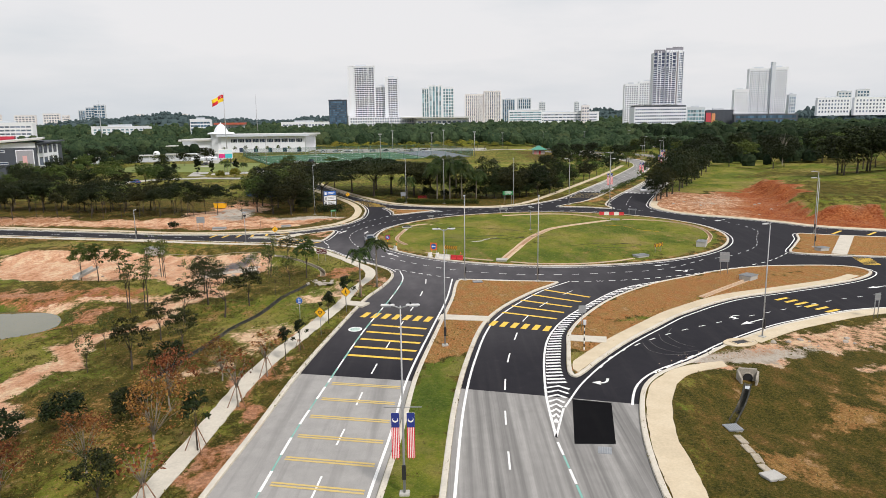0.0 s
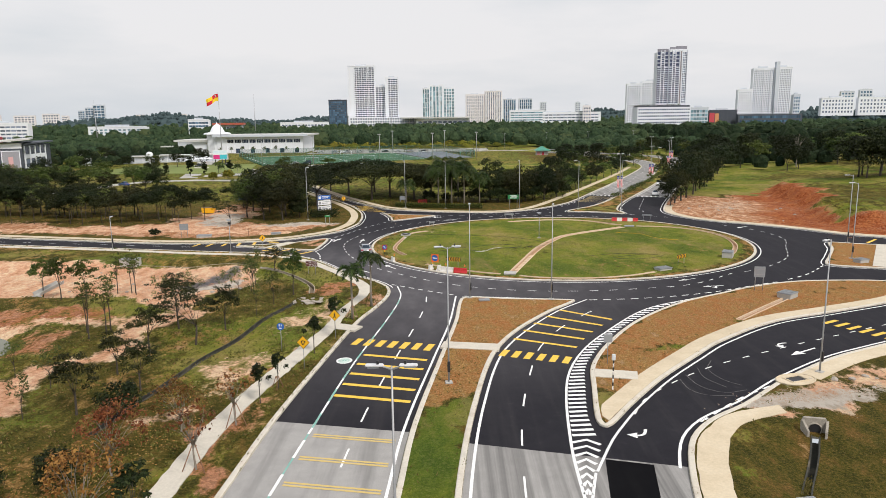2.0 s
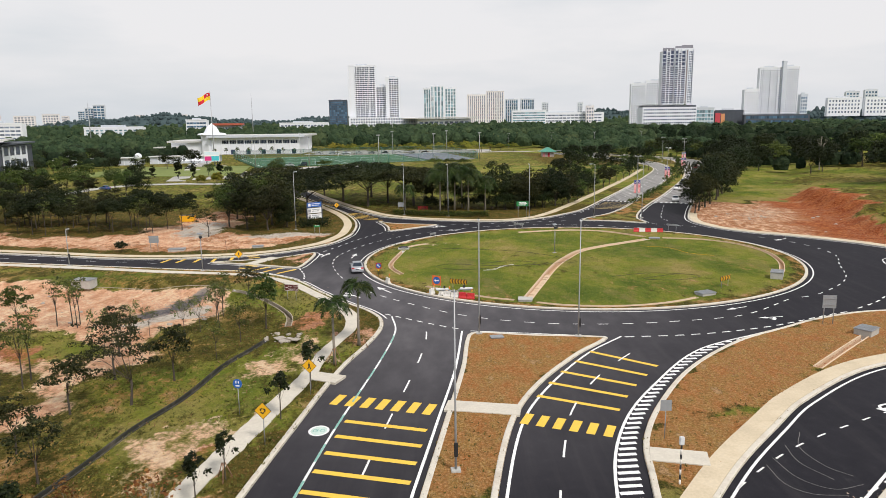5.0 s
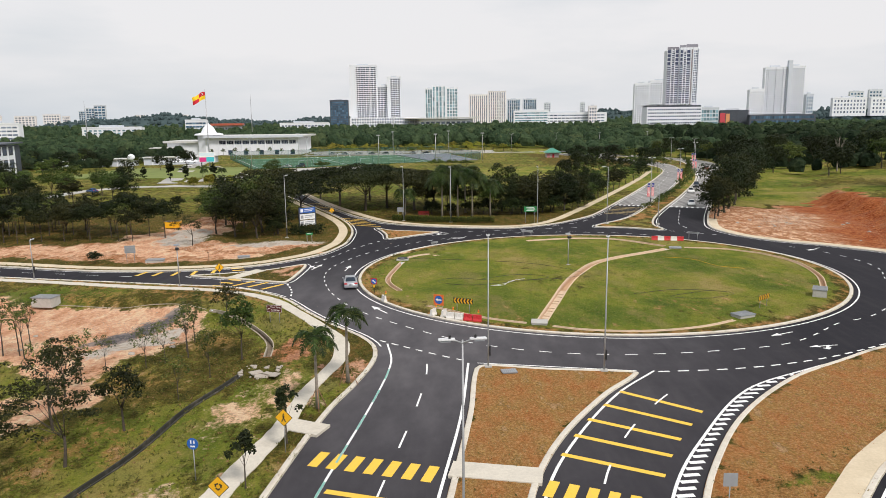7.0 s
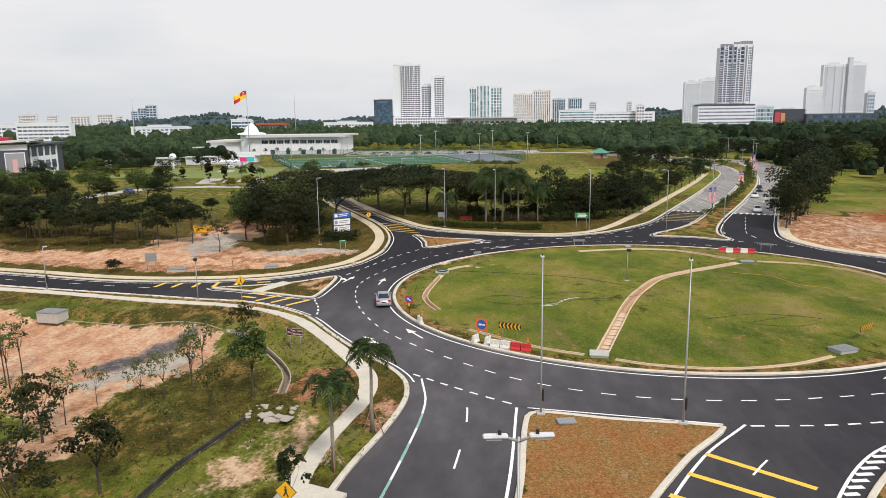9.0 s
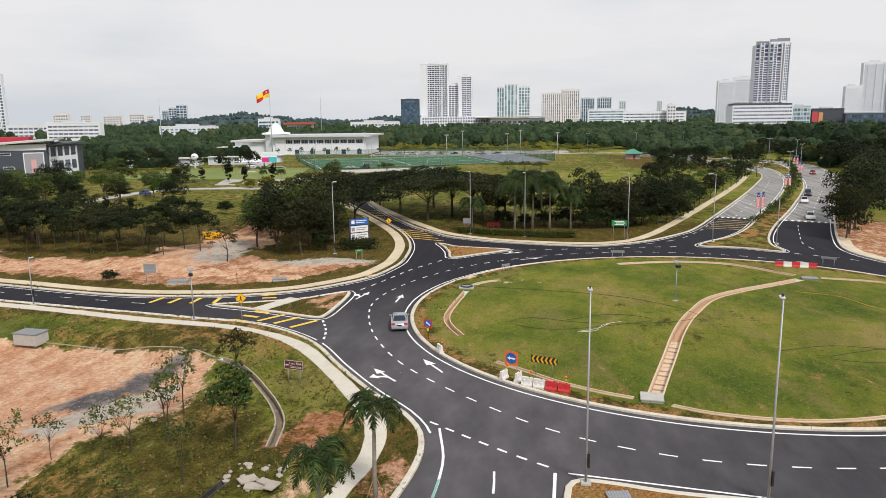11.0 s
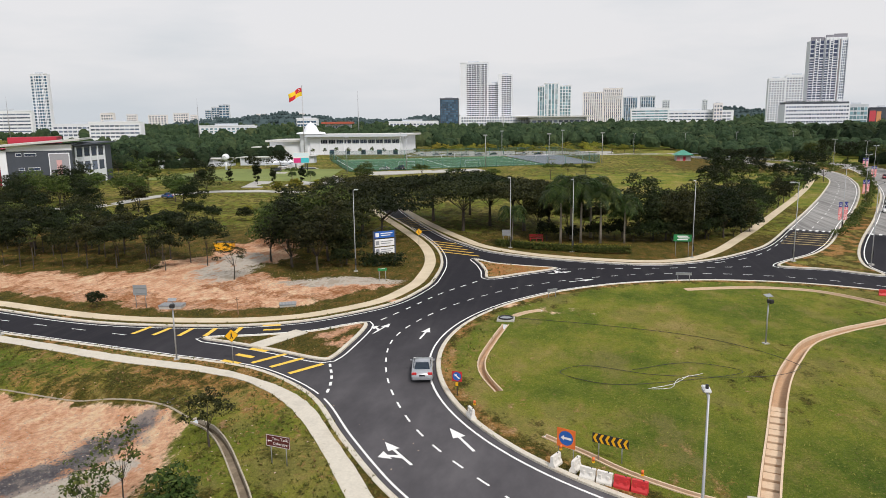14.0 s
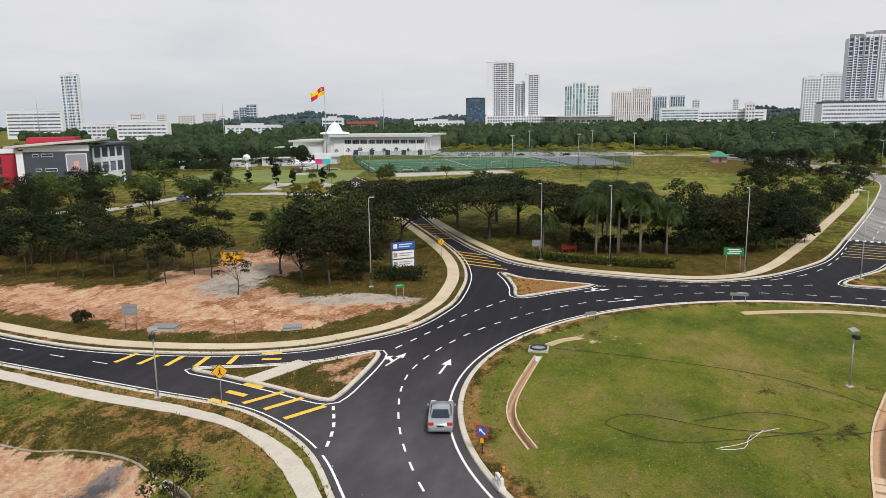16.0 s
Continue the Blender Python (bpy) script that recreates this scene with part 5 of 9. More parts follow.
def palm_proto(name, label, seed, height, fronds, reach, mat):
    root = thing(name, label, "palm tree")
    g = random.Random(seed)
    part("trunk", tubes("trunk", [([(0, 0, -0.1), (0.03, 0, height * 0.3), (0, 0.04, height * 0.7), (0, 0, height)], [0.17, 0.12, 0.1, 0.08])], 9), M_BARK_PALE, root)
    for i in range(fronds):
        a = 2 * math.pi * i / fronds + g.uniform(-0.25, 0.25)
        lift = g.uniform(0.15, 1.35)
        out = Vector((math.cos(a), math.sin(a), 0))
        pts = []
        for k in range(9):
            s = k / 8
            pts.append(Vector((0, 0, height)) + out * reach * (s * (1 - 0.25 * s)) + Vector((0, 0, reach * (lift * 0.85 * s - (0.6 + 0.6 * lift) * s * s))))
        v, f = tube_data(pts, [0.035 * (1 - 0.09 * k) for k in range(9)], 4)
        v = [tuple(p) for p in v]
        side = Vector((-out.y, out.x, 0))
        for k in range(50):
            s = 0.1 + 0.9 * k / 49
            j = min(7, int(s * 8))
            p = pts[j].lerp(pts[j + 1], s * 8 - j)
            d = (pts[j + 1] - pts[j]).normalized()
            ln = reach * (0.26 + 0.1 * g.random()) * math.sin(math.pi * min(1, 0.15 + 0.85 * s)) ** 0.6
            for sg in (-1, 1):
                w = d * 0.03
                e = p + (side * sg * g.uniform(0.35, 1.0) + d * 0.5 + Vector((0, 0, g.uniform(-1.0, 0.1)))).normalized() * ln
                b = len(v)
                v += [tuple(p - w), tuple(p + w), tuple((p + e) / 2 + w * 1.3 + Vector((0, 0, 0.05))), tuple(e), tuple((p + e) / 2 - w * 1.3 + Vector((0, 0, 0.05)))]
                f += [(b, b + 1, b + 2, b + 4), (b + 4, b + 2, b + 3)]
        me = bpy.data.meshes.new("frond")
        me.from_pydata(v, [], f)
        part("frond", me, mat, root)
    return root


PROTO["palm"] = palm_proto("palm_tree", "staked foxtail palm with drooping feathery fronds by the footpath", 31, 5.7, 11, 2.3, L_PALM)
PROTO["palm_b"] = palm_proto("palm_tree", "mature foxtail palm with a heavy drooping head", 32, 6.0, 18, 3.6, L_PALM)


def stakes(x, y, size, count=3):
    """Timber tripod that props a newly planted tree."""
    root = thing("tree_stakes", "reddish timber tripod stakes tied round a planted tree", "stakes", pose(x, y, 0.1, 0, 0, (x * 37) % 360), "tree stakes")
    for i in range(count):
        a = 2 * math.pi * i / count
        c, s = math.cos(a), math.sin(a)
        part("stake", tubes("stake", [([(c * 0.9 * size, s * 0.9 * size, -0.1), (c * 0.1, s * 0.1, 1.75 * size)], [0.035, 0.03])], 6), M_STAKE, root)
    band_pts = [(0.13 * math.cos(t), 0.13 * math.sin(t), 1.62 * size) for t in np.linspace(0, 2 * math.pi, 10)]
    part("tie", tubes("tie", [(band_pts, [0.03] * 10)], 5), M_STAKE, root)


# staked row beside the footpath
for key, x, y, s in (("palm", -18.2, -21.1, 1.0), ("palm", -16.7, -15.8, 1.05), ("young", -19.2, -26.9, 1.0), ("young", -20.3, -32.7, 0.9), ("young", -21.6, -41.5, 0.75), ("young", -22.3, -44.6, 0.8), ("bare", -23.0, -48.6, 1.0), ("bare", -23.6, -55.2, 1.1), ("young", -24.2, -62.6, 1.05), ("bare", -24.6, -70, 1.0)):
    plant(key, x, y, s, group="trees along the footpath")
for x, y, s in ((-18.2, -21.1, 0.9), (-16.7, -15.8, 1.0), (-21.7, -41.4, 0.6), (-23.0, -48.6, 1.0), (-23.6, -55.2, 1.0), (-24.2, -62.6, 1.0), (-24.6, -70, 1.0)):
    stakes(x, y, s)
# rough field
for key, x, y, s in (("scrub", -32.4, -30.1, 0.88), ("scrub_b", -31.2, -24.6, 0.85), ("round", -27.2, -9.8, 1.05), ("sapling", -28.6, -14.3, 0.95), ("thin", -32.5, -8.7, 0.85), ("sapling", -33.5, -4.2, 1.15), ("sapling", -33.3, -6.9, 0.95), ("sapling", -33.8, -10.8, 0.9),
                     ("scrub_b", -32.7, -42.1, 0.75), ("thin", -44.1, -27.8, 1.0), ("thin", -43.0, -26.4, 0.95), ("thin", -43.6, -24.2, 1.05), ("thin", -45.4, -25.6, 0.9), ("thin", -48.1, -8.8, 0.9), ("thin", -47.2, -9.6, 0.8), ("thin", -49.3, -5.1, 0.9), ("thin", -50.6, -7.4, 0.95), ("round", -56.0, -11.0, 1.0), ("round", -54.0, -8.8, 0.9), ("round", -60, -8, 1.0),
                     ("sapling", -29.2, -19.7, 0.8), ("sapling", -38.9, -15.5, 1.0), ("scrub_b", -38.6, -18.6, 0.85), ("sapling", -40.1, -18.2, 1.0), ("sapling", -35.0, -12.0, 0.85), ("sapling", -38.5, -12.1, 0.7), ("scrub", -36.0, -25.0, 0.8), ("scrub_b", -36.4, -31.5, 0.8),
                     ("rust", -27.0, -62.8, 1.0), ("rust", -28.6, -56.0, 0.9), ("rust", -26.6, -49.6, 0.75), ("bush", -30.9, -57.6, 0.8), ("bush", -34.6, -59.8, 0.9), ("scrub_b", -35.8, -46.3, 0.85), ("bush", -31.8, -47.6, 0.9), ("bush", -38.0, -62, 0.9), ("scrub_b", -40.5, -66, 0.9), ("rust", -30.0, -66.0, 0.8), ("scrub_b", -36.5, -38, 0.7), ("sapling", -41, -40.5, 0.8), ("sapling", -45.5, -38, 0.75), ("sapling", -39.5, -47, 0.8), ("scrub_b", -32.9, 4.2, 0.7), ("rust", -33.0, -70.0, 0.9), ("scrub_b", -27.0, -70.5, 0.7)):
    plant(key, x, y, s)
# grove north of the west arm and the dark clump beside the drive
grow = random.Random(41)
for row, (y0, x0, x1, gap_x) in enumerate(((55.5, -116, -66, 4.2), (59.5, -130, -62, 4.2), (64.0, -134, -70, 4.6), (68.5, -142, -76, 5.0))):
    x = x1
    k = 0
    while x > x0:
        y = y0 + 0.16 * (x1 - x) * (row > 0) + grow.uniform(-1.4, 1.4)
        key = (("grove_b", "thin", "grove", "grove_b"), ("grove", "grove_b", "thin", "grove"), ("grove", "grove", "grove_b", "mass_c"), ("grove", "mass_c", "grove_b", "mass"))[row][k % 4]
        plant(key, x, y, grow.uniform(0.9, 1.2) * (0.75 if key[0] == "m" else 1.0), group="grove north of the west road")
        x -= gap_x * grow.uniform(0.7, 1.3)
        k += 1
for i, (x, y) in enumerate(((-92, 78), (-100, 82), (-108, 76), (-116, 82), (-125, 84), (-134, 86), (-144, 82), (-105, 90), (-146, 94), (-118, 94), (-130, 98), (-140, 106), (-150, 108), (-160, 98), (-155, 86), (-170, 92))):
    plant(("mass", "mass_c", "mass_b")[i % 3], x, y, (0.8, 0.85, 0.9)[i % 3])
plant("bush", -63.2, 35.6, 0.62, label="low green bush on the roadside verge")
plant("scrub", -54.0, 52.0, 0.82, label="small leaning tree on the bare soil yard")
for i, (x, y, s) in enumerate(((-44.0, 57.5, 1.0), (-48.8, 60.0, 1.1), (-53.5, 63.5, 1.05), (-45.0, 65.0, 1.2), (-41.5, 63, 0.8), (-50, 70, 1.2), (-44.5, 73, 1.2), (-55, 74, 1.1), (-49.5, 80, 1.2), (-55, 84, 1.1), (-53, 91, 1.1), (-59, 80, 1.0), (-60, 92, 1.0))):
    plant(("mass_c", "mass", "mass_b")[i % 3], x, y, s, group="dark trees beside the drive")
for i, (x, y, s) in enumerate(((-47.5, 93, 0.85), (-41.5, 84.5, 0.78), (-52.5, 106, 0.85), (-36.5, 108, 0.95), (-28.5, 96, 0.85), (-24.0, 102, 0.92), (-17, 97, 0.85), (-30, 118, 0.9), (-20, 110, 0.8), (-44, 122, 0.8), (-12.5, 104, 0.7))):
    plant("rain" if i % 2 == 0 else "rain_b", x, y, s * 1.08, group="rain trees along the northwest road")
for i, (x, y, s) in enumerate(((-18.2, 82.2, 0.75), (-10.2, 83.8, 1.15), (-6.8, 84.5, 1.2), (-3.6, 83.5, 1.1), (0.4, 84.2, 0.9), (-8.4, 88, 1.25), (-5.0, 89, 1.2))):
    plant("palm_b", x, y, s * 1.32, group="palms on the north verge")
for i, (x, y, s) in enumerate(((-12.5, 86.5, 1.1), (-8.0, 86.5, 0.8), (-4.5, 86.8, 0.9), (-1.0, 87, 1.1), (2.0, 86, 1.0), (5.0, 86, 1.2), (8.5, 86.5, 1.2), (11.5, 88.5, 1.1), (15, 90, 1.2), (20, 94, 1.1), (24, 99, 1.1), (-41.5, 60.5, 0.9), (-43, 68, 1.0))):
    plant("bush", x, y, s * 1.1, group="undergrowth on the north verge")
for i, (x, y, s) in enumerate(((-14, 91, 0.9), (-9, 93, 0.95), (5.4, 87.2, 0.75), (10.4, 88.0, 0.8), (14.6, 91.0, 0.8), (-4, 94.5, 1.0), (0.5, 90, 0.95), (3.5, 92, 1.1), (7.7, 88.6, 1.0), (9.5, 95, 1.15), (12.8, 91.5, 1.0), (16, 97, 1.1), (18, 92.5, 0.9), (22, 97, 0.95), (20, 104, 1.1), (13, 103, 1.1), (25.5, 104, 0.95), (28, 112, 0.9), (24, 116, 1.1), (31, 118, 0.9), (17, 112, 1.1), (34, 126, 0.9), (29, 128, 1.0), (39, 136, 0.9), (22, 126, 1.0), (43, 146, 0.9), (35, 142, 1.0), (48, 158, 0.9), (53, 168, 0.9), (42, 160, 1.0), (58, 180, 0.9), (50, 180, 1.0), (64, 196, 0.9), (66, 212, 0.9), (57, 200, 1.0), (68, 228, 0.9), (62, 245, 1.0), (8, 102, 1.0), (2, 100, 0.9), (12, 118, 0.8), (26, 140, 0.8), (-6, 98, 0.8))):
    plant(("mass_c", "mass_b", "mass", "mass_c", "mass")[i % 5] if y < 150 else ("far", "far_b")[i % 2], x, y, s * (1.05, 0.92, 1.1, 1.0, 0.98)[i % 5] * (0.78 if y > 94 else 1.0), group="trees on the north verge")
for i, (x, y) in enumerate(((48, 200), (40, 185), (55, 216), (49, 231), (43, 215), (56, 250), (48, 246), (60, 266), (51, 263), (64, 286), (54, 281), (65, 302), (35, 170), (29, 156), (33, 190))):
    plant("far" if i % 3 else "far_b", x, y, (0.8, 0.95, 0.75)[i % 3], group="trees behind the north verge")
for i, (x, y) in enumerate(((-150, 112), (-141, 120), (-158, 122), (-134, 108), (-146, 132), (-126, 106), (-118, 110), (-165, 112), (-110, 118), (-133, 128), (-104, 128), (-154, 140), (-97, 120), (-112, 138))):
    plant(("mass", "mass_b", "mass_c")[i % 3], x, y, (0.9, 1.0, 0.8)[i % 3], group="trees on the western lawn")
# right of the northeast road
for i, (x, y, s) in enumerate(((46.6, 76, 0.75), (49.2, 81, 0.95), (52.5, 86.5, 1.05), (56, 93, 1.05), (60.5, 101, 1.1), (64, 109, 1.05), (68, 117, 1.1), (72.5, 126, 1.1), (77, 136, 1.1), (82, 147, 1.1), (87, 158, 1.1), (93, 170, 1.1), (98, 184, 1.1), (104, 198, 1.1), (110, 214, 1.1), (115, 232, 1.1), (119, 250, 1.1), (121, 270, 1.1), (118, 292, 1.1), (110, 315, 1.1))):
    plant(("mass", "mass_c", "mass")[i % 3] if y < 150 else "far", x, y, s * (1.22 if 78 < y < 112 else 1.1), group="trees beside the northeast road")
for i, (x, y, s) in enumerate(((72, 206, 0.9), (75, 222, 1.0), (75.5, 240, 1.0), (74, 258, 1.0), (70, 276, 1.0), (118, 262, 1.0), (117, 280, 1.1), (113, 300, 1.1), (112, 246, 0.9), (106, 326, 1.1), (124, 244, 1.1), (127, 262, 1.2), (125, 284, 1.2))):
    plant("far" if i % 3 else "far_b", x, y, s, group="trees on the northeast bend")
for i in range(12):
    x, y = along(spline([(58, 137), (72, 172), (84, 206), (93, 238), (95, 262)]), 4 + 10.5 * i, 5 + 10.5 * i, 2)[0]
    plant("round", x, y, 0.62 + 0.12 * (i % 3), group="small trees on the planted median")
# golf course trees
for i, (x, y, s) in enumerate(((118, 168, 1.0), (124, 172, 0.9), (142, 150, 1.3), (150, 156, 1.4), (157, 146, 1.3), (134, 190, 1.1), (146, 186, 1.3), (160, 176, 1.3), (112, 196, 1.0), (168, 158, 1.2), (126, 214, 1.2), (140, 222, 1.3), (156, 210, 1.3), (172, 196, 1.3), (188, 176, 1.3), (120, 240, 1.2), (138, 250, 1.3), (156, 242, 1.3), (176, 228, 1.3), (196, 208, 1.3), (130, 272, 1.3), (150, 280, 1.3), (172, 268, 1.3), (196, 250, 1.3), (215, 230, 1.3), (180, 140, 1.2), (205, 165, 1.3), (225, 190, 1.3))):
    plant(("far", "far", "far_b", "far")[i % 4], x, y, s * 1.15, group="trees on the golf course")
for i, (x, y, s) in enumerate(((106, 97, 1.3), (112, 101, 1.6), (116, 93, 1.5), (122, 100, 1.6), (110, 108, 1.4), (120, 110, 1.6), (128, 106, 1.6), (128, 94, 1.5), (136, 100, 1.6), (134, 112, 1.7), (118, 120, 1.4), (128, 122, 1.6), (140, 120, 1.7))):
    plant("far", x, y, s, group="trees on the golf course")
dead = thing("dead_tree", "bare grey dead tree on the golf course edge", "tree", pose(127, 180, float(rise(np.array([(127.0, 180.0)]))[0])))
part("trunk", tubes("trunk", limbs(91, crown_points(91, 24, 2.6, 5, 13), 6.0, 0.22, 16)), M_BARK_PALE, dead)
# lawns round the hall
for i, (x, y, k, s) in enumerate(((-134, 122, "mass_b", 1.1), (-118.7, 132, "mass_b", 0.95), (-116, 163, "mass", 1.05), (-138, 113, "mass", 1.0), (-122, 118, "scrub", 1.0), (-128, 140, "mass_b", 1.0), (-112, 150, "scrub", 0.9), (-142, 134, "mass", 1.1), (-148, 124, "mass", 1.0), (-156, 140, "mass_b", 1.1), (-150, 152, "mass", 1.1),
                                  (-76.8, 105, "bush", 1.0), (-84, 104.5, "bush", 1.1), (-89.2, 106.3, "bush", 1.2), (-80, 113, "yellow", 0.8), (-89.6, 99.6, "bush", 0.9), (-106, 105, "cone", 0.9), (-101, 107, "cone", 0.75), (-72, 109, "bush", 1.0), (-94, 112, "bush", 1.1),
                                  (-122, 190.7, "cone", 1.1), (-112.4, 191.4, "cone", 1.6), (-106, 190, "cone", 1.2), (-96, 191, "cone", 1.3), (-130, 186, "cone", 0.9), (-90, 168, "yellow", 1.2), (-84, 172, "yellow", 1.0), (-95, 167, "yellow", 1.0), (-100, 192, "palm_b", 0.6), (-92, 188, "palm_b", 0.7), (-105, 204, "umbrella", 0.8),
                                  (-58, 206, "umbrella", 1.0), (-46, 200, "umbrella", 0.8), (-32.5, 192, "umbrella", 0.9), (-14, 212, "umbrella", 1.0), (-8, 220, "umbrella", 0.9), (-2, 214, "umbrella", 0.9), (-72, 182, "mass_b", 1.0))):
    plant(k, x, y, s)
rnd = random.Random(77)
for i in range(46):
    x, y = rnd.uniform(-240, -128), rnd.uniform(130, 300)
    if y < 165 + 0.55 * (-128 - x) + 20 and (x < -150) and y > 150:
        continue
    plant(("far", "far_b", "scrub", "cone")[i % 4], x, y, rnd.uniform(0.8, 1.15))
for i in range(26):
    x = -95 + i * 5.2
    plant("gold" if i % 3 else "umbrella", x + rnd.uniform(-1.5, 1.5), 372 + rnd.uniform(-3, 6) + (12 if x > -20 else 0), rnd.uniform(0.7, 0.95), group="trees beyond the sports field")


for i in range(22):
    plant("gold" if i % 4 else "umbrella", -92 + i * 5.6 + rnd.uniform(-1.5, 1.5), 400 + rnd.uniform(-4, 14), rnd.uniform(0.8, 1.1), group="trees beyond the sports field")
for i in range(8):
    plant("round", -160 + i * 7.4, 380.5, rnd.uniform(0.75, 0.95), group="small trees in front of the hall")

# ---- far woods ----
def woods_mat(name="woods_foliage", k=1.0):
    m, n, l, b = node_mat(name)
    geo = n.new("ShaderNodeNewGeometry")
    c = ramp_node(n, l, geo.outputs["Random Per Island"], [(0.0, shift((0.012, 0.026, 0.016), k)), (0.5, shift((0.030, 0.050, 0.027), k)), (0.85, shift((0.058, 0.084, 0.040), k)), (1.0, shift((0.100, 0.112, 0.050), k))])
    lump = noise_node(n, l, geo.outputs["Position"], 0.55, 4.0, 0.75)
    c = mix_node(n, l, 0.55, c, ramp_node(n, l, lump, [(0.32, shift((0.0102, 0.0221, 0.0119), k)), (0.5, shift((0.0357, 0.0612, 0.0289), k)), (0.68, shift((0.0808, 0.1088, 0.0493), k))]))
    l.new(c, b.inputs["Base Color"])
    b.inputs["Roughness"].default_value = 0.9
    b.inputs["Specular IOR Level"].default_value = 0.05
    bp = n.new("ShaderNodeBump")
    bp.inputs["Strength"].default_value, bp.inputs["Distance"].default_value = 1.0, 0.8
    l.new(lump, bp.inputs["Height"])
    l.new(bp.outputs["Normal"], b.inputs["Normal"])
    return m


M_WOODS = woods_mat()
# hill foliage with the blue-grey of distance haze put into its base colour
M_HAZE_HILL = surface("hazy_hill_foliage", (0.060, 0.088, 0.092), (0.085, 0.115, 0.118), 0.02, 0.3, 0.95, where="World", bump=0.0, spec=0.05, amount=0.22)
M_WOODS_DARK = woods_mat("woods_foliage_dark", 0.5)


def woods(name, label, spots, seed, size=1.0, tri=20, mat=None):
    """Far tree tops: each an uneven dome of leaf sprays."""
    g = np.random.default_rng(seed)
    n = len(spots)
    base = np.asarray(spots, float)
    rad, tall = g.uniform(3.0, 6.0, n) * size, g.uniform(6.5, 12.5, n) * size
    # dome of rings, each vertex pushed in or out
    rings, seg = 4, 9
    dv, df = [], []
    for k in range(rings):
        e = 0.12 + 0.78 * k / (rings - 1)
        for s in range(seg):
            a = 2 * np.pi * (s + 0.5 * k) / seg
            w = g.uniform(0.75, 1.12, n) * (0.9, 1.0, 0.82, 0.46)[k]
            dv.append(base + np.c_[np.cos(a) * rad * w, np.sin(a) * rad * w, tall * (0.25, 0.55, 0.8, 0.95)[k] * g.uniform(0.93, 1.05, n)])
    dv.append(base + np.c_[np.zeros((n, 2)), tall])
    for k in range(rings - 1):
        for s in range(seg):
            a, b2 = k * seg + s, k * seg + (s + 1) % seg
            df += [(a, b2, a + seg), (b2, b2 + seg, a + seg)]
    top = rings * seg
    df += [(top - seg + s, top - seg + (s + 1) % seg, top) for s in range(seg)]
    m = top + 1
    dome = np.stack(dv, 1).reshape(-1, 3)
    faces = (np.arange(n)[:, None, None] * m + np.array(df)[None]).reshape(-1, 3)
    # sprays over it
    c = np.repeat(base, tri, 0)
    r, h = np.repeat(rad, tri)[:, None], np.repeat(tall, tri)[:, None]
    d = g.normal(0, 1, (n * tri, 3))
    d[:, 2] = np.abs(d[:, 2]) * 1.2
    d[:, 1] -= 0.3
    d /= np.linalg.norm(d, axis=1)[:, None]
    k = g.uniform(0.9, 1.1, (n * tri, 1))
    p = c + np.c_[d[:, :2] * r * k, h[:, 0] * (0.35 + 0.66 * d[:, 2] * k[:, 0])]
    nor = d + g.normal(0, 0.4, d.shape) + [0, 0, 0.3]
    nor /= np.linalg.norm(nor, axis=1)[:, None]
    a = np.cross(nor, g.normal(0, 1, d.shape))
    a /= np.linalg.norm(a, axis=1)[:, None]
    b = np.cross(nor, a)
    s = r * g.uniform(0.10, 0.24, (n * tri, 1))
    v = np.stack([p - a * s, p - b * s * 0.9 - nor * s * 0.3, p + a * s, p + b * s * 0.9 - nor * s * 0.3], 1).reshape(-1, 3)
    i = np.arange(n * tri)[:, None] * 4
    f = np.r_[faces, np.r_[np.c_[i, i + 1, i + 2], np.c_[i, i + 2, i + 3]] + len(dome)]
    v = np.r_[dome, v]
    me = bpy.data.meshes.new(name)
    me.from_pydata(v.tolist(), [], f.tolist())
    me.materials.append(mat or M_WOODS)
    return tagged(new(name, me), label, "woods", kind="stuff")


def scatter(seed, count, x0, x1, y0, y1, avoid=(), grow=0.0):
    g = random.Random(seed)
    out = []
    while len(out) < count:
        y = y0 + (y1 - y0) * g.random() ** (1 + grow)
        k = (y + 110) / (y1 + 110) if grow >= 0 else 1
        x = g.uniform(x0, x1)
        if any(a < x < b and c < y < d for a, b, c, d in avoid):
            continue
        out.append((x, y))
    z = rise(np.array(out))
    return [(x, y, float(h) - 0.6) for (x, y), h in zip(out, z)]


woods("woods", "dense dark green woods on the plain beyond the field", scatter(1, 1750, -200, 420, 425, 760, ((-210, 40, 370, 446), (-40, 160, 300, 415))), 1, 1.15)
woods("woods", "hazy green woods stretching to the towers", scatter(2, 1900, -700, 760, 700, 1400), 2, 1.3, 18)
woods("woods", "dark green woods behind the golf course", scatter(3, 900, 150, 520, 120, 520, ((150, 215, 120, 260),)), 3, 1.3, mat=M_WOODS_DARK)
woods("woods", "mixed dark trees around the low white buildings", scatter(4, 560, -420, -200, 300, 700), 4, 0.85)
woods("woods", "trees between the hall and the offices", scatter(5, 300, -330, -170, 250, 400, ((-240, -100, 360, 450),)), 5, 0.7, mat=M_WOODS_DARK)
woods("woods", "trees behind the kiosk and the far road", scatter(6, 330, 60, 190, 330, 470, ()), 6, 0.8)
woods("woods", "distant woods towards the horizon", scatter(7, 900, -1900, 1700, 1400, 2800), 7, 1.6, 10)
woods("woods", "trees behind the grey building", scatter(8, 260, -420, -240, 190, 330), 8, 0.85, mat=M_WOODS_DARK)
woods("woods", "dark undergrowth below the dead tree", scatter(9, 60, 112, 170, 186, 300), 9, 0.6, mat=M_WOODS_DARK)

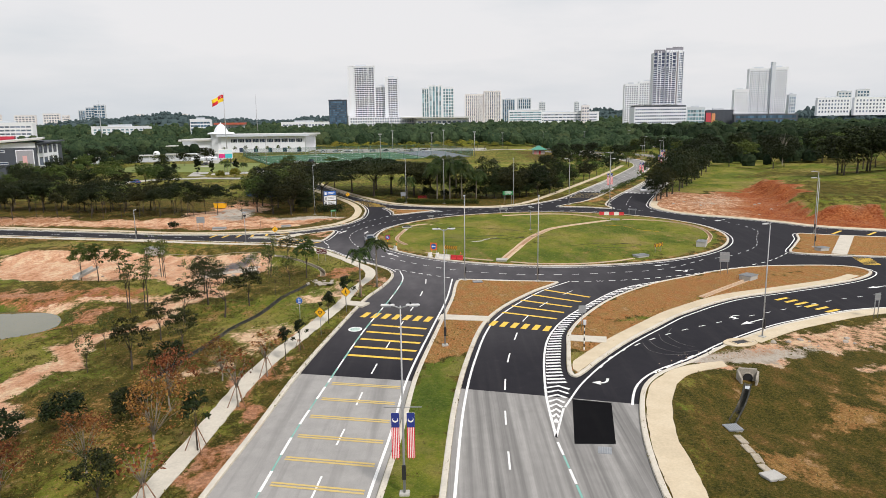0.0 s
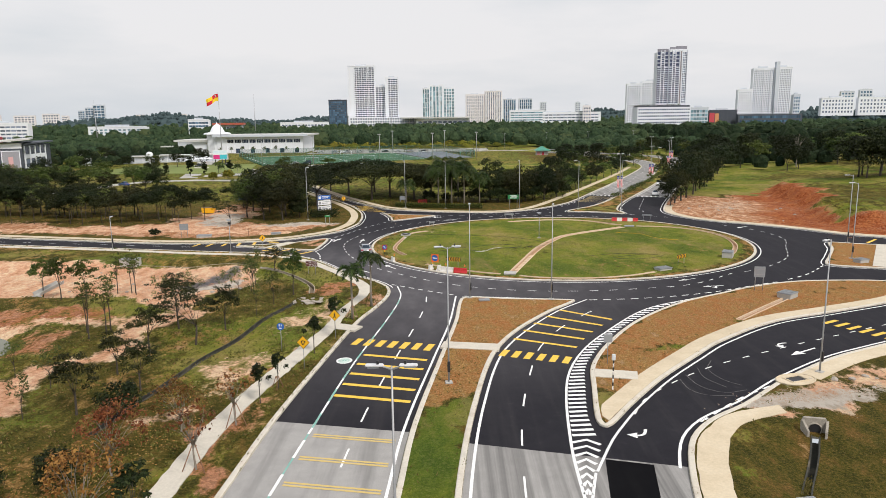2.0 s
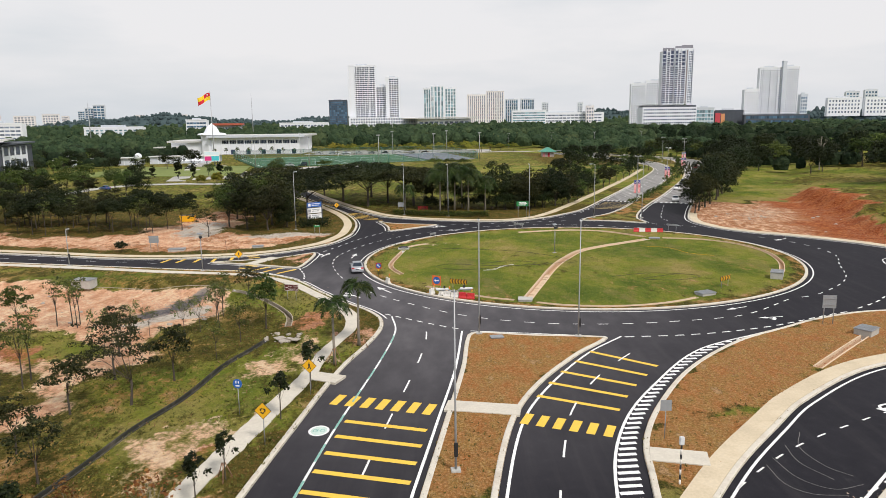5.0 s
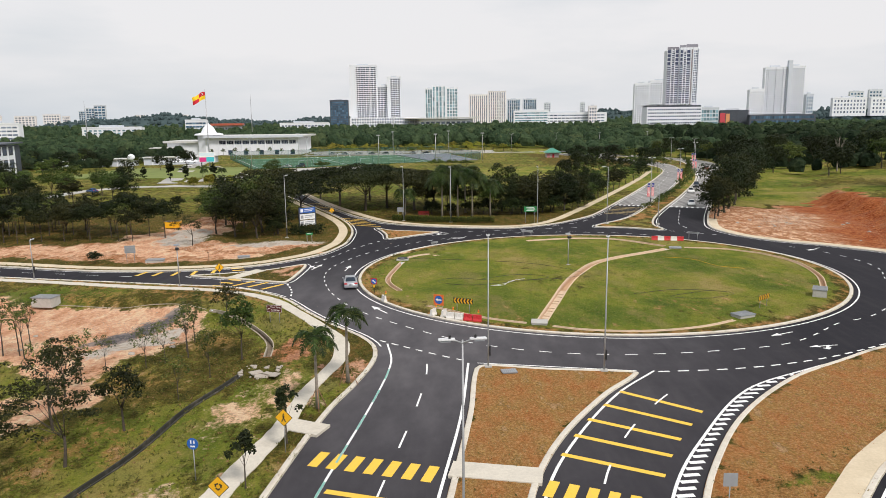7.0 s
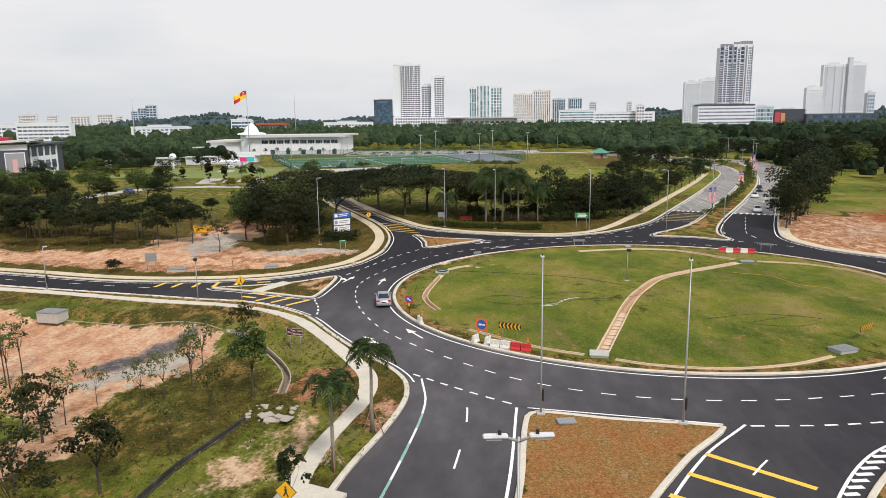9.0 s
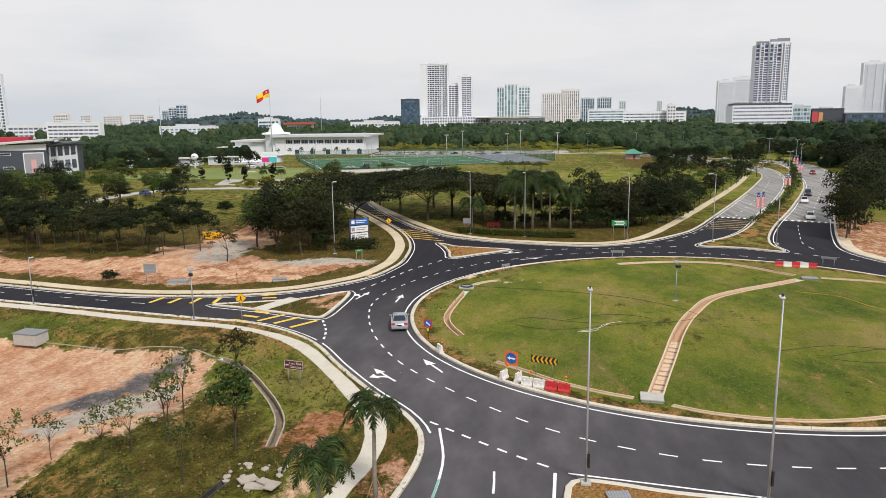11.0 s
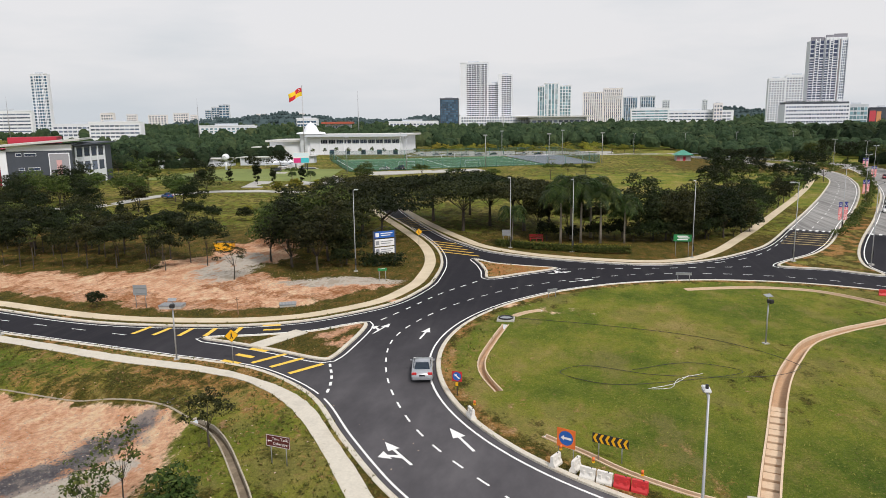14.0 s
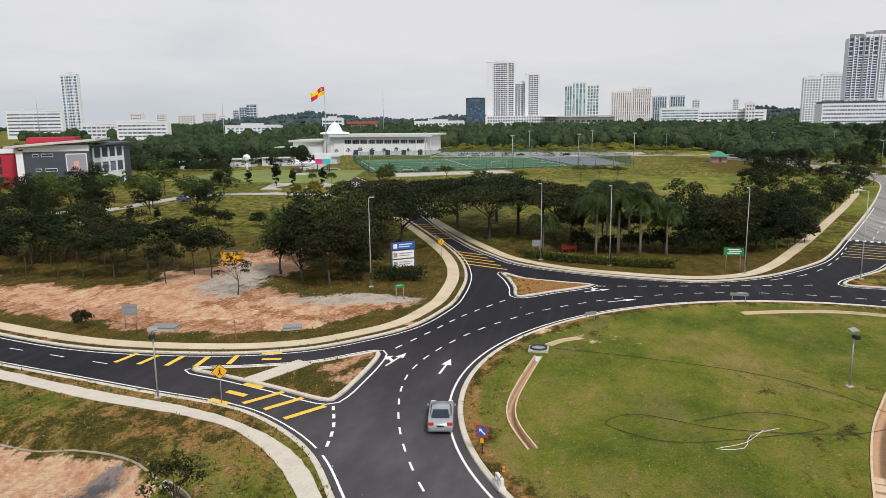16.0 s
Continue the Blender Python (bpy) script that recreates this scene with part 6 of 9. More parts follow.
# ---- buildings ----
M_WALL_W = surface("white_painted_wall", (0.76, 0.785, 0.83), (0.67, 0.70, 0.745), 0.05, 0.6, 0.8, bump=0.05, amount=0.06)
M_WALL_G = surface("pale_grey_wall", (0.56, 0.60, 0.66), (0.48, 0.52, 0.58), 0.05, 0.6, 0.8, bump=0.05, amount=0.06)
M_WALL_PINK = surface("pale_pink_wall", (0.74, 0.71, 0.72), (0.66, 0.63, 0.64), 0.05, 0.6, 0.8, bump=0.05, amount=0.06)
M_WALL_DARK = surface("slate_grey_cladding", (0.055, 0.065, 0.085), (0.075, 0.085, 0.105), 0.2, 3.0, 0.6, bump=0.05)
M_RED = surface("red_painted_wall", (0.42, 0.02, 0.045), (0.34, 0.02, 0.04), 0.2, 3.0, 0.6, bump=0.05)
M_ROOF = surface("pale_metal_roof", (0.58, 0.58, 0.56), (0.48, 0.48, 0.46), 0.3, 4.0, 0.5, 0.2, bump=0.05)
M_TILE_RED = surface("red_tile_roof", (0.42, 0.10, 0.06), (0.5, 0.16, 0.1), 0.3, 4.0, 0.7)
M_GREEN_ROOF = surface("green_metal_roof", (0.06, 0.25, 0.18), (0.1, 0.32, 0.24), 0.4, 4.0, 0.5)


def glass_mat(name, colour, rough=0.12):
    m, n, l, b = node_mat(name)
    info = n.new("ShaderNodeObjectInfo")
    c = ramp_node(n, l, info.outputs["Random"], [(0.0, shift(colour, 0.55)), (0.6, colour), (1.0, shift(colour, 1.6))])
    l.new(c, b.inputs["Base Color"])
    b.inputs["Roughness"].default_value = rough
    b.inputs["Specular IOR Level"].default_value = 0.6
    return m


G_DARK = glass_mat("dark_window_glass", (0.035, 0.05, 0.085))
G_BLUE = glass_mat("blue_window_glass", (0.06, 0.12, 0.19))
G_GREEN = glass_mat("blue_green_glass", (0.16, 0.27, 0.32))
G_GREY = glass_mat("grey_window_glass", (0.15, 0.18, 0.25))

PANES = {}


def pane(w, h, mat):
    """A shared window pane, w wide and h high, facing -y."""
    key = (round(w, 2), round(h, 2), mat.name)
    if key not in PANES:
        me = bpy.data.meshes.new("window")
        boxed(-w / 2, w / 2, -0.06, 0.3, -h / 2, h / 2).to_mesh(me)
        me.materials.append(mat)
        PANES[key] = me
    return PANES[key]


def windows(parent, x0, x1, y, z0, z1, cols, rows, mat, fx=0.62, fz=0.55, turn=0):
    """A grid of window objects on a wall that faces -y (turn 0) or +x / -x (90, -90; then x runs along y)."""
    dx, dz = (x1 - x0) / cols, (z1 - z0) / rows
    me = pane(dx * fx, dz * fz, mat)
    for i in range(cols):
        for j in range(rows):
            ob = new("window", me)
            ob.parent = parent
            u, v = x0 + (i + 0.5) * dx, z0 + (j + 0.5) * dz
            ob.matrix_basis = pose(u, y, v) if turn == 0 else pose(y, u, v, 0, 0, turn)


def tower(name, label, x0, x1, y, deep, top, cols, rows, wall=None, glass=None, base=0.0, z0=4.0, crown=3.0, fx=0.6, fz=0.55, side=0, sidecols=4, group="", category="building", fins=0, head=2.0, solid=0.0):
    """A block with its roof parapet, plant room and window grid."""
    deep = min(deep, 8.0) if abs(x0) > 250 else min(deep, 18.0)
    cx = (x0 + x1) / 2
    root = thing(name, label, category, pose(cx, y, base), group)
    w = (x1 - x0) / 2
    part("wall", boxed(-w, w, 0, deep, 0, top - base), wall or M_WALL_W, root)
    if crown:
        bm = bmesh.new()
        box(bm, -w * 0.45, w * 0.35, deep * 0.3, deep * 0.7, top - base, top - base + crown)
        part("roof", bm, M_WALL_G, root)
        part("parapet", boxed(-w - 0.3, w + 0.3, -0.3, 0.5, top - base - 0.4, top - base + 1.0), wall or M_WALL_W, root)
    if rows:
        windows(root, -w * 0.95 + 2 * w * solid, w * 0.95, 0, z0, top - base - head, cols, rows, glass or G_DARK, fx, fz)
        if side:
            windows(root, 1.0, deep - 1.0, w if side > 0 else -w, z0, top - base - head, sidecols, rows, glass or G_DARK, fx, fz, 90 if side > 0 else -90)
    for i in range(fins):
        u = -w + 2 * w * (i + 0.5) / fins
        part("pier", boxed(u - 0.5, u + 0.5, -0.9, 0.2, 0, top - base + 0.5), wall or M_WALL_W, root)
    return root


# skyline, west to east
tower("glass_office", "dark blue glass office block among the towers", -259, -221, 1424, 36, 62, 9, 13, M_WALL_DARK, G_BLUE, fx=0.86, fz=0.8)
tower("apartment_tower", "tall white apartment tower with gridded balconies", -197, -146, 1282, 16, 121, 8, 32, M_WALL_W, G_DARK, fx=0.82, fz=0.6, fins=2, solid=0.2)
tower("apartment_tower", "lower white wing of the apartment towers", -146, -124, 1286, 30, 84, 4, 22, M_WALL_W, G_DARK, fx=0.8, fz=0.6)
tower("apartment_tower", "white apartment tower with a stepped roof", -127, -102, 1279, 36, 99, 4, 27, M_WALL_W, G_DARK, fx=0.8, fz=0.6, solid=0.22)
tower("podium_block", "long white podium below the apartment towers", -196, -68, 1262, 20, 26, 26, 4, M_WALL_W, G_GREY, fz=0.6, crown=0, head=1)
expo = tower("exhibition_hall", "low white building with a long flat roof", -66, 30, 1218, 40, 22, 10, 1, M_WALL_W, G_GREY, crown=0, z0=10, fx=0.7, fz=0.4)
part("canopy", boxed(-75, 60, -8, 50, 22.5, 24.5), M_ROOF, expo)
tower("glass_tower", "slim blue-green glass residential tower", -76, -57, 1839, 36, 101, 3, 8, M_WALL_W, G_GREEN, fx=0.7, fz=0.94)
tower("glass_tower", "tall blue-green glass tower with white fins", -58, -22, 1841, 36, 108, 4, 8, M_WALL_W, G_GREEN, fx=0.62, fz=0.95, fins=3)
tower("glass_tower", "blue-green glass tower with a white edge", -20, 10, 1840, 36, 102, 4, 12, M_WALL_W, G_GREEN, fx=0.7, fz=0.8)
tower("apartment_tower", "pale pinkish slab of apartments", 37, 84, 1734, 30, 80, 9, 10, M_WALL_PINK, G_GREY, fx=0.42, fz=0.86)
tower("apartment_tower", "pale pinkish apartment slab beside another", 85, 129, 1736, 30, 88, 9, 11, M_WALL_PINK, G_GREY, fx=0.45, fz=0.86)
tower("office_tower", "blue glass office tower", 140, 174, 1835, 32, 70, 6, 8, M_WALL_G, G_BLUE, fx=0.66, fz=0.92)
tower("office_tower", "blue glass office tower with grey bands", 182, 217, 1836, 32, 71, 6, 8, M_WALL_G, G_BLUE, fx=0.66, fz=0.92)
tower("hospital", "long low white building with ribbon windows", 126, 313, 1421, 40, 31, 22, 4, M_WALL_W, G_GREY, fx=0.86, fz=0.42, z0=6)
tower("office_block", "stepped white block with blue ribbon windows", 120, 190, 1400, 20, 36, 8, 6, M_WALL_W, G_GREEN, fx=0.95, fz=0.5)
tower("office_tower", "slim white tower with a wide cap", 273, 289, 1405, 16, 44, 3, 6, M_WALL_PINK, G_GREY)
tower("apartment_tower", "faint slim tower on the horizon", 441, 457, 2448, 16, 72, 3, 10, M_WALL_G, G_GREY)
tower("apartment_tower", "faint pair of towers on the horizon", 270, 292, 2500, 16, 70, 3, 10, M_WALL_G, G_GREY)
tower("apartment_tower", "faint low tower on the horizon", 322, 345, 2500, 16, 74, 3, 10, M_WALL_G, G_GREY)
tower("apartment_tower", "pale gridded apartment slab behind the tall tower", 268, 290, 1023, 20, 70, 6, 20, M_WALL_W, G_GREY)
tower("apartment_tower", "pale gridded apartment slab behind the tall tower", 291, 322, 1026, 20, 74, 8, 20, M_WALL_W, G_GREY)


M_NAVY = surface("navy_cladding", (0.045, 0.06, 0.12), (0.06, 0.08, 0.15), 0.2, 3.0, 0.6, bump=0.05)
G_NAVY = glass_mat("navy_glass", (0.03, 0.045, 0.10))


def tall_tower():
    """The tallest tower: two joined slabs of navy strips and white grids with grey roof screens."""
    root = thing("apartment_tower", "tallest white and navy tower on a gridded podium", "building", pose(263, 785, 0))
    part("wall", boxed(-18, -3.5, 2, 14, 34, 97), M_WALL_W, root)
    part("wall", boxed(-3.5, 18, 0, 14, 34, 100), M_WALL_W, root)
    part("recess", boxed(9.6, 10.9, -0.1, 0.5, 36, 98), surface("recess_taupe", (0.30, 0.26, 0.27)), root, "taupe facade recess")
    # window columns: left edge, right edge, face, columns, last floor below the corner bays
    for a, b, y, cols, bays in ((-17.6, -13.6, 2, 2, True), (-12.4, -9.6, 2, 1, False), (-8.6, -4.4, 2, 2, True), (-3.2, -0.2, 0, 2, True), (0.8, 3.2, 0, 1, False), (4.2, 8.4, 0, 2, True)):
        top = 80 if bays else 96
        part("dark_strip", boxed(a - 0.15, b + 0.15, y - 0.1, y + 0.5, 36, top), M_NAVY, root, "navy facade strip")
        rows = 17 if bays else 23
        for k in range(rows + 1):
            z = 36.6 + (top - 37.6) * k / rows
            part("floor_band", boxed(a - 0.15, b + 0.15, y - 0.35, y + 0.2, z - 0.45, z + 0.45), M_WALL_W, root)
        if bays:
            for k in range(4):
                part("dark_bay", boxed(a + 0.1, b - 0.5, y - 0.25, y + 0.4, 80.6 + 4.4 * k, 83.9 + 4.4 * k), M_NAVY, root, "navy corner bay")
    windows(root, 12.4, 17.4, 0, 37, 97, 3, 22, G_GREY, 0.72, 0.66)
    for x in (-13.0, -9.1, 0.3, 3.7, 8.9, 11.6, 17.7):
        part("pier", boxed(x - 0.42, x + 0.42, -1.0 if x > -4 else 0.8, 2.2, 34, 99), M_WALL_W, root)
    for a, b, z in ((-17, -4, 101), (-2.5, 4.5, 103), (5, 18, 104)):
        part("roof_screen", boxed(a, b, 4, 5, z - 6, z), surface("roof_screen_grey", (0.22, 0.22, 0.25)), root, "grey roof screen")
    part("podium", boxed(-45, 18, -20, 4, 0, 32), M_WALL_W, root)
    part("terrace_wall", boxed(-44, 17, -19, 3, 32, 34), M_WALL_DARK, root)
    windows(root, -44, 17, -20, 12, 31, 24, 5, G_GREY, 0.78, 0.42)
    part("planter", leaves_mesh("planter", [(x, -17, 33.4) for x in range(-44, 8, 2)], 2.2, 14, 0.7, 5), L_FOREST, root, "roof garden planting")


tall_tower()
tower("office_block", "low blue-green glass office building", 331, 356, 915, 20, 32, 6, 5, M_WALL_G, G_GREEN, fx=0.85, fz=0.7)
mall = tower("shopping_mall", "low dark grey mall with red and orange banners", 357, 396, 914, 20, 28, 0, 0, M_WALL_DARK)
part("banner", boxed(-19, -12, -0.4, 0, 12, 25), surface("banner_red", (0.5, 0.06, 0.08)), mall, "plain red banner panel")
part("banner", boxed(-11, -6, -0.4, 0, 10, 24), surface("banner_orange", (0.62, 0.28, 0.12)), mall, "plain orange banner panel")
tower("apartment_tower", "lower white slab with small square windows", 398, 417, 920, 22, 56, 7, 14, M_WALL_W, G_GREY, fx=0.4, fz=0.45)
tower("apartment_tower", "broad white apartment tower with gridded windows", 420, 450, 926, 10, 85, 12, 27, M_WALL_W, G_GREY, fx=0.6, fz=0.56, fins=3)
core_tower = tower("apartment_tower", "white apartment tower with a grey lift core", 451, 473, 924, 10, 86, 9, 27, M_WALL_W, G_GREY, fx=0.6, fz=0.56)
part("lift_core", boxed(-12, -7, -1.5, 4, 30, 94), M_WALL_G, core_tower, "grey lift core")
tower("office_tower", "narrow grey and blue building", 485, 495, 940, 14, 49, 3, 9, M_WALL_G, G_BLUE)
tower("podium_block", "dark low podium in front of the white towers", 392, 480, 900, 16, 22.5, 30, 3, M_WALL_DARK, G_BLUE, fx=0.8, fz=0.6, crown=0, head=1)
tower("apartment_block", "white stepped apartments on the wooded ridge", 672, 732, 1226, 20, 50, 10, 4, M_WALL_W, G_GREY, base=18, fx=0.5)
tower("apartment_block", "white stepped apartments on the wooded ridge", 740, 830, 1227, 20, 50, 14, 4, M_WALL_W, G_GREY, base=18, fx=0.5)
tower("office_tower", "faint grey tower behind the ridge", 1096, 1134, 1948, 20, 83, 4, 9, M_WALL_G, G_BLUE)
tower("office_tower", "faint grey tower behind the ridge", 1149, 1185, 1949, 20, 87, 4, 9, M_WALL_G, G_BLUE)
for a, b, t in ((-1571, -1543, 72), (-1540, -1504, 84), (-1506, -1456, 95)):
    tower("glass_tower", "distant blue-grey tower beyond the wooded hill", a, b, 2940, 30, t, 3, 8, M_WALL_G, G_BLUE, fx=0.8, fz=0.7)
for a, b, t in ((-1722, -1650, 60), (-1844, -1753, 54), (-1640, -1610, 52), (-1330, -1290, 52), (-1240, -1190, 50), (-1160, -1110, 52), (-1950, -1900, 58), (-2080, -2010, 60)):
    tower("apartment_block", "pale apartment block far away on the horizon", a, b, 2936, 20, t, 6, 5, M_WALL_PINK, G_GREY)
tower("office_block", "white office building with a glazed entrance", -460, -386, 803, 30, 16, 12, 3, M_WALL_W, G_GREEN, fx=0.6)
tower("office_block", "white ribbon-windowed office building among trees", -540, -476, 702, 30, 22, 10, 4, M_WALL_W, G_GREY, fx=0.85, fz=0.45)
tower("office_block", "low blue and white office building", -371, -342, 907, 20, 24, 6, 4, M_WALL_W, G_BLUE, fx=0.9)
roofed = tower("villa", "white building with a red tiled roof", -364, -325, 1008, 20, 16, 8, 2, M_WALL_W, G_GREY, crown=0)
part("roof", prism([(-24, -6), (24, -6), (18, 26), (-18, 26)], 16, 19), M_TILE_RED, roofed, "red tiled roof")
tower("office_block", "long low white building behind the hall", -266, -192, 1009, 20, 18, 14, 3, M_WALL_W, G_GREY, fx=0.7)
tower("office_tower", "tall pale tower with a glazed front", -752, -725, 880, 6, 90, 6, 20, M_WALL_W, G_BLUE, fx=0.75, fz=0.66, fins=2)
tower("office_block", "white offices with long ribbon windows", -830, -738, 858, 6, 39, 4, 7, M_WALL_W, G_GREY, fx=0.97, fz=0.4)
tower("apartment_block", "cream apartment block on the skyline", -940, -912, 1300, 8, 41, 5, 6, M_WALL_PINK, G_GREY)
tower("office_block", "long white offices with dark window bands", -664, -562, 800, 6, 20, 14, 3, M_WALL_W, G_GREY, fx=0.8, fz=0.5)


def mound(name, label, cx, cy, rx, ry, h, seed):
    """A wooded hill on the horizon, distance haze painted into its colour."""
    g = random.Random(seed)
    v, f = [], []
    n, k = 40, 9
    for j in range(k):
        for i in range(n):
            u, w = i / (n - 1) * 2 - 1, j / (k - 1) * 2 - 1
            z = h * max(0, 1 - u * u) ** 1.3 * max(0, 1 - w * w) * (1 + 0.18 * math.sin(u * 9 + seed) + 0.1 * math.sin(u * 23 + w * 4))
            v.append((cx + u * rx, cy + w * ry, z - 1))
    f = [(j * n + i, j * n + i + 1, (j + 1) * n + i + 1, (j + 1) * n + i) for j in range(k - 1) for i in range(n - 1)]
    me = bpy.data.meshes.new(name)
    me.from_pydata(v, [], f)
    me.materials.append(M_HAZE_HILL)
    tagged(new(name, me), label, "hill", kind="structure")
    spots = []
    for p in v:
        if p[2] > 4:
            spots += [(p[0] + g.uniform(-rx, rx) / 22, p[1] + g.uniform(-ry, ry) / 9, p[2] - 4) for _ in range(3)]
    woods("woods", "trees covering the " + label, spots, seed, 1.2, 14, M_HAZE_HILL)


mound("backdrop_hill", "low wooded hill on the horizon", -1010, 2400, 460, 200, 40, 1)
mound("backdrop_hill", "long low wooded ridge on the horizon", -420, 2500, 520, 200, 26, 2)
mound("backdrop_hill", "wooded rise behind the apartments", 800, 1330, 360, 140, 24, 3)
mound("backdrop_hill", "distant low ridge between the towers", 760, 3100, 420, 160, 46, 4)


def hall():
    """The white hall with its overhanging roof, high windows and pointed pavilion."""
    root = thing("hall", "long white hall with overhanging roof and pointed white dome", "building", pose(-134.6, 386, 0))
    part("wall", boxed(-29, 29, 0, 40, 0, 11.4), M_WALL_W, root)
    part("roof", boxed(-31, 32.5, -2.6, 42, 11.4, 12.5, 0.2), M_ROOF, root)
    part("fascia", boxed(-31.2, 32.7, -2.9, -2.6, 11.2, 12.7), M_WALL_G, root)
    for i in range(10):
        x = -20 + i * 5.0
        part("pier", boxed(x - 2.65, x - 2.35, -0.5, 0, 0, 11.4), M_WALL_W, root)
        ob = part("window_band", boxed(x - 2.0, x + 2.0, -0.05, 0.3, 7.2, 9.4), G_DARK, root)
        for k in range(3):
            part("mullion", boxed(x - 1.05 + k * 1.0, x - 0.95 + k * 1.0, -0.14, 0, 7.2, 9.4), M_WALL_W, ob)
        if i % 2:
            part("doorway", boxed(x - 1.6, x + 1.2, -0.05, 0.3, 0, 3.4), G_DARK, root)
    part("plinth", boxed(-29.4, 29.4, -0.8, 0, 0, 0.5), M_CONC, root)
    part("wing", boxed(-58, -29, 6, 36, 0, 8.2), M_WALL_W, root)
    part("wing_roof", boxed(-60, -29, 4, 38, 8.2, 9.4), M_ROOF, root)
    part("porch", boxed(-66, -48, -4, 6, 5.0, 5.6), M_ROOF, root)
    part("pavilion", prism([(-31 + 7.5 * math.cos(a), 8 + 7.5 * math.sin(a)) for a in np.linspace(0, 2 * math.pi, 9)[:-1]], 0, 13.2), M_WALL_W, root)
    bm = bmesh.new()
    prof = [(9.2, 13.0), (8.6, 13.9), (5.0, 14.4), (4.6, 15.2), (3.4, 17.6), (1.8, 19.2), (0.5, 20.0), (0.0, 21.2)]
    rings = [[bm.verts.new((-31 + r * math.cos(a), 8 + r * math.sin(a), z)) for a in np.linspace(0, 2 * math.pi, 17)[:-1]] for r, z in prof[:-1]]
    tip = bm.verts.new((-31, 8, prof[-1][1]))
    for a, b in zip(rings, rings[1:]):
        for i in range(16):
            bm.faces.new((a[i], a[(i + 1) % 16], b[(i + 1) % 16], b[i]))
    for i in range(16):
        bm.faces.new((rings[-1][i], rings[-1][(i + 1) % 16], tip))
    part("dome", bm, M_WALL_W, root, "pointed white dome", smooth=False)


hall()


def grey_building():
    """Slate-clad hall with a tilted roof, a portrait banner and a glazed wing; the red block beside it."""
    a, b = Vector((-192.5, 174, 0)), Vector((-175, 183, 0))
    w = (b - a).length
    m = Matrix.Translation(a) @ Matrix.Rotation(math.atan2(b.y - a.y, b.x - a.x), 4, "Z")
    root = thing("grey_building", "slate-grey hall with a tilted pale roof and banner", "building", m)
    part("wall", boxed(0, w, 0, 22, 0, 13.0), M_WALL_DARK, root)
    part("upper_wall", prism([(0, -0.1), (w, -0.1), (w, 22), (0, 22)], 12.2, 14.2), M_WALL_W, root)
    bm = boxed(-5.0, w + 3, -2.2, 24, 13.6, 14.2)
    for v in bm.verts:
        v.co.z += 0.07 * (v.co.x + 4)
    part("roof", bm, M_ROOF, root)
    part("edge_column", boxed(-2.2, -0.1, -0.2, 4, 0, 12.5), M_WALL_W, root)
    for x, z, l in ((2.6, 11.0, 1.8), (5.2, 11.0, 3.6), (3.2, 6.2, 1.8), (6.0, 6.2, 3.6)):
        ob = part("window_frame", boxed(x, x + l, -0.12, 0.1, z - 0.5, z + 0.5), M_WALL_W, root)
        part("glass", boxed(x + 0.12, x + l - 0.12, -0.16, -0.1, z - 0.36, z + 0.36), G_DARK, ob)
    ban = part("banner", boxed(w - 7.2, w - 0.8, -0.25, 0, 2.6, 11.4), M_WALL_W, root, "tall white-framed banner")
    part("banner_field", boxed(w - 6.9, w - 1.1, -0.3, -0.24, 2.9, 11.1), surface("banner_grey", (0.30, 0.30, 0.33)), ban, "plain grey banner field")
    part("banner_shape", boxed(w - 4.9, w - 3.3, -0.34, -0.29, 4.2, 9.0), surface("banner_pink", (0.62, 0.36, 0.36)), ban, "plain pink upright shape")
    wing_m = Matrix.Translation((w, 2.0, 0)) @ Matrix.Rotation(radians(70), 4, "Z")
    for k in range(5):
        p = part("fin", boxed(1.0 + k * 4.8, 1.7 + k * 4.8, -0.35, 0.2, 0, 13.0), M_WALL_W, root)
        p.matrix_basis = wing_m
    p = part("wing_wall", boxed(0, 26, 0, 8, 0, 13.4), M_WALL_DARK, root)
    p.matrix_basis = wing_m
    for k in range(4):
        for z, h, mat in ((10.0, 2.6, G_DARK), (8.0, 1.6, M_WALL_W), (4.8, 2.8, G_GREY), (2.0, 2.6, M_WALL_W)):
            p = part("window" if mat in (G_DARK, G_GREY) else "wall_panel", boxed(1.9 + k * 4.8, 5.6 + k * 4.8, -0.12, 0.1, z, z + h), mat, root)
            p.matrix_basis = wing_m
    bm = boxed(-1, 27, -1.2, 9, 13.5, 14.0)
    for v in bm.verts:
        v.co.z += 0.02 * v.co.x
    p = part("wing_roof", bm, M_WALL_DARK, root)
    p.matrix_basis = wing_m
    red = thing("red_building", "red block with white window bands beside the grey hall", "building", Matrix.Translation((-228, 166, 0)) @ Matrix.Rotation(math.atan2(b.y - a.y, b.x - a.x), 4, "Z"))
    part("wall", boxed(0, 31, 0, 20, 0, 12.6), M_RED, red)
    part("penthouse", boxed(30, 46, 16, 26, 12, 16.4), M_RED, red)
    for z in (2.4, 5.8, 9.0):
        part("white_band", boxed(-0.2, 24, -0.3, 0, z + 2.2, z + 3.0), M_WALL_W, red)
        for k in range(6):
            part("window", boxed(1 + k * 4.4, 4 + k * 4.4, -0.15, 0.1, z - 1, z + 1.4), G_DARK, red)
    part("parapet", boxed(22, 31.4, -0.4, 0.2, 11.6, 13.2), M_WALL_W, red)


grey_building()


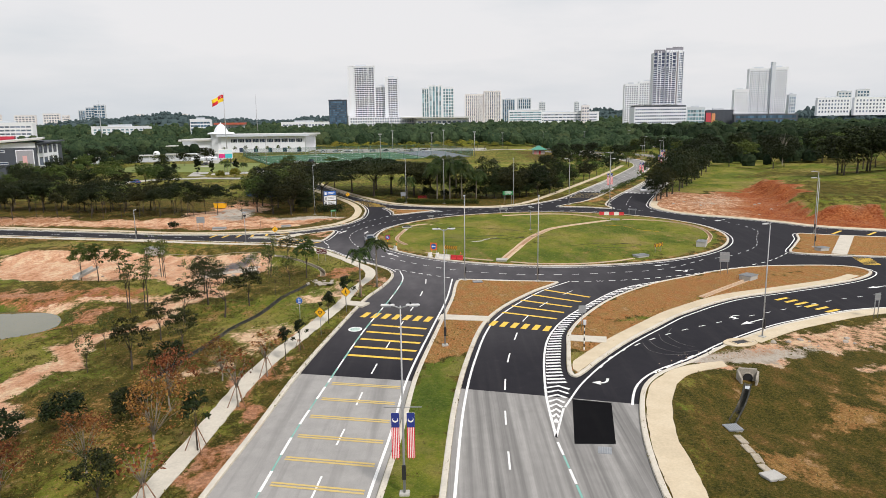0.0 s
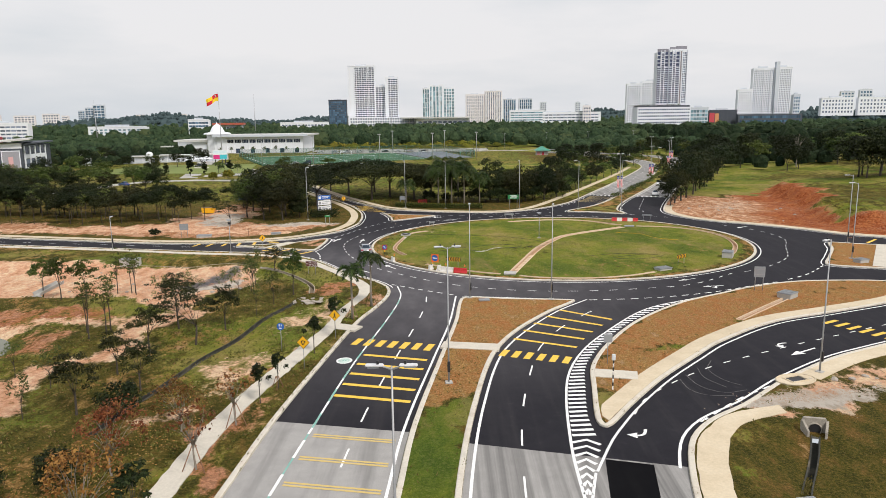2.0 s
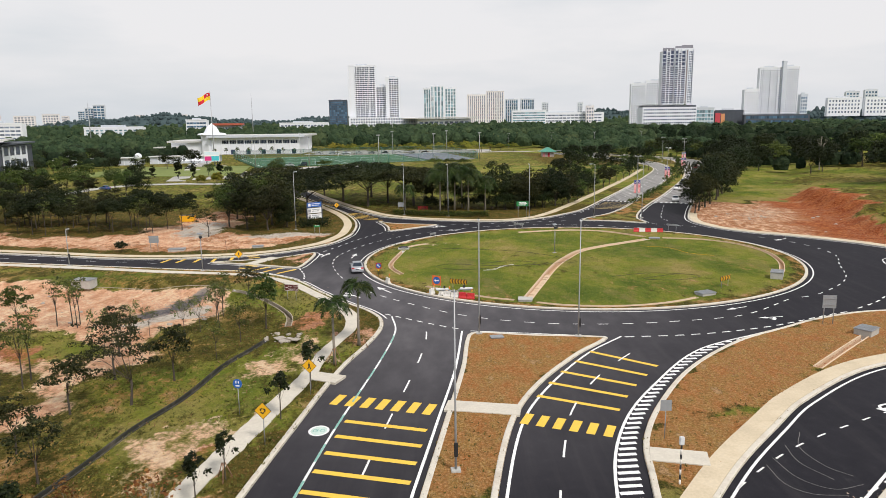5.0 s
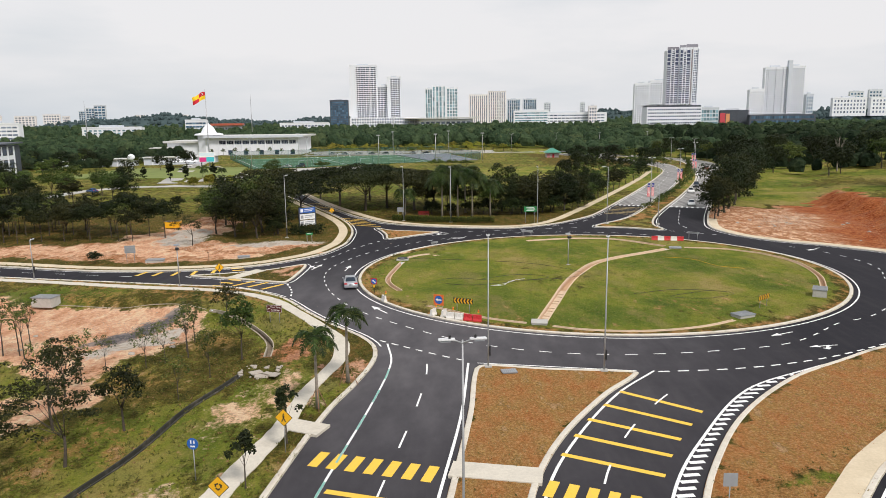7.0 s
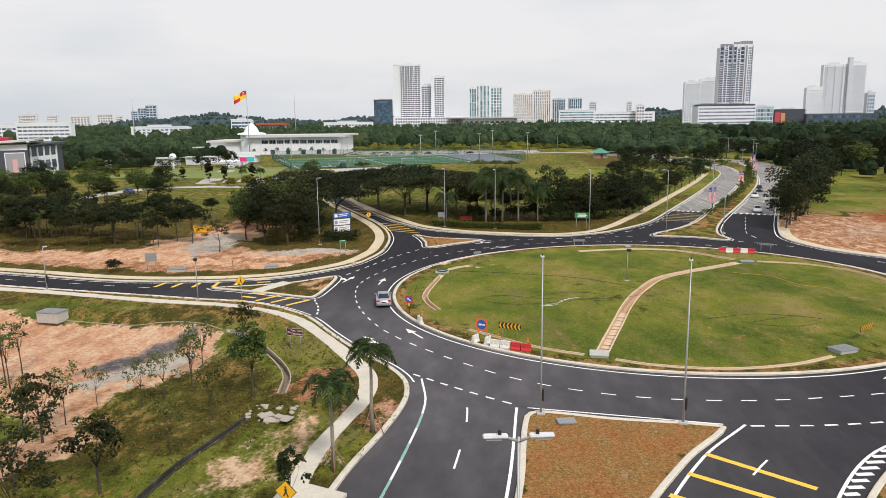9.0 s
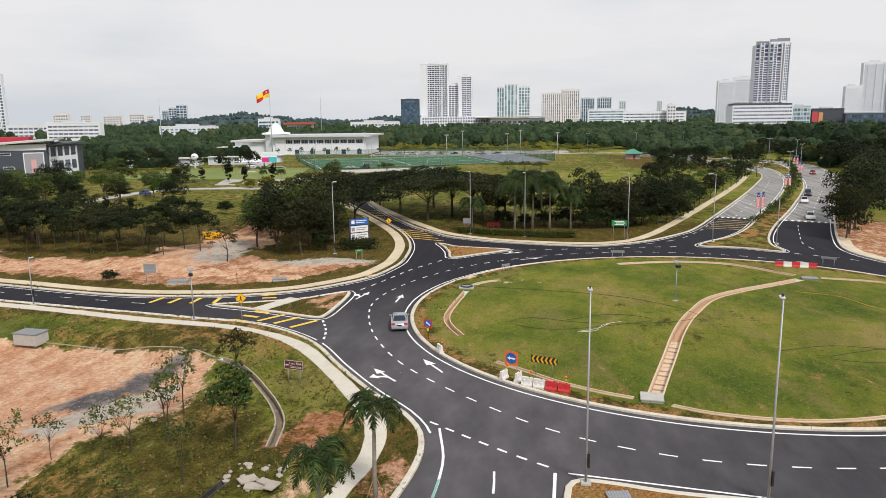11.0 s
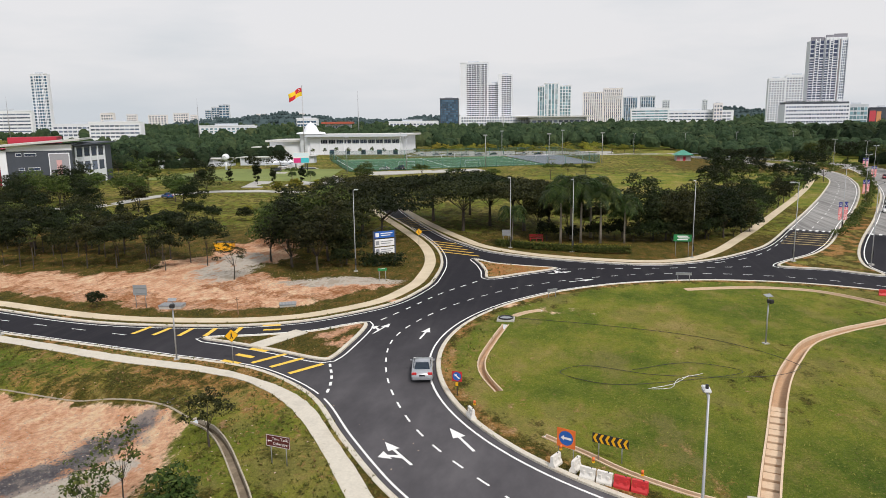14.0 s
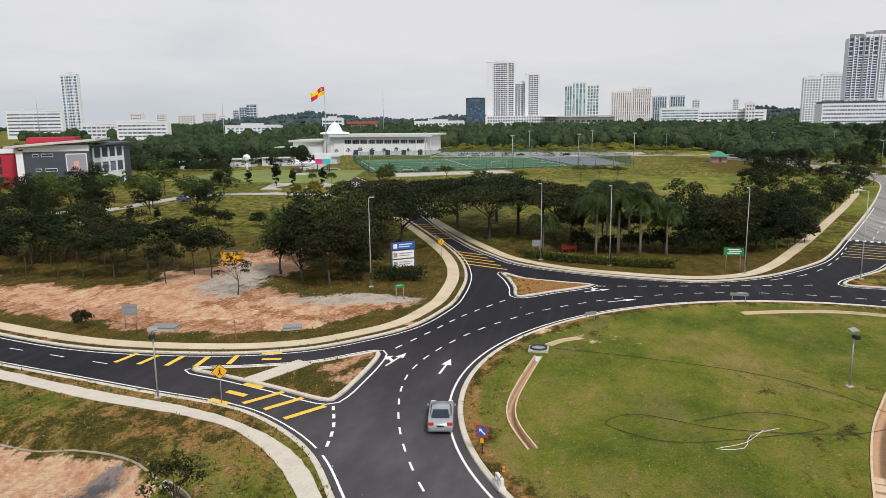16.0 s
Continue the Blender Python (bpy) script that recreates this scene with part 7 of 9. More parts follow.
def low_roofs():
    """Single-storey white-roofed pavilions among the trees by the lawn."""
    for x, y, w, d, h in ((-178, 280, 26, 10, 4.2), (-150, 290, 30, 8, 4.4), (-195, 268, 18, 9, 4.0), (-205, 300, 30, 12, 4.5), (-140, 305, 16, 8, 4.2)):
        root = thing("pavilion", "low white-roofed pavilion among trees", "pavilion", pose(x, y, 0, 0, 0, 8))
        part("wall", boxed(-w / 2 + 1, w / 2 - 1, 1, d - 1, 0, h - 0.6), M_WALL_G, root)
        bm = boxed(-w / 2, w / 2, 0, d, h - 0.6, h - 0.3)
        part("roof", bm, M_ROOF, root)
        for k in range(int(w // 4)):
            part("post", boxed(-w / 2 + 1 + k * 4, -w / 2 + 1.2 + k * 4, 0.2, 0.4, 0, h - 0.6), M_WALL_W, root)
    tank = thing("water_tank", "white spherical tank on a short stem", "tank", pose(-156.4, 258, 0))
    bm = bmesh.new()
    bmesh.ops.create_uvsphere(bm, u_segments=20, v_segments=12, radius=1.65, matrix=Matrix.Translation((0, 0, 5.6)))
    part("sphere", bm, M_WALL_W, tank, smooth=True)
    part("stem", tubes("stem", [([(0, 0, -0.2), (0, 0, 4.2)], [0.5, 0.4])], 10), M_WALL_W, tank)
    for x, y in ((-141, 274), (-135, 276)):
        tent = thing("tent", "white peaked marquee tent on the lawn", "tent", pose(x, y, 0.1))
        bm = bmesh.new()
        prof = [(3.0, 2.4), (1.6, 3.1), (0.7, 4.0), (0.12, 5.4)]
        rings = [[bm.verts.new((r * sx, r * sy, z)) for sx, sy in ((-1, -1), (1, -1), (1, 1), (-1, 1))] for r, z in prof]
        for p, q in zip(rings, rings[1:]):
            for i in range(4):
                bm.faces.new((p[i], p[(i + 1) % 4], q[(i + 1) % 4], q[i]))
        part("canopy", bm, M_WALL_W, tent)
        for sx, sy in ((-1, -1), (1, -1), (1, 1), (-1, 1)):
            part("pole", tubes("pole", [([(2.9 * sx, 2.9 * sy, -0.1), (2.9 * sx, 2.9 * sy, 2.5)], [0.06, 0.06])]), M_STEEL, tent)


low_roofs()
kiosk = thing("kiosk", "small hut with a green pyramid roof by the field", "hut", pose(47.0, 318, 0.1))
part("wall", boxed(-3.3, 3.3, 0, 6, -0.3, 2.8), surface("hut_wall", (0.42, 0.38, 0.37)), kiosk)
part("door", boxed(-0.2, 0.9, -0.1, 0.1, -0.1, 2.1), M_RED, kiosk)
part("wall_panel", boxed(-3.0, -1.6, -0.1, 0.1, 0.0, 2.0), surface("hut_pink", (0.55, 0.22, 0.24)), kiosk, "faded pink wall panel")
bm = bmesh.new()
bmesh.ops.create_cone(bm, cap_ends=True, segments=4, radius1=6.4, radius2=0.8, depth=2.3, matrix=Matrix.Translation((0, 3.0, 3.9)) @ Matrix.Rotation(radians(45), 4, "Z"))
part("roof", bm, M_GREEN_ROOF, kiosk)


# ---- sports field and lawns ----
def slab(name, label, pts, z, mat, category="ground"):
    return tagged(new(name, ribbon_mesh(name, np.array(pts[0], float), np.array(pts[1], float), z, mat, thick=0.3)), label, category, kind="structure")


M_TURF = surface("artificial_turf", (0.035, 0.11, 0.045), (0.05, 0.14, 0.06), 0.05, 2.0, 0.9, where="World")
M_COURT = surface("court_grey", (0.20, 0.21, 0.25), (0.26, 0.26, 0.29), 0.05, 2.0, 0.9, where="World")
M_LAWN = surface("mown_lawn", (0.15, 0.19, 0.04), (0.21, 0.22, 0.06), 0.06, 1.5, 0.95, where="World", amount=0.25)
M_PALE_ROAD = surface("pale_road", (0.42, 0.41, 0.39), (0.36, 0.35, 0.33), 0.2, 3.0, 0.9, where="World")
pitch = slab("pitch", "green fenced sports pitch with white lines", ([(-97, 248), (-17, 290)], [(-132, 330), (-44, 366)]), 0.32, M_TURF, "pitch")
slab("court", "grey-blue hard court beside the pitch", ([(-42, 367), (-16.5, 292)], [(-12, 376), (6, 302)]), 0.30, M_COURT, "court")
slab("pavement", "pale concrete apron beside the sports pitch", ([(-82, 229), (-40, 252)], [(-92, 243), (-46, 264)]), 0.28, M_PALE_ROAD, "pavement")
slab("lawn", "mown green lawn in front of the hall", ([(-166, 205), (-92, 200)], [(-160, 262), (-104, 262)]), 0.30, M_LAWN, "lawn")
M_TURF_PALE = surface("artificial_turf_pale", (0.07, 0.17, 0.075), (0.09, 0.20, 0.09), 0.05, 2.0, 0.9, where="World")
near_a, near_b, far_a, far_b = Vector((-97, 248)), Vector((-17, 290)), Vector((-132, 330)), Vector((-44, 366))
for k in range(7):
    u, v = 0.06 + 0.13 * k, 0.125 + 0.13 * k
    p, q = near_a.lerp(far_a, (u + v) / 2), near_b.lerp(far_b, (u + v) / 2)
    paint(pitch, "mown_stripe", np.array([tuple(p.lerp(q, 0.03)), tuple(p.lerp(q, 0.97))]), 5.5, M_TURF_PALE, z=0.335)
for k in range(4):
    p, q = near_a.lerp(far_a, 0.05 + 0.3 * k), near_b.lerp(far_b, 0.05 + 0.3 * k)
    paint(pitch, "pitch_line", np.array([tuple(p.lerp(q, 0.03)), tuple(p.lerp(q, 0.97))]), 0.45, z=0.36)
for u in (0.03, 0.5, 0.97):
    p, q = near_a.lerp(near_b, u), far_a.lerp(far_b, u)
    paint(pitch, "pitch_line", np.array([tuple(p.lerp(q, 0.05)), tuple(p.lerp(q, 0.95))]), 0.4, z=0.364)
path("pavement", [(-210, 98), (-138, 115.5), (-125, 123), (-123.5, 147), (-115.5, 161.5), (-99, 163.4), (-80, 163), (-60, 168)], [(-210, 104), (-140, 121), (-129, 127), (-128, 150), (-118, 167), (-99, 169), (-80, 168.6), (-62, 174)], M_PALE_ROAD, "pale park drive curving past the lawn", step=3.0)
path("pavement", [(-112, 178), (-128, 240), (-150, 330)], [(-105, 178), (-121, 240), (-143, 330)], M_PALE_ROAD, "pale drive running up to the hall", step=4.0)
path("pavement", [(-106, 190), (-98, 205), (-84, 208), (-74, 200)], [(-104, 182), (-92, 190), (-84, 194), (-78, 190)], M_PALE_ROAD, "pale forecourt below the screen", step=3.0)
path("pavement", [(20, 386), (60, 392), (110, 402), (170, 420)], [(20, 378), (60, 383), (110, 392), (170, 408)], M_PALE_ROAD, "pale far road behind the kiosk", step=6.0)
path("pavement", [(-104, 426), (-20, 424), (20, 420)], [(-100, 368), (-20, 368), (20, 378)], M_PALE_ROAD, "pale far car park beyond the pitch", step=6.0)

fence = thing("pitch_fence", "tall green mesh fence on posts round the pitch", "fence", pose(0, 0, 0.3))
M_FENCE = surface("green_fence_steel", (0.05, 0.16, 0.13), None, 3.0, 30.0, 0.5)


def net_mat():
    """Fine dark green netting: open between the threads."""
    m, n, l, bs = node_mat("fence_netting")
    bs.inputs["Base Color"].default_value = (0.03, 0.10, 0.09, 1)
    bs.inputs["Roughness"].default_value = 0.8
    tr, mx = n.new("ShaderNodeBsdfTransparent"), n.new("ShaderNodeMixShader")
    mx.inputs[0].default_value = 0.2
    l.new(tr.outputs["BSDF"], mx.inputs[1])
    l.new(bs.outputs["BSDF"], mx.inputs[2])
    l.new(mx.outputs["Shader"], n["Material Output"].inputs["Surface"])
    return m


M_NET = net_mat()
for corners, high in (([(-98, 246.5), (-16.5, 289), (7, 301.5)], 4.0), ([(-98, 246.5), (-133, 331)], 4.0), ([(-133, 331), (-43, 368), (-11, 378)], 4.5), ([(7, 301.5), (-11, 378)], 4.0)):
    run = [np.array(c, float) for c in corners]
    for p, q in zip(run, run[1:]):
        count = max(2, int(np.hypot(*(q - p)) / 8))
        for k in range(count):
            e0, e1 = p + (q - p) * k / count, p + (q - p) * (k + 1) / count
            part("post", tubes("post", [([(e0[0], e0[1], -0.3), (e0[0], e0[1], high)], [0.09, 0.09])], 5), M_FENCE, fence)
            d = (e1 - e0) / np.hypot(*(e1 - e0))
            nn = np.array([-d[1], d[0]]) * 0.015
            part("net_panel", prism([tuple(e0 + nn), tuple(e1 + nn), tuple(e1 - nn), tuple(e0 - nn)], 0.1, high - 0.1), M_NET, fence, "dark green netting")
        part("rail", tubes("rail", [([(*p, high - 0.05), (*q, high - 0.05)], [0.06] * 2)], 4), M_FENCE, fence)
for x, y, turn in ((-78, 272, 28), (-50, 284, 28), (-70, 340, 25), (-20, 330, 25)):
    goal = thing("goal", "white goal frame on the pitch", "goal", pose(x, y, 0.3, 0, 0, turn), "goals on the pitch")
    part("frame", tubes("frame", [([(-3.6, 0, -0.1), (-3.6, 0, 2.4), (3.6, 0, 2.4), (3.6, 0, -0.1)], [0.09] * 4)], 6), M_WALL_W, goal)
    part("stay", tubes("stay", [([(-3.6, 0, 2.4), (-3.6, 1.6, 0)], [0.06] * 2), ([(3.6, 0, 2.4), (3.6, 1.6, 0)], [0.06] * 2)], 5), M_WALL_W, goal)
for x, y in ((-97, 245), (-74, 254), (-43, 272), (-16, 288), (-98, 349), (-44, 370), (-10, 379), (8, 301)):
    mast = thing("floodlight_mast", "tall grey floodlight mast beside the pitch", "floodlight", pose(x, y, 0), "floodlights")
    part("pole", tubes("pole", [([(0, 0, -0.2), (0, 0, 14)], [0.16, 0.09])], 8), M_STEEL, mast)
    part("head", boxed(-0.9, 0.9, -0.2, 0.1, 13.8, 14.3, 0.05), M_STEEL, mast)

# ---- street furniture ----
M_POLE = surface("galvanised_pole", (0.36, 0.37, 0.38), (0.30, 0.30, 0.31), 1.5, 20.0, 0.5, 0.5, bump=0.05)
M_LAMP_W = surface("lamp_housing_white", (0.62, 0.63, 0.64), None, 3.0, 30.0, 0.5)
M_BLACK = surface("black_plastic", (0.02, 0.02, 0.022), None, 5.0, 40.0, 0.5)
M_SIGN_BLUE = surface("sign_blue", (0.02, 0.11, 0.42), None, 3.0, 30.0, 0.45, bump=0.0, amount=0.06)
M_SIGN_ORANGE = surface("sign_orange", (0.72, 0.16, 0.03), None, 3.0, 30.0, 0.45, bump=0.0, amount=0.06)
M_SIGN_RED = surface("sign_red", (0.5, 0.03, 0.03), None, 3.0, 30.0, 0.45, bump=0.0, amount=0.06)
M_SIGN_YELLOW = surface("sign_yellow", (0.78, 0.42, 0.01), None, 3.0, 30.0, 0.45, bump=0.0, amount=0.06)
M_SIGN_BROWN = surface("sign_brown", (0.10, 0.022, 0.02), None, 3.0, 30.0, 0.45, bump=0.0, amount=0.06)
M_SIGN_GREEN = surface("sign_green", (0.02, 0.2, 0.06), None, 3.0, 30.0, 0.45, bump=0.0, amount=0.06)
M_SIGN_WHITE = surface("sign_white", (0.78, 0.78, 0.78), None, 3.0, 30.0, 0.45, bump=0.0, amount=0.05)
M_SIGN_GREY = surface("sign_back_grey", (0.30, 0.32, 0.34), None, 3.0, 30.0, 0.5, 0.3, bump=0.0, amount=0.08)
M_BAR_RED = surface("barrier_red", (0.55, 0.03, 0.035), (0.45, 0.05, 0.05), 2.0, 20.0, 0.5, bump=0.05)
M_BAR_WHITE = surface("barrier_white", (0.72, 0.70, 0.66), (0.6, 0.57, 0.5), 2.0, 20.0, 0.55, bump=0.05)
M_FLAG_RED = surface("flag_red", (0.62, 0.02, 0.04), None, 2.0, 20.0, 0.8, bump=0.0)
M_FLAG_YELLOW = surface("flag_yellow", (0.85, 0.58, 0.02), None, 2.0, 20.0, 0.8, bump=0.0)
M_FLAG_BLUE = surface("flag_blue", (0.015, 0.03, 0.2), None, 2.0, 20.0, 0.8, bump=0.0)
M_FLAG_WHITE = surface("flag_white", (0.78, 0.76, 0.74), None, 2.0, 20.0, 0.8, bump=0.0)
M_DRAIN = surface("drain_concrete", (0.50, 0.33, 0.20), (0.40, 0.30, 0.22), 0.7, 6.0, 0.9, where="World", bump=0.3, amount=0.25)
M_LIP = surface("drain_lip_mortar", (0.62, 0.48, 0.34), (0.50, 0.33, 0.20), 0.8, 8.0, 0.9, where="World", bump=0.3, amount=0.15)


def level(x, y):
    return float(rise(np.array([(x, y)], float))[0])


def lamp(x, y, arms, turn=0, high=11.5, z=None, short=False):
    """A tapered street lamp with one or two flat heads."""
    many = len(arms) > 1
    root = thing("street_lamp", "grey steel street lamp with two flat heads" if many else "grey steel street lamp with one flat head", "street lamp", pose(x, y, 0.1 if z is None else z, 0, 0, turn), "street lamps")
    part("pole", tubes("pole", [([(0, 0, -0.3), (0, 0, 3), (0, 0, high)], [0.085, 0.068, 0.042])], 10), M_POLE, root)
    bm = boxed(-0.3, 0.3, -0.3, 0.3, -0.2, 0.12, 0.03)
    part("base", bm, M_CONC, root)
    part("junction_box", boxed(-0.12, 0.12, -0.2, -0.08, 1.0, 1.9, 0.02), M_BLACK, root)
    for s in arms:
        k = 0.45 if short else 0.22 if many else 0.0
        arm = part("arm", tubes("arm", [([(0, 0, high - 0.15), (s * 0.5 * (1 - k), 0, high), (s * (0.75 - k), 0, high + 0.02)], [0.05, 0.045, 0.04])], 6), M_POLE, root)
        part("head", boxed(min(s * (0.55 - k), s * (1.45 - 1.6 * k)), max(s * (0.55 - k), s * (1.45 - 1.6 * k)), -0.13, 0.13, high, high + 0.09, 0.03), M_LAMP_W, arm)
        u = s * (0.8 - k)
        part("sensor", boxed(u - 0.05, u + 0.05, -0.05, 0.05, high + 0.08, high + 0.24, 0.01), M_BLACK, arm, "black light sensor")
        part("lens", boxed(min(s * (0.75 - k), s * (1.35 - 1.6 * k)), max(s * (0.75 - k), s * (1.35 - 1.6 * k)), -0.13, 0.13, high - 0.05, high - 0.018), M_SIGN_GREY, arm)
    return root


LAMPS = {}
for key, x, y, arms, turn in (("c", -9.9, -68.4, (-1, 1), 0), ("m", -7.6, -40.6, (-1, 1), 6), ("b", -5.0, -12.2, (1,), 90), ("a", 4.8, -13.4, (1,), 80), ("slip", 24.0, -38.9, (-1,), 40), ("d", -38.5, 57.7, (1,), 20), ("e", -8.3, 75.9, (-1,), 60), ("n", -18.3, 78.6, (-1,), 60),
                              ("w", -66.0, 24.2, (1,), 80), ("w2", -96, 30.6, (1,), 80), ("w3", -128, 37.8, (1,), 80), ("ne", 23.3, 71.6, (1,), 200), ("ne2", 33.3, 70.4, (-1,), 120), ("e1", 60.3, 22.8, (-1,), 0), ("e2", 53.6, 9.4, (-1,), 0), ("g", 9.4, 72.8, (1,), 90),
                              ("m1", 40.1, 100.8, (-1, 1), 25), ("m2", 83.3, 197.9, (-1, 1), 25), ("m3", 97.4, 241, (-1, 1), 10), ("m4", 94, 262, (-1, 1), 0), ("m5", 62, 148, (-1, 1), 25), ("f1", 90, 405, (-1, 1), 0), ("f2", 60, 396, (-1, 1), 0), ("f3", 30, 384, (-1, 1), 0), ("f4", 124, 414, (-1, 1), 0), ("f5", 158, 424, (-1, 1), 0), ("s1", -11.5, -98, (-1, 1), 0)):
    LAMPS[key] = lamp(x, y, arms, turn, 5.6 if key[0] == "w" else 11.5, z=0.12 if abs(y) < 120 else None, short=key in "abden" or key[0] == "w")


def solar_lamp(x, y, high):
    root = thing("solar_lamp", "short pole with a black lamp and solar panel", "lamp", pose(x, y, 0.12, 0, 0, 25), "solar lamps")
    part("pole", tubes("pole", [([(0, 0, -0.2), (0, 0, high)], [0.075, 0.06])], 8), M_POLE, root)
    part("lamp_head", boxed(-0.22, 0.22, -0.5, 0.05, high - 0.35, high - 0.02, 0.05), M_BLACK, root)
    part("bracket", tubes("bracket", [([(0, 0, high - 0.1), (0, 0.1, high + 0.25)], [0.04, 0.04])], 6), M_POLE, root)
    p = part("solar_panel", boxed(-0.36, 0.36, -0.26, 0.26, -0.025, 0.025), M_SIGN_GREY, root)
    p.matrix_basis = pose(0, 0.1, high + 0.3, 18, 0, 0)
    part("base", boxed(-0.25, 0.25, -0.25, 0.25, -0.2, 0.08, 0.02), M_CONC, root)


solar_lamp(-44.0, 19.6, 5.2)
solar_lamp(8.9, 31.0, 4.3)
stake_post = thing("wooden_post", "weathered wooden marker post standing in the verge grass", "post", pose(-45.1, 34.4, 0.1, 2, -2, 20))
part("shaft", boxed(-0.05, 0.05, -0.05, 0.05, -0.2, 2.0, 0.012), M_STAKE, stake_post)
part("crosspiece", boxed(-0.2, 0.2, -0.075, -0.05, 1.72, 1.82, 0.008), M_STAKE, stake_post)


def plate(pts, y=0.0, thick=0.03):
    """An upright plate in the xz plane, its face towards -y."""
    bm = bmesh.new()
    a, b = [bm.verts.new((x, y, z)) for x, z in pts], [bm.verts.new((x, y + thick, z)) for x, z in pts]
    n = len(pts)
    bm.faces.new(a), bm.faces.new(b[::-1])
    for i in range(n):
        bm.faces.new((a[i], b[i], b[(i + 1) % n], a[(i + 1) % n]))
    bmesh.ops.recalc_face_normals(bm, faces=bm.faces)
    return bm


def rect(cx, cz, w, h):
    return [(cx - w / 2, cz - h / 2), (cx + w / 2, cz - h / 2), (cx + w / 2, cz + h / 2), (cx - w / 2, cz + h / 2)]


def circle(cx, cz, r, n=24):
    return [(cx + r * math.cos(t), cz + r * math.sin(t)) for t in np.linspace(0, 2 * math.pi, n + 1)[:-1]]


def turned(pts, cx, cz, a):
    c, s = math.cos(radians(a)), math.sin(radians(a))
    return [(cx + (x - cx) * c - (z - cz) * s, cz + (x - cx) * s + (z - cz) * c) for x, z in pts]


def arrow_left(cx, cz, s):
    return [(cx - s, cz), (cx - 0.35 * s, cz + 0.5 * s), (cx - 0.35 * s, cz + 0.2 * s), (cx + s, cz + 0.2 * s), (cx + s, cz - 0.2 * s), (cx - 0.35 * s, cz - 0.2 * s), (cx - 0.35 * s, cz - 0.5 * s)]


def posts(root, xs, top, mat=None, r=0.035):
    for x in xs:
        part("post", tubes("post", [([(x, 0.05, -0.3), (x, 0.05, top)], [r, r])], 8), mat or M_POLE, root)


def diamond(x, y, turn, symbol):
    root = thing("warning_sign", "yellow diamond warning sign on a steel post", "road sign", pose(x, y, 0.1, 0, 0, turn), "yellow warning signs")
    posts(root, (0,), 2.7)
    part("border", plate(turned(rect(0, 2.45, 0.86, 0.86), 0, 2.45, 45), 0.0, 0.02), M_BLACK, root)
    p = part("panel", plate(turned(rect(0, 2.45, 0.80, 0.80), 0, 2.45, 45), -0.006, 0.012), M_SIGN_YELLOW, root, "yellow reflective panel")
    if symbol == "ring":
        for k in range(3):
            a = k * 120
            part("symbol", plate(turned([(0.06, 2.63), (0.22, 2.55), (0.18, 2.36), (0.1, 2.38), (0.13, 2.5), (0.04, 2.55)], 0, 2.45, a), -0.012, 0.006), M_BLACK, p, "black curved arrow")
    else:
        part("symbol", plate(circle(0, 2.68, 0.055, 10), -0.012, 0.006), M_BLACK, p)
        part("symbol", plate([(-0.07, 2.6), (0.07, 2.6), (0.05, 2.4), (0.16, 2.18), (0.09, 2.16), (0, 2.34), (-0.1, 2.16), (-0.17, 2.19), (-0.05, 2.4)], -0.012, 0.006), M_BLACK, p, "black walking symbol")


diamond(-19.0, -28.2, -8, "walk")
diamond(-20.4, -36.9, -8, "ring")
diamond(-38.6, 19.6, 28, "walk")
diamond(-33.6, 78.5, 20, "walk")
cyc = thing("cycle_sign", "round blue path sign on a steel post", "road sign", pose(-23.6, -31.8, 0.1, 0, 0, -8))
posts(cyc, (0,), 2.6)
disc_p = part("panel", plate(circle(0, 2.4, 0.36), 0.0, 0.025), M_SIGN_BLUE, cyc)
for dx in (-0.1, 0.1):
    part("symbol", plate(rect(dx, 2.52, 0.08, 0.2), -0.006, 0.006), M_SIGN_WHITE, disc_p)
part("symbol", plate(rect(0, 2.24, 0.3, 0.1), -0.006, 0.006), M_SIGN_WHITE, disc_p)


def words(text, size, mat, parent, m, name="lettering", align="CENTER"):
    cu = bpy.data.curves.new(name, "FONT")
    cu.body, cu.size, cu.align_x, cu.align_y, cu.extrude = text, size, align, "CENTER", 0.004
    tmp = bpy.data.objects.new(name, cu)
    me = bpy.data.meshes.new_from_object(tmp)
    bpy.data.objects.remove(tmp)
    me.materials.clear()
    me.materials.append(mat)
    ob = new(name, me)
    ob.parent = parent
    ob.matrix_basis = m
    return ob


tas = thing("direction_sign", "brown direction sign with white lettering on two posts", "road sign", pose(-27.1, 2.0, 0.05, 0, 0, -12))
posts(tas, (-0.55, 0.55), 2.0)
tp = part("panel", plate(rect(0, 1.62, 1.75, 0.78), 0, 0.03), M_SIGN_BROWN, tas)
for cx, cz, w, h in ((0, 1.98, 1.68, 0.025), (0, 1.26, 1.68, 0.025), (-0.83, 1.62, 0.025, 0.72), (0.83, 1.62, 0.025, 0.72)):
    part("border", plate(rect(cx, cz, w, h), -0.006, 0.006), M_SIGN_WHITE, tp)
part("arrow", plate(arrow_left(-0.6, 1.6, 0.16), -0.006, 0.006), M_SIGN_WHITE, tp)
words("Tmn. Tasik", 0.26, M_SIGN_WHITE, tp, pose(0.16, -0.006, 1.77, 90, 0, 0))
words("Cyberjaya", 0.26, M_SIGN_WHITE, tp, pose(0.16, -0.006, 1.47, 90, 0, 0))


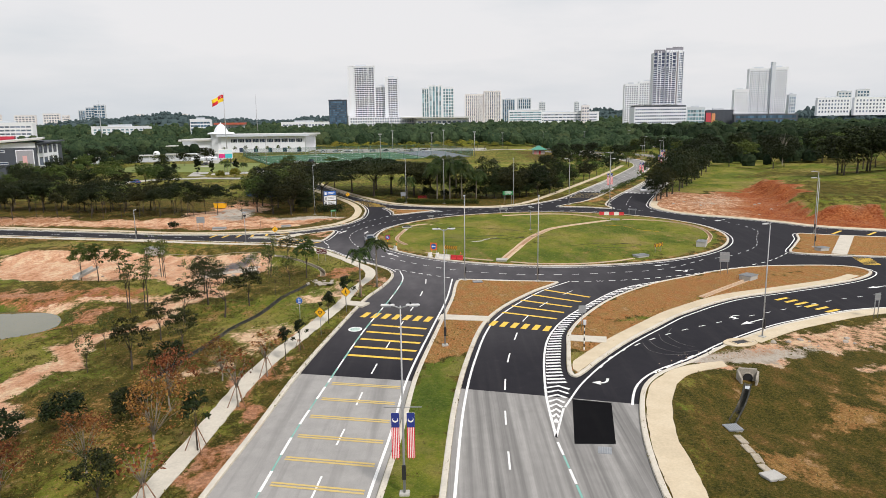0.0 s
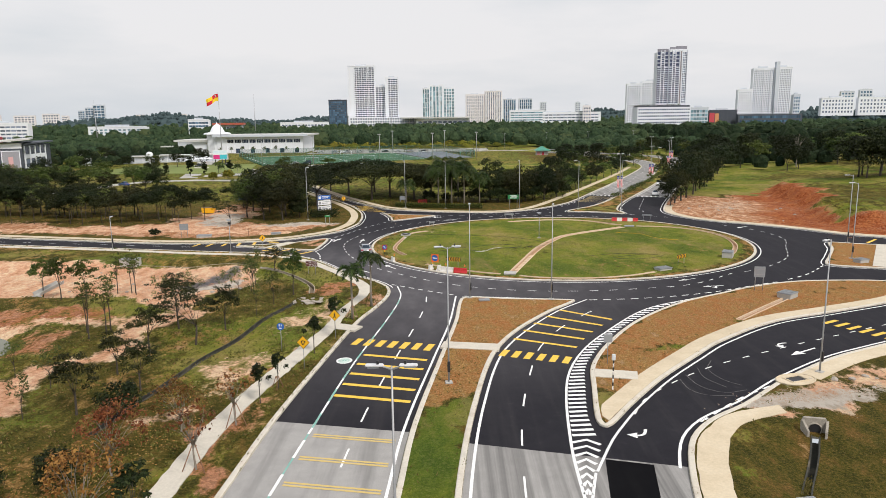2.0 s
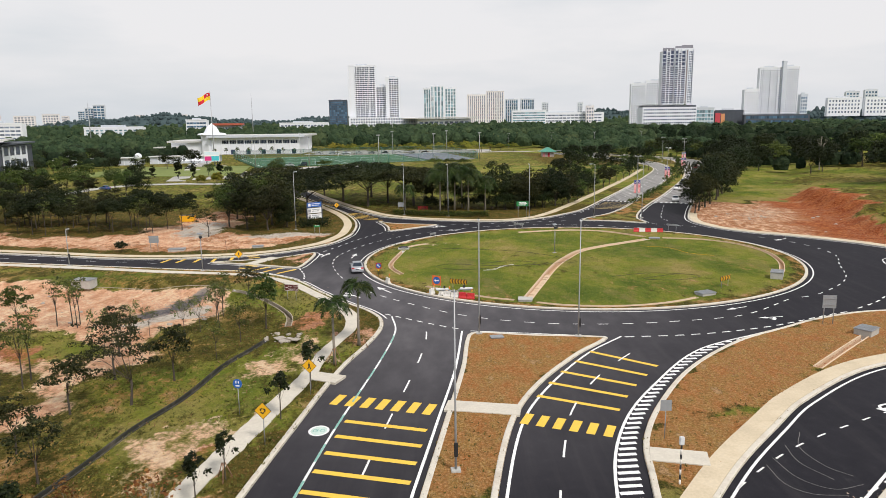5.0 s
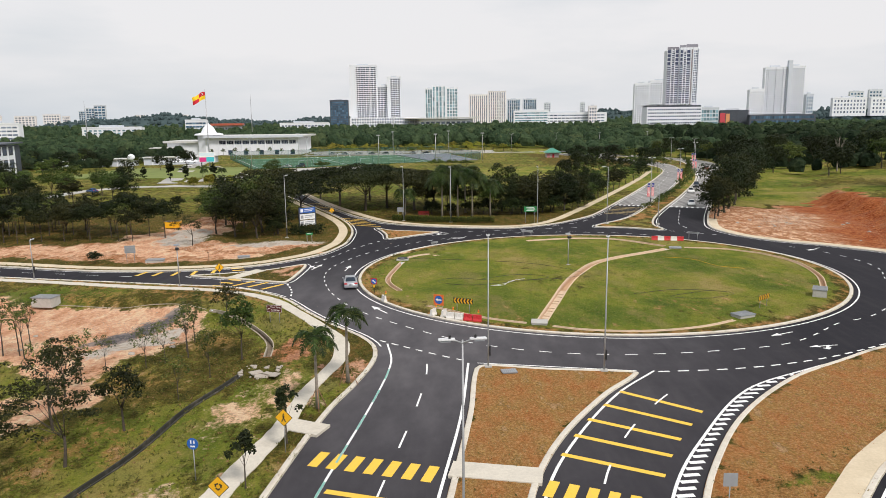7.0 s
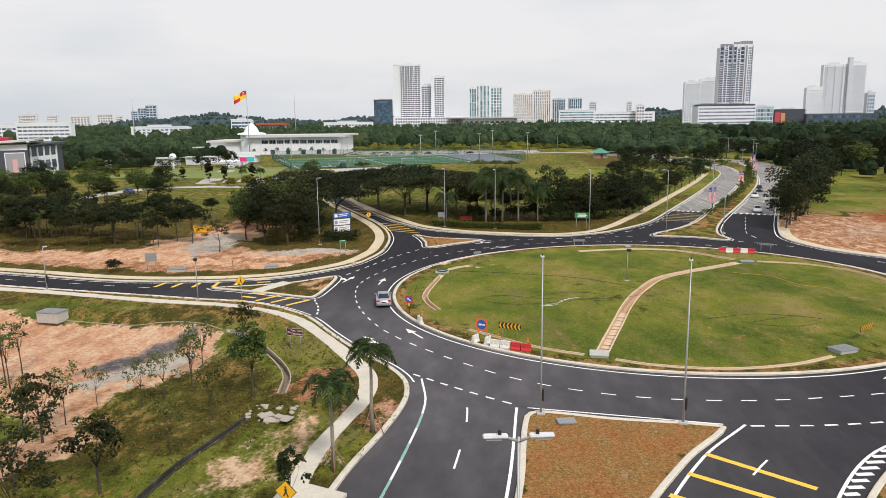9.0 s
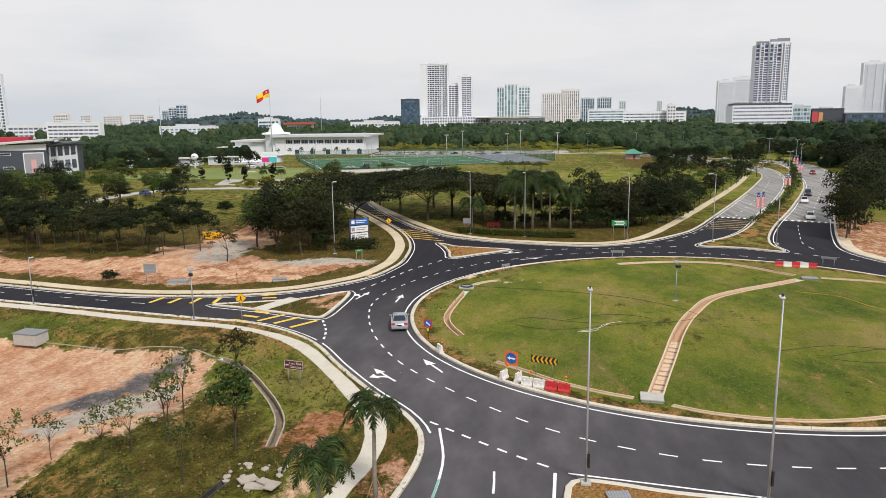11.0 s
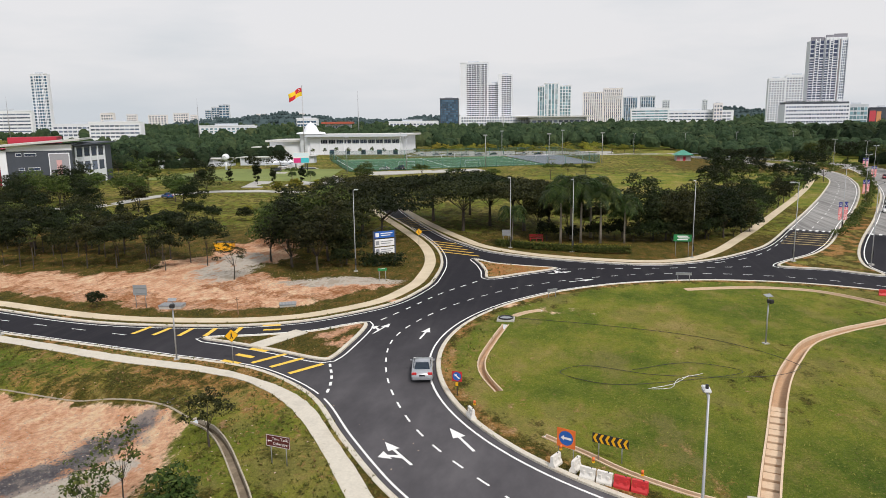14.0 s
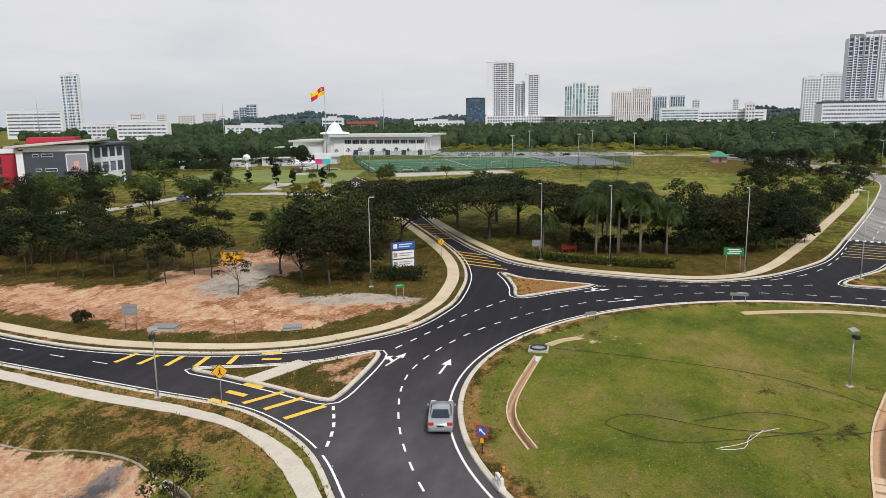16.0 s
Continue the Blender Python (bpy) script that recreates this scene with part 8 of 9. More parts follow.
def board(x, y, turn, w, h, z, mat, label, lines=0, name="road_sign", back=False):
    root = thing(name, label, "road sign", pose(x, y, level(x, y) - 0.02, 0, 0, turn))
    posts(root, (-w * 0.36, w * 0.36), z + h / 2, r=0.045)
    p = part("panel", plate(rect(0, z, w, h), 0, 0.04), mat, root)
    for k in range(lines):
        part("writing_bar", plate(rect(0.08 * w * (k % 2), z + h * (0.26 - 0.5 * k / max(1, lines - 1)), w * 0.62, h * 0.14), -0.006, 0.006), M_SIGN_WHITE, p)
    if back:
        for dz in (-0.25, 0.25):
            part("brace", boxed(-w / 2, w / 2, -0.05, -0.005, z + dz * h - 0.03, z + dz * h + 0.03), M_POLE, p)
    return root


board(8.0, 73.4, 0, 2.6, 1.05, 2.9, M_SIGN_GREEN, "green direction sign with white writing bars on posts", 3)
board(-33.3, 52.5, 25, 1.2, 0.4, 1.6, M_SIGN_GREEN, "small green direction sign on two posts", 1)
board(-57.8, 36.0, 8, 1.6, 1.2, 2.1, M_SIGN_GREY, "grey back of a road sign on two posts", 0, back=True)
board(31.2, -10.0, -10, 1.3, 1.35, 2.4, M_SIGN_GREY, "large grey back of a road sign on two posts", 0, back=True)
board(-19.2, 81.0, 0, 1.3, 1.0, 2.2, M_SIGN_GREY, "grey back of a road sign by the hedge", 0, back=True)
board(-11.0, 46.2, 38, 1.4, 0.35, 0.9, M_SIGN_GREY, "grey back of a low chevron board on the island", 0, back=True)
board(5.6, 56.6, 0, 2.0, 0.35, 1.0, M_SIGN_GREY, "grey back of a low chevron board on the island", 0, back=True)
board(34.5, 53.0, -30, 2.0, 0.35, 1.0, M_SIGN_GREY, "grey back of a low chevron board on the island", 0, back=True)
board(39.0, -32.6, 20, 0.8, 0.8, 2.4, M_SIGN_GREY, "grey back of a diamond sign beside the slip road", 0, back=True)
one = thing("road_sign", "square grey back of a sign on one post", "road sign", pose(6.5, -36.4, 0.1, 0, 0, 0))
posts(one, (0,), 2.7)
part("panel", plate(rect(0, 2.4, 0.75, 0.75), 0, 0.03), M_SIGN_GREY, one)
strip = thing("marker_post", "black and white striped signal post by the crossing", "post", pose(5.6, -42.4, 0.1))
for k in range(8):
    part("band", tubes("band", [([(0, 0, k * 0.32 - (0.2 if k == 0 else 0)), (0, 0, k * 0.32 + 0.32)], [0.06, 0.06])], 8), M_BLACK if k % 2 else M_BAR_WHITE, strip)
part("head", boxed(-0.14, 0.14, -0.1, 0.1, 2.5, 3.0, 0.03), M_LAMP_W, strip)


def chevron(x, y, turn, w, h, z, count):
    root = thing("chevron_sign", "black and yellow chevron board on two posts", "road sign", pose(x, y, 0.1, 0, 0, turn), "chevron boards")
    posts(root, (-w * 0.32, w * 0.32), z + h / 2)
    p = part("panel", plate(rect(0, z, w, h), 0, 0.03), M_BLACK, root)
    d = w / count
    for k in range(count):
        cx = -w / 2 + (k + 0.12) * d
        part("chevron", plate([(cx, z), (cx + d * 0.42, z + h * 0.47), (cx + d * 0.86, z + h * 0.47), (cx + d * 0.44, z), (cx + d * 0.86, z - h * 0.47), (cx + d * 0.42, z - h * 0.47)], -0.008, 0.008), M_SIGN_YELLOW, p)


chevron(-6.9, 5.4, -22, 2.3, 0.62, 1.35, 6)
chevron(26.9, 6.6, 38, 2.3, 0.62, 1.2, 6)

temp = thing("diversion_sign", "orange square sign with blue disc and white arrow", "road sign", pose(-9.6, 4.7, 0.1, 0, 0, -24) @ Matrix.Scale(0.78, 4))
posts(temp, (-0.62, 0.62), 2.9, M_STEEL)
tpan = part("panel", plate(rect(0, 2.15, 1.55, 1.55), 0, 0.03), M_SIGN_ORANGE, temp)
tdisc = part("disc", plate(circle(0, 2.15, 0.6), -0.008, 0.008), M_SIGN_BLUE, tpan)
part("arrow", plate(arrow_left(0, 2.15, 0.46), -0.014, 0.006), M_SIGN_WHITE, tdisc)
small = thing("keep_left_sign", "small red square sign with blue disc and arrow", "road sign", pose(-17.8, 14.6, 0.1, 0, 0, -8) @ Matrix.Scale(0.85, 4))
posts(small, (0,), 2.0, M_BLACK, 0.05)
span = part("panel", plate(rect(0, 1.85, 0.95, 0.95), 0, 0.03), M_SIGN_RED, small)
sdisc = part("disc", plate(circle(0, 1.85, 0.4), -0.008, 0.008), M_SIGN_BLUE, span)
part("arrow", plate(turned(arrow_left(0, 1.85, 0.32), 0, 1.85, -40), -0.014, 0.006), M_SIGN_WHITE, sdisc)
part("reflector", boxed(-0.12, 0.12, -0.08, 0.02, 0.95, 1.3, 0.02), M_SIGN_YELLOW, small)


def barrier_mesh():
    """A water-filled barrier: wide foot, narrow top, moulded recesses."""
    prof = [(-0.28, 0), (0.28, 0), (0.28, 0.16), (0.14, 0.4), (0.12, 0.85), (-0.12, 0.85), (-0.14, 0.4), (-0.28, 0.16)]
    bm = bmesh.new()
    rows = [[bm.verts.new((x, y, z)) for y, z in prof] for x in (-0.68, -0.62, 0.62, 0.68)]
    for a, b in zip(rows, rows[1:]):
        for i in range(8):
            bm.faces.new((a[i], a[(i + 1) % 8], b[(i + 1) % 8], b[i]))
    bm.faces.new(rows[0][::-1]), bm.faces.new(rows[-1])
    for x in (-0.34, 0.34):
        box(bm, x - 0.12, x + 0.12, -0.2, 0.2, 0.3, 0.62, 0.02)
    bmesh.ops.recalc_face_normals(bm, faces=bm.faces)
    me = bpy.data.meshes.new("body")
    bm.to_mesh(me)
    bm.free()
    return me


BARRIER = barrier_mesh()
for colour, x, y, turn in (("white", -8.3, 3.0, -24), ("white", -7.35, 2.6, -23), ("red", -6.4, 2.2, -22), ("red", -5.45, 1.85, -20), ("white", -16.2, 10.7, -62), ("white", -10.2, 4.4, 60), ("white", -9.0, 4.0, 65),
                          ("red", 27.3, 51.5, -8), ("white", 28.35, 51.3, -10), ("red", 29.4, 51.1, -12), ("white", 30.45, 50.85, -14), ("red", 31.5, 50.6, -15)):
    me = BARRIER.copy()
    me.materials.append(M_BAR_RED if colour == "red" else M_BAR_WHITE)
    m = pose(x, y, 0.12, 0, 0, turn) @ Matrix.Diagonal((0.68 if y < 20 else 0.76, 0.8, 0.85, 1))
    root = thing("water_barrier", colour + " plastic water-filled road barrier on the kerb", "barrier", m, "water barriers")
    part("body", me, None, root)
    part("filler_cap", tubes("filler_cap", [([(0.3, 0, 0.84), (0.3, 0, 0.9)], [0.06, 0.06])], 8), M_BLACK, root)
for x, y in ((-8.0, 3.4), (-5.3, 2.2), (-9.9, 4.8), (-16.0, 11.0)):
    bl = thing("warning_light", "small yellow hazard lamp clipped to a barrier", "lamp", pose(x, y, 0.95))
    part("body", boxed(-0.09, 0.09, -0.06, 0.06, 0, 0.14, 0.02), M_SIGN_YELLOW, bl)
    part("lens", tubes("lens", [([(0, 0.0, 0.14), (0, 0, 0.34)], [0.09, 0.08])], 10), M_SIGN_ORANGE, bl)


# ---- drains ----
M_MOSSY = surface("mossy_drain_stone", (0.035, 0.035, 0.026), (0.17, 0.145, 0.105), 0.7, 8.0, 0.95, where="World", amount=0.4)
M_OLD_DRAIN = surface("old_drain_stone", (0.20, 0.16, 0.11), (0.36, 0.29, 0.21), 1.6, 8.0, 0.9, where="World", amount=0.3)
M_MASONRY = surface("weathered_masonry", (0.40, 0.35, 0.27), (0.20, 0.16, 0.11), 1.2, 9.0, 0.9, where="World", amount=0.35)
for key, (p, w, deep) in DRAINS.items():
    ground_z = rise(p)
    mat = M_MOSSY if key in ("field", "headwall") else M_OLD_DRAIN if key in ("yard", "yard_edge") else M_DRAIN
    root = tagged(new("drain"), "open concrete drain channel set in the ground", "drain", kind="structure")
    prof = [(-w / 2, 0.0), (-w / 2 + 0.02, -deep), (w / 2 - 0.02, -deep), (w / 2, 0.0)]
    rows = [np.c_[offset(p, d), ground_z + h] for d, h in prof]
    n = len(p)
    me = bpy.data.meshes.new("channel")
    me.from_pydata(np.vstack(rows).tolist(), [], [(a * n + i, a * n + i + 1, (a + 1) * n + i + 1, (a + 1) * n + i) for a in range(3) for i in range(n - 1)])
    part("channel", me, mat, root)
    for sg in (-1, 1):
        a, b = offset(p, sg * (w / 2 - 0.01)), offset(p, sg * (w / 2 + (0.12 if w > 0.65 else 0.09 if w > 0.1 else 0.05)))
        rim_me = ribbon_mesh("lip", a, b, ground_z + (0.03 if key == "yard_edge" else 0.07), M_MASONRY if key in ("yard", "yard_edge") else mat if key in ("field", "headwall") else M_LIP, thick=0.3)
        part("lip", rim_me, None, root)
    if key in ("centre",):
        for i in range(13):
            q, r = along(p, 1.4 + i * 1.12, 2.25 + i * 1.12, 2)
            t = (r - q) / np.hypot(*(r - q))
            nn = np.array([-t[1], t[0]])
            c4 = [q - nn * w * 0.48, q + nn * w * 0.48, r + nn * w * 0.48, r - nn * w * 0.48]
            zz = 0.12 - deep + 0.03 * (i % 3)
            part("step", prism([tuple(v) for v in c4], zz - 0.05, zz + 0.28), M_LIP, root)


def chamber(x, y, w, d, h, turn, label, z=None, grate=True):
    root = thing("drain_chamber", label, "drain chamber", pose(x, y, level(x, y) if z is None else z, 0, 0, turn))
    part("box", boxed(-w / 2, w / 2, -d / 2, d / 2, -0.4, h, 0.03), M_CONC, root)
    part("cover", boxed(-w / 2 - 0.06, w / 2 + 0.06, -d / 2 - 0.06, d / 2 + 0.06, h, h + 0.1, 0.02), M_SIGN_GREY if grate else M_CONC, root)
    if grate:
        k = int(w / 0.16)
        for i in range(k):
            u = -w / 2 + (i + 0.5) * w / k
            part("bar", boxed(u - 0.025, u + 0.025, -d / 2, d / 2, h + 0.1, h + 0.125), M_STEEL, root)


chamber(1.05, 0.95, 1.6, 1.5, 0.15, -8, "pale concrete drain inlet slab at the channel mouth", None, False)
chamber(23.1, 2.9, 2.1, 1.4, 0.25, 24, "concrete chamber with a flat grey cover on the island")
chamber(35.7, 11.6, 2.1, 1.5, 0.85, 62, "raised concrete drain chamber on the island")
chamber(28.4, 43.4, 1.8, 1.2, 0.12, -10, "flat concrete drain cover where channels meet")
chamber(33.2, -13.4, 2.0, 1.6, 0.55, 40, "concrete drain chamber on the brown verge")
chamber(53.4, 6.6, 1.8, 1.3, 0.45, 20, "concrete drain chamber on the splitter island")
chamber(-57.6, 12.2, 2.7, 1.7, 0.75, -8, "large concrete drain chamber above the soil yard", -0.1)
chamber(-54.2, 36.5, 2.6, 1.4, 0.35, 6, "low concrete inlet beside the footpath")
chamber(-41.0, 38.6, 1.8, 1.2, 0.2, 20, "low concrete inlet beside the footpath")
chamber(3.15, -62.8, 0.8, 0.9, -0.08, -12, "steel gully grating in the old carriageway", 0.0)
chamber(-3.3, -13.6, 1.2, 0.8, 0.05, 8, "flat concrete cover in the median")
chamber(12.6, -66.6, 1.1, 0.9, 0.12, 20, "loose white concrete slab in the grass", None, False)

ring = thing("drain_chamber", "round black-rimmed concrete basin over the drain", "drain chamber", pose(-15.7, 36.0, 0.1) @ Matrix.Scale(0.76, 4))
part("slab", boxed(-1.2, 1.2, -1.1, 1.1, -0.2, 0.25, 0.04), M_CONC, ring)
part("rim", tubes("rim", [([(0.95 * math.cos(a), 0.9 * math.sin(a), 0.36) for a in np.linspace(0, 2 * math.pi, 25)], [0.12] * 25)], 6), M_BLACK, ring)
part("lid", prism([(0.85 * math.cos(a), 0.8 * math.sin(a)) for a in np.linspace(0, 2 * math.pi, 25)[:-1]], 0.2, 0.32), M_SIGN_GREY, ring)

head = thing("culvert_headwall", "weathered concrete culvert headwall with wing walls and a round pipe mouth", "headwall", pose(17.95, -50.0, -0.2, 0, 0, -14) @ Matrix.Scale(0.82, 4))
M_HEADWALL = surface("stained_concrete", (0.34, 0.31, 0.26), (0.11, 0.10, 0.085), 1.1, 12.0, 0.9, amount=0.4)
part("wall", plate([(-1.05, -0.5), (1.05, -0.5), (1.05, 0.95), (0.85, 1.35), (-0.85, 1.35), (-1.05, 0.95)], 0, 0.32), M_HEADWALL, head)
part("pipe_collar", tubes("pipe_collar", [([(0.56 * math.cos(t), -0.03, 0.35 + 0.56 * math.sin(t)) for t in np.linspace(0, 2 * math.pi, 25)], [0.07] * 25)], 6), M_HEADWALL, head)
# no hollow pipe: a flat black disc paints the shade inside it
part("pipe_mouth", plate(circle(0, 0.35, 0.52), -0.02, 0.03), M_BLACK, head, "flat black disc painted as the pipe's inner shade")
for sg in (-1, 1):
    bm = bmesh.new()
    foot = [(sg * 0.85, 0.0), (sg * 1.08, 0.0), (sg * 0.78, -1.0), (sg * 0.58, -1.0)]
    tops = (1.2, 1.2, 0.55, 0.55)
    lo, hi = [bm.verts.new((x, y, -0.5)) for x, y in foot], [bm.verts.new((x, y, z)) for (x, y), z in zip(foot, tops)]
    bm.faces.new(lo), bm.faces.new(hi)
    for k in range(4):
        bm.faces.new((lo[k], lo[(k + 1) % 4], hi[(k + 1) % 4], hi[k]))
    bmesh.ops.recalc_face_normals(bm, faces=bm.faces)
    bmesh.ops.bevel(bm, geom=bm.edges[:], offset=0.025, segments=1, affect="EDGES")
    part("wing_wall", bm, M_HEADWALL, head)
chamber(13.15, -59.1, 1.0, 0.95, 0.1, 8, "concrete slab with a steel grating at the end of the channel")
for x, y, turn, long in ((13.0, -60.9, 4, 1.3), (12.85, -62.4, 2, 1.2), (12.85, -63.9, -6, 1.3), (12.7, -65.3, 8, 1.0)):
    cap = thing("drain_cover", "worn pale concrete slab over the buried drain", "slab", pose(x, y, level(x, y), 0, 1.5, turn), "drain cover slabs")
    part("slab", boxed(-0.27, 0.27, -long / 2, long / 2, -0.1, 0.09, 0.025), M_MASONRY, cap)
plinth = thing("lamp_plinth", "oval concrete plinth with an open pit by the lamp", "plinth", pose(21.1, -40.7, 0.05, 0, 0, 20))
oval = [(1.75 * math.cos(a), 1.15 * math.sin(a)) for a in np.linspace(0, 2 * math.pi, 33)[:-1]]
part("slab", prism(oval, -0.3, 0.16), M_PATH, plinth)
part("rim", tubes("rim", [([(x, y, 0.15) for x, y in oval + oval[:1]], [0.07] * 33)], 6), M_PATH, plinth)
# the slab is solid here; a black panel paints the pit's shade
part("pit", boxed(-0.75, 0.75, -0.48, 0.48, 0.1, 0.168), M_BLACK, plinth, "flat black panel painted as the pit's shade")
for x0, x1, y0, y1 in ((-0.88, 0.88, 0.48, 0.6), (-0.88, 0.88, -0.6, -0.48), (-0.88, -0.75, -0.48, 0.48), (0.75, 0.88, -0.48, 0.48)):
    part("pit_edge", boxed(x0, x1, y0, y1, 0.1, 0.24, 0.02), M_PATH, plinth)


# ---- flags ----
def banner(x0, x1, z0, z1, parent):
    """A hanging flag banner with a blue head and red and white stripes."""
    p = part("banner", plate([(x0, z0), (x1, z0), (x1, z1), (x0, z1)], 0, 0.02), M_FLAG_WHITE, parent)
    w = (x1 - x0) / 9
    for k in range(5):
        part("stripe", plate([(x0 + 2 * k * w, z0 - 0.1 * (k % 2)), (x0 + (2 * k + 1) * w, z0 - 0.1 * (k % 2)), (x0 + (2 * k + 1) * w, z1 - 0.9), (x0 + 2 * k * w, z1 - 0.9)], -0.008, 0.007), M_FLAG_RED, p)
    head_p = part("head_field", plate([(x0, z1 - 0.9), (x1, z1 - 0.9), (x1, z1), (x0, z1)], -0.008, 0.007), M_FLAG_BLUE, p)
    part("emblem", plate(circle((x0 + x1) / 2, z1 - 0.42, 0.26 if x1 - x0 > 0.6 else 0.17), -0.014, 0.005), M_FLAG_WHITE, head_p)
    part("emblem", plate(circle((x0 + x1) / 2, z1 - 0.36, 0.2 if x1 - x0 > 0.6 else 0.13), -0.018, 0.004), M_FLAG_BLUE, head_p)


for key in ("c", "m1", "m5", "m2", "m3"):
    a, b, z0, z1 = (0.22, 0.68, 2.3, 5.1) if key == "c" else (0.25, 1.0, 2.2, 5.4)
    banner(-b, -a, z0, z1, LAMPS[key])
    banner(a, b, z0, z1, LAMPS[key])
    part("banner_bar", tubes("banner_bar", [([(-1.1, 0, 5.45), (1.1, 0, 5.45)], [0.03, 0.03])], 6), M_POLE, LAMPS[key])

pole = thing("flagpole", "very tall flagpole flying a red and yellow flag", "flagpole", pose(-122.1, 264.2, 0))
part("mast", tubes("mast", [([(0, 0, -0.3), (0, 0, 12), (0, 0, 36.2)], [0.32, 0.24, 0.1])], 10), M_POLE, pole)


def flag_piece(u0, u1, v0, v1, lift=0.0, shape=None):
    """A patch of the drooping, waving flag; u runs away from the mast, v down."""
    def at(u, v):
        return (-0.2 - u * 5.9 + 0.2 * math.sin(v * 3), 0.75 * math.sin(u * 5.2 + v) * u - lift, 35.2 - v * 3.5 - u * u * 1.5 - u * 1.4 + 0.25 * math.sin(u * 7))
    bm = bmesh.new()
    if shape:
        bm.faces.new([bm.verts.new(at(u, v)) for u, v in shape])
    else:
        n = 10
        g = [[bm.verts.new(at(u0 + (u1 - u0) * i / n, v0 + (v1 - v0) * j / 4)) for i in range(n + 1)] for j in range(5)]
        for j in range(4):
            for i in range(n):
                bm.faces.new((g[j][i], g[j + 1][i], g[j + 1][i + 1], g[j][i + 1]))
    return bm


part("flag_quarter", flag_piece(0, 0.5, 0, 0.5), M_FLAG_RED, pole)
part("flag_quarter", flag_piece(0.5, 1, 0, 0.5), M_FLAG_YELLOW, pole)
part("flag_quarter", flag_piece(0, 0.5, 0.5, 1), M_FLAG_YELLOW, pole)
part("flag_quarter", flag_piece(0.5, 1, 0.5, 1), M_FLAG_RED, pole)
part("emblem", flag_piece(0, 0, 0, 0, 0.06, [(0.26 + 0.1 * math.cos(a), 0.26 + 0.14 * math.sin(a)) for a in np.linspace(0.9, 5.4, 10)] + [(0.27 + 0.07 * math.cos(a), 0.26 + 0.09 * math.sin(a)) for a in np.linspace(5.2, 1.1, 10)]), M_FLAG_WHITE, pole)
for x, y, h in ((-330, 560, 34), (-200, 620, 40), (-70, 700, 32), (-640, 700, 44)):
    mast = thing("radio_mast", "slender grey mast above the far trees", "mast", pose(x, y, 0))
    part("pole", tubes("pole", [([(0, 0, -1), (0, 0, h)], [0.6, 0.25])], 6), M_POLE, mast)
    part("aerial", tubes("aerial", [([(0, 0, h), (0, 0, h + 8)], [0.12, 0.06])], 5), M_POLE, mast)

scr = thing("display_screen", "large display screen with plain colour panels on posts", "screen", pose(-119.2, 251.8, 0, 0, 0, 12))
for x in (-2.4, 2.4):
    part("post", boxed(x - 0.2, x + 0.2, 0.3, 0.7, -0.3, 5.6), M_BLACK, scr)
spanel = part("panel", boxed(-3.4, 3.4, 0, 0.5, 3.4, 7.9, 0.05), M_SIGN_WHITE, scr)
part("colour_field", boxed(-3.2, -0.2, -0.02, 0.02, 3.6, 5.6), surface("screen_pink", (0.62, 0.03, 0.2)), spanel, "plain pink field")
part("colour_field", boxed(-0.2, 3.2, -0.02, 0.02, 3.6, 5.7), surface("screen_teal", (0.05, 0.45, 0.55)), spanel, "plain teal field")
part("colour_field", boxed(-3.2, 3.2, -0.02, 0.02, 6.2, 7.7), surface("screen_pale", (0.6, 0.72, 0.78)), spanel, "plain pale blue field")

sign = thing("entrance_sign", "three-panel blue and white entrance board on dark posts", "sign board", pose(-35.9, 64.2, 0.1, 0, 0, 36) @ Matrix.Scale(0.86, 4))
for x in (-1.95, 1.95):
    part("post", boxed(x - 0.12, x + 0.12, 0, 0.25, -0.3, 5.7), M_WALL_DARK, sign)
for z, mat, h in ((5.0, M_SIGN_BLUE, 1.15), (3.6, M_SIGN_WHITE, 1.2), (2.2, M_SIGN_WHITE, 1.15)):
    p = part("panel", boxed(-1.8, 1.8, -0.06, 0.16, z - h / 2, z + h / 2, 0.02), mat, sign)
    for k in range(2):
        part("writing_bar", boxed(-0.7, 1.5 - 0.4 * k, -0.075, -0.06, z + 0.15 - 0.36 * k, z + 0.3 - 0.36 * k), M_SIGN_WHITE if mat is M_SIGN_BLUE else M_SIGN_GREY, p)
    part("emblem", boxed(-1.65, -1.0, -0.075, -0.06, z - 0.35, z + 0.35), M_SIGN_WHITE if mat is M_SIGN_BLUE else M_SIGN_GREY, p)
part("arch", tubes("arch", [([(-2.1 + 4.2 * k / 12, 0.1, 5.6 + 0.75 * math.sin(math.pi * k / 12)) for k in range(13)], [0.06] * 13)], 6), M_BLACK, sign)

hedge_n = thing("hedge", "low clipped yellow-green hedge along the footpath", "hedge", pose(0, 0, 0.1))
hp = spline([(-20.5, 80.2), (-14, 77.6), (-7, 76.0), (0.5, 75.6)], 0.5)
part("foliage", leaves_mesh("foliage", [(x, y + o, z) for x, y in hp for o in (-0.3, 0.3) for z in (0.3, 0.75)], 0.5, 34, 0.15, 61), L_MID, hedge_n)
part("blossom", leaves_mesh("blossom", [(x, y, 1.0) for x, y in hp], 0.45, 12, 0.12, 63), L_YELLOW, hedge_n, "yellow flowering top growth")
shrubs = thing("hedge", "dark shrubs round the foot of the entrance board", "hedge", pose(-35.8, 62.2, 0.1))
part("foliage", leaves_mesh("foliage", [(-2.9 + 0.2 * i, -0.6 + 0.5 * (i % 3), 0.5 + 0.35 * (i % 3)) for i in range(30)], 0.85, 50, 0.17, 62), L_DARK, shrubs)
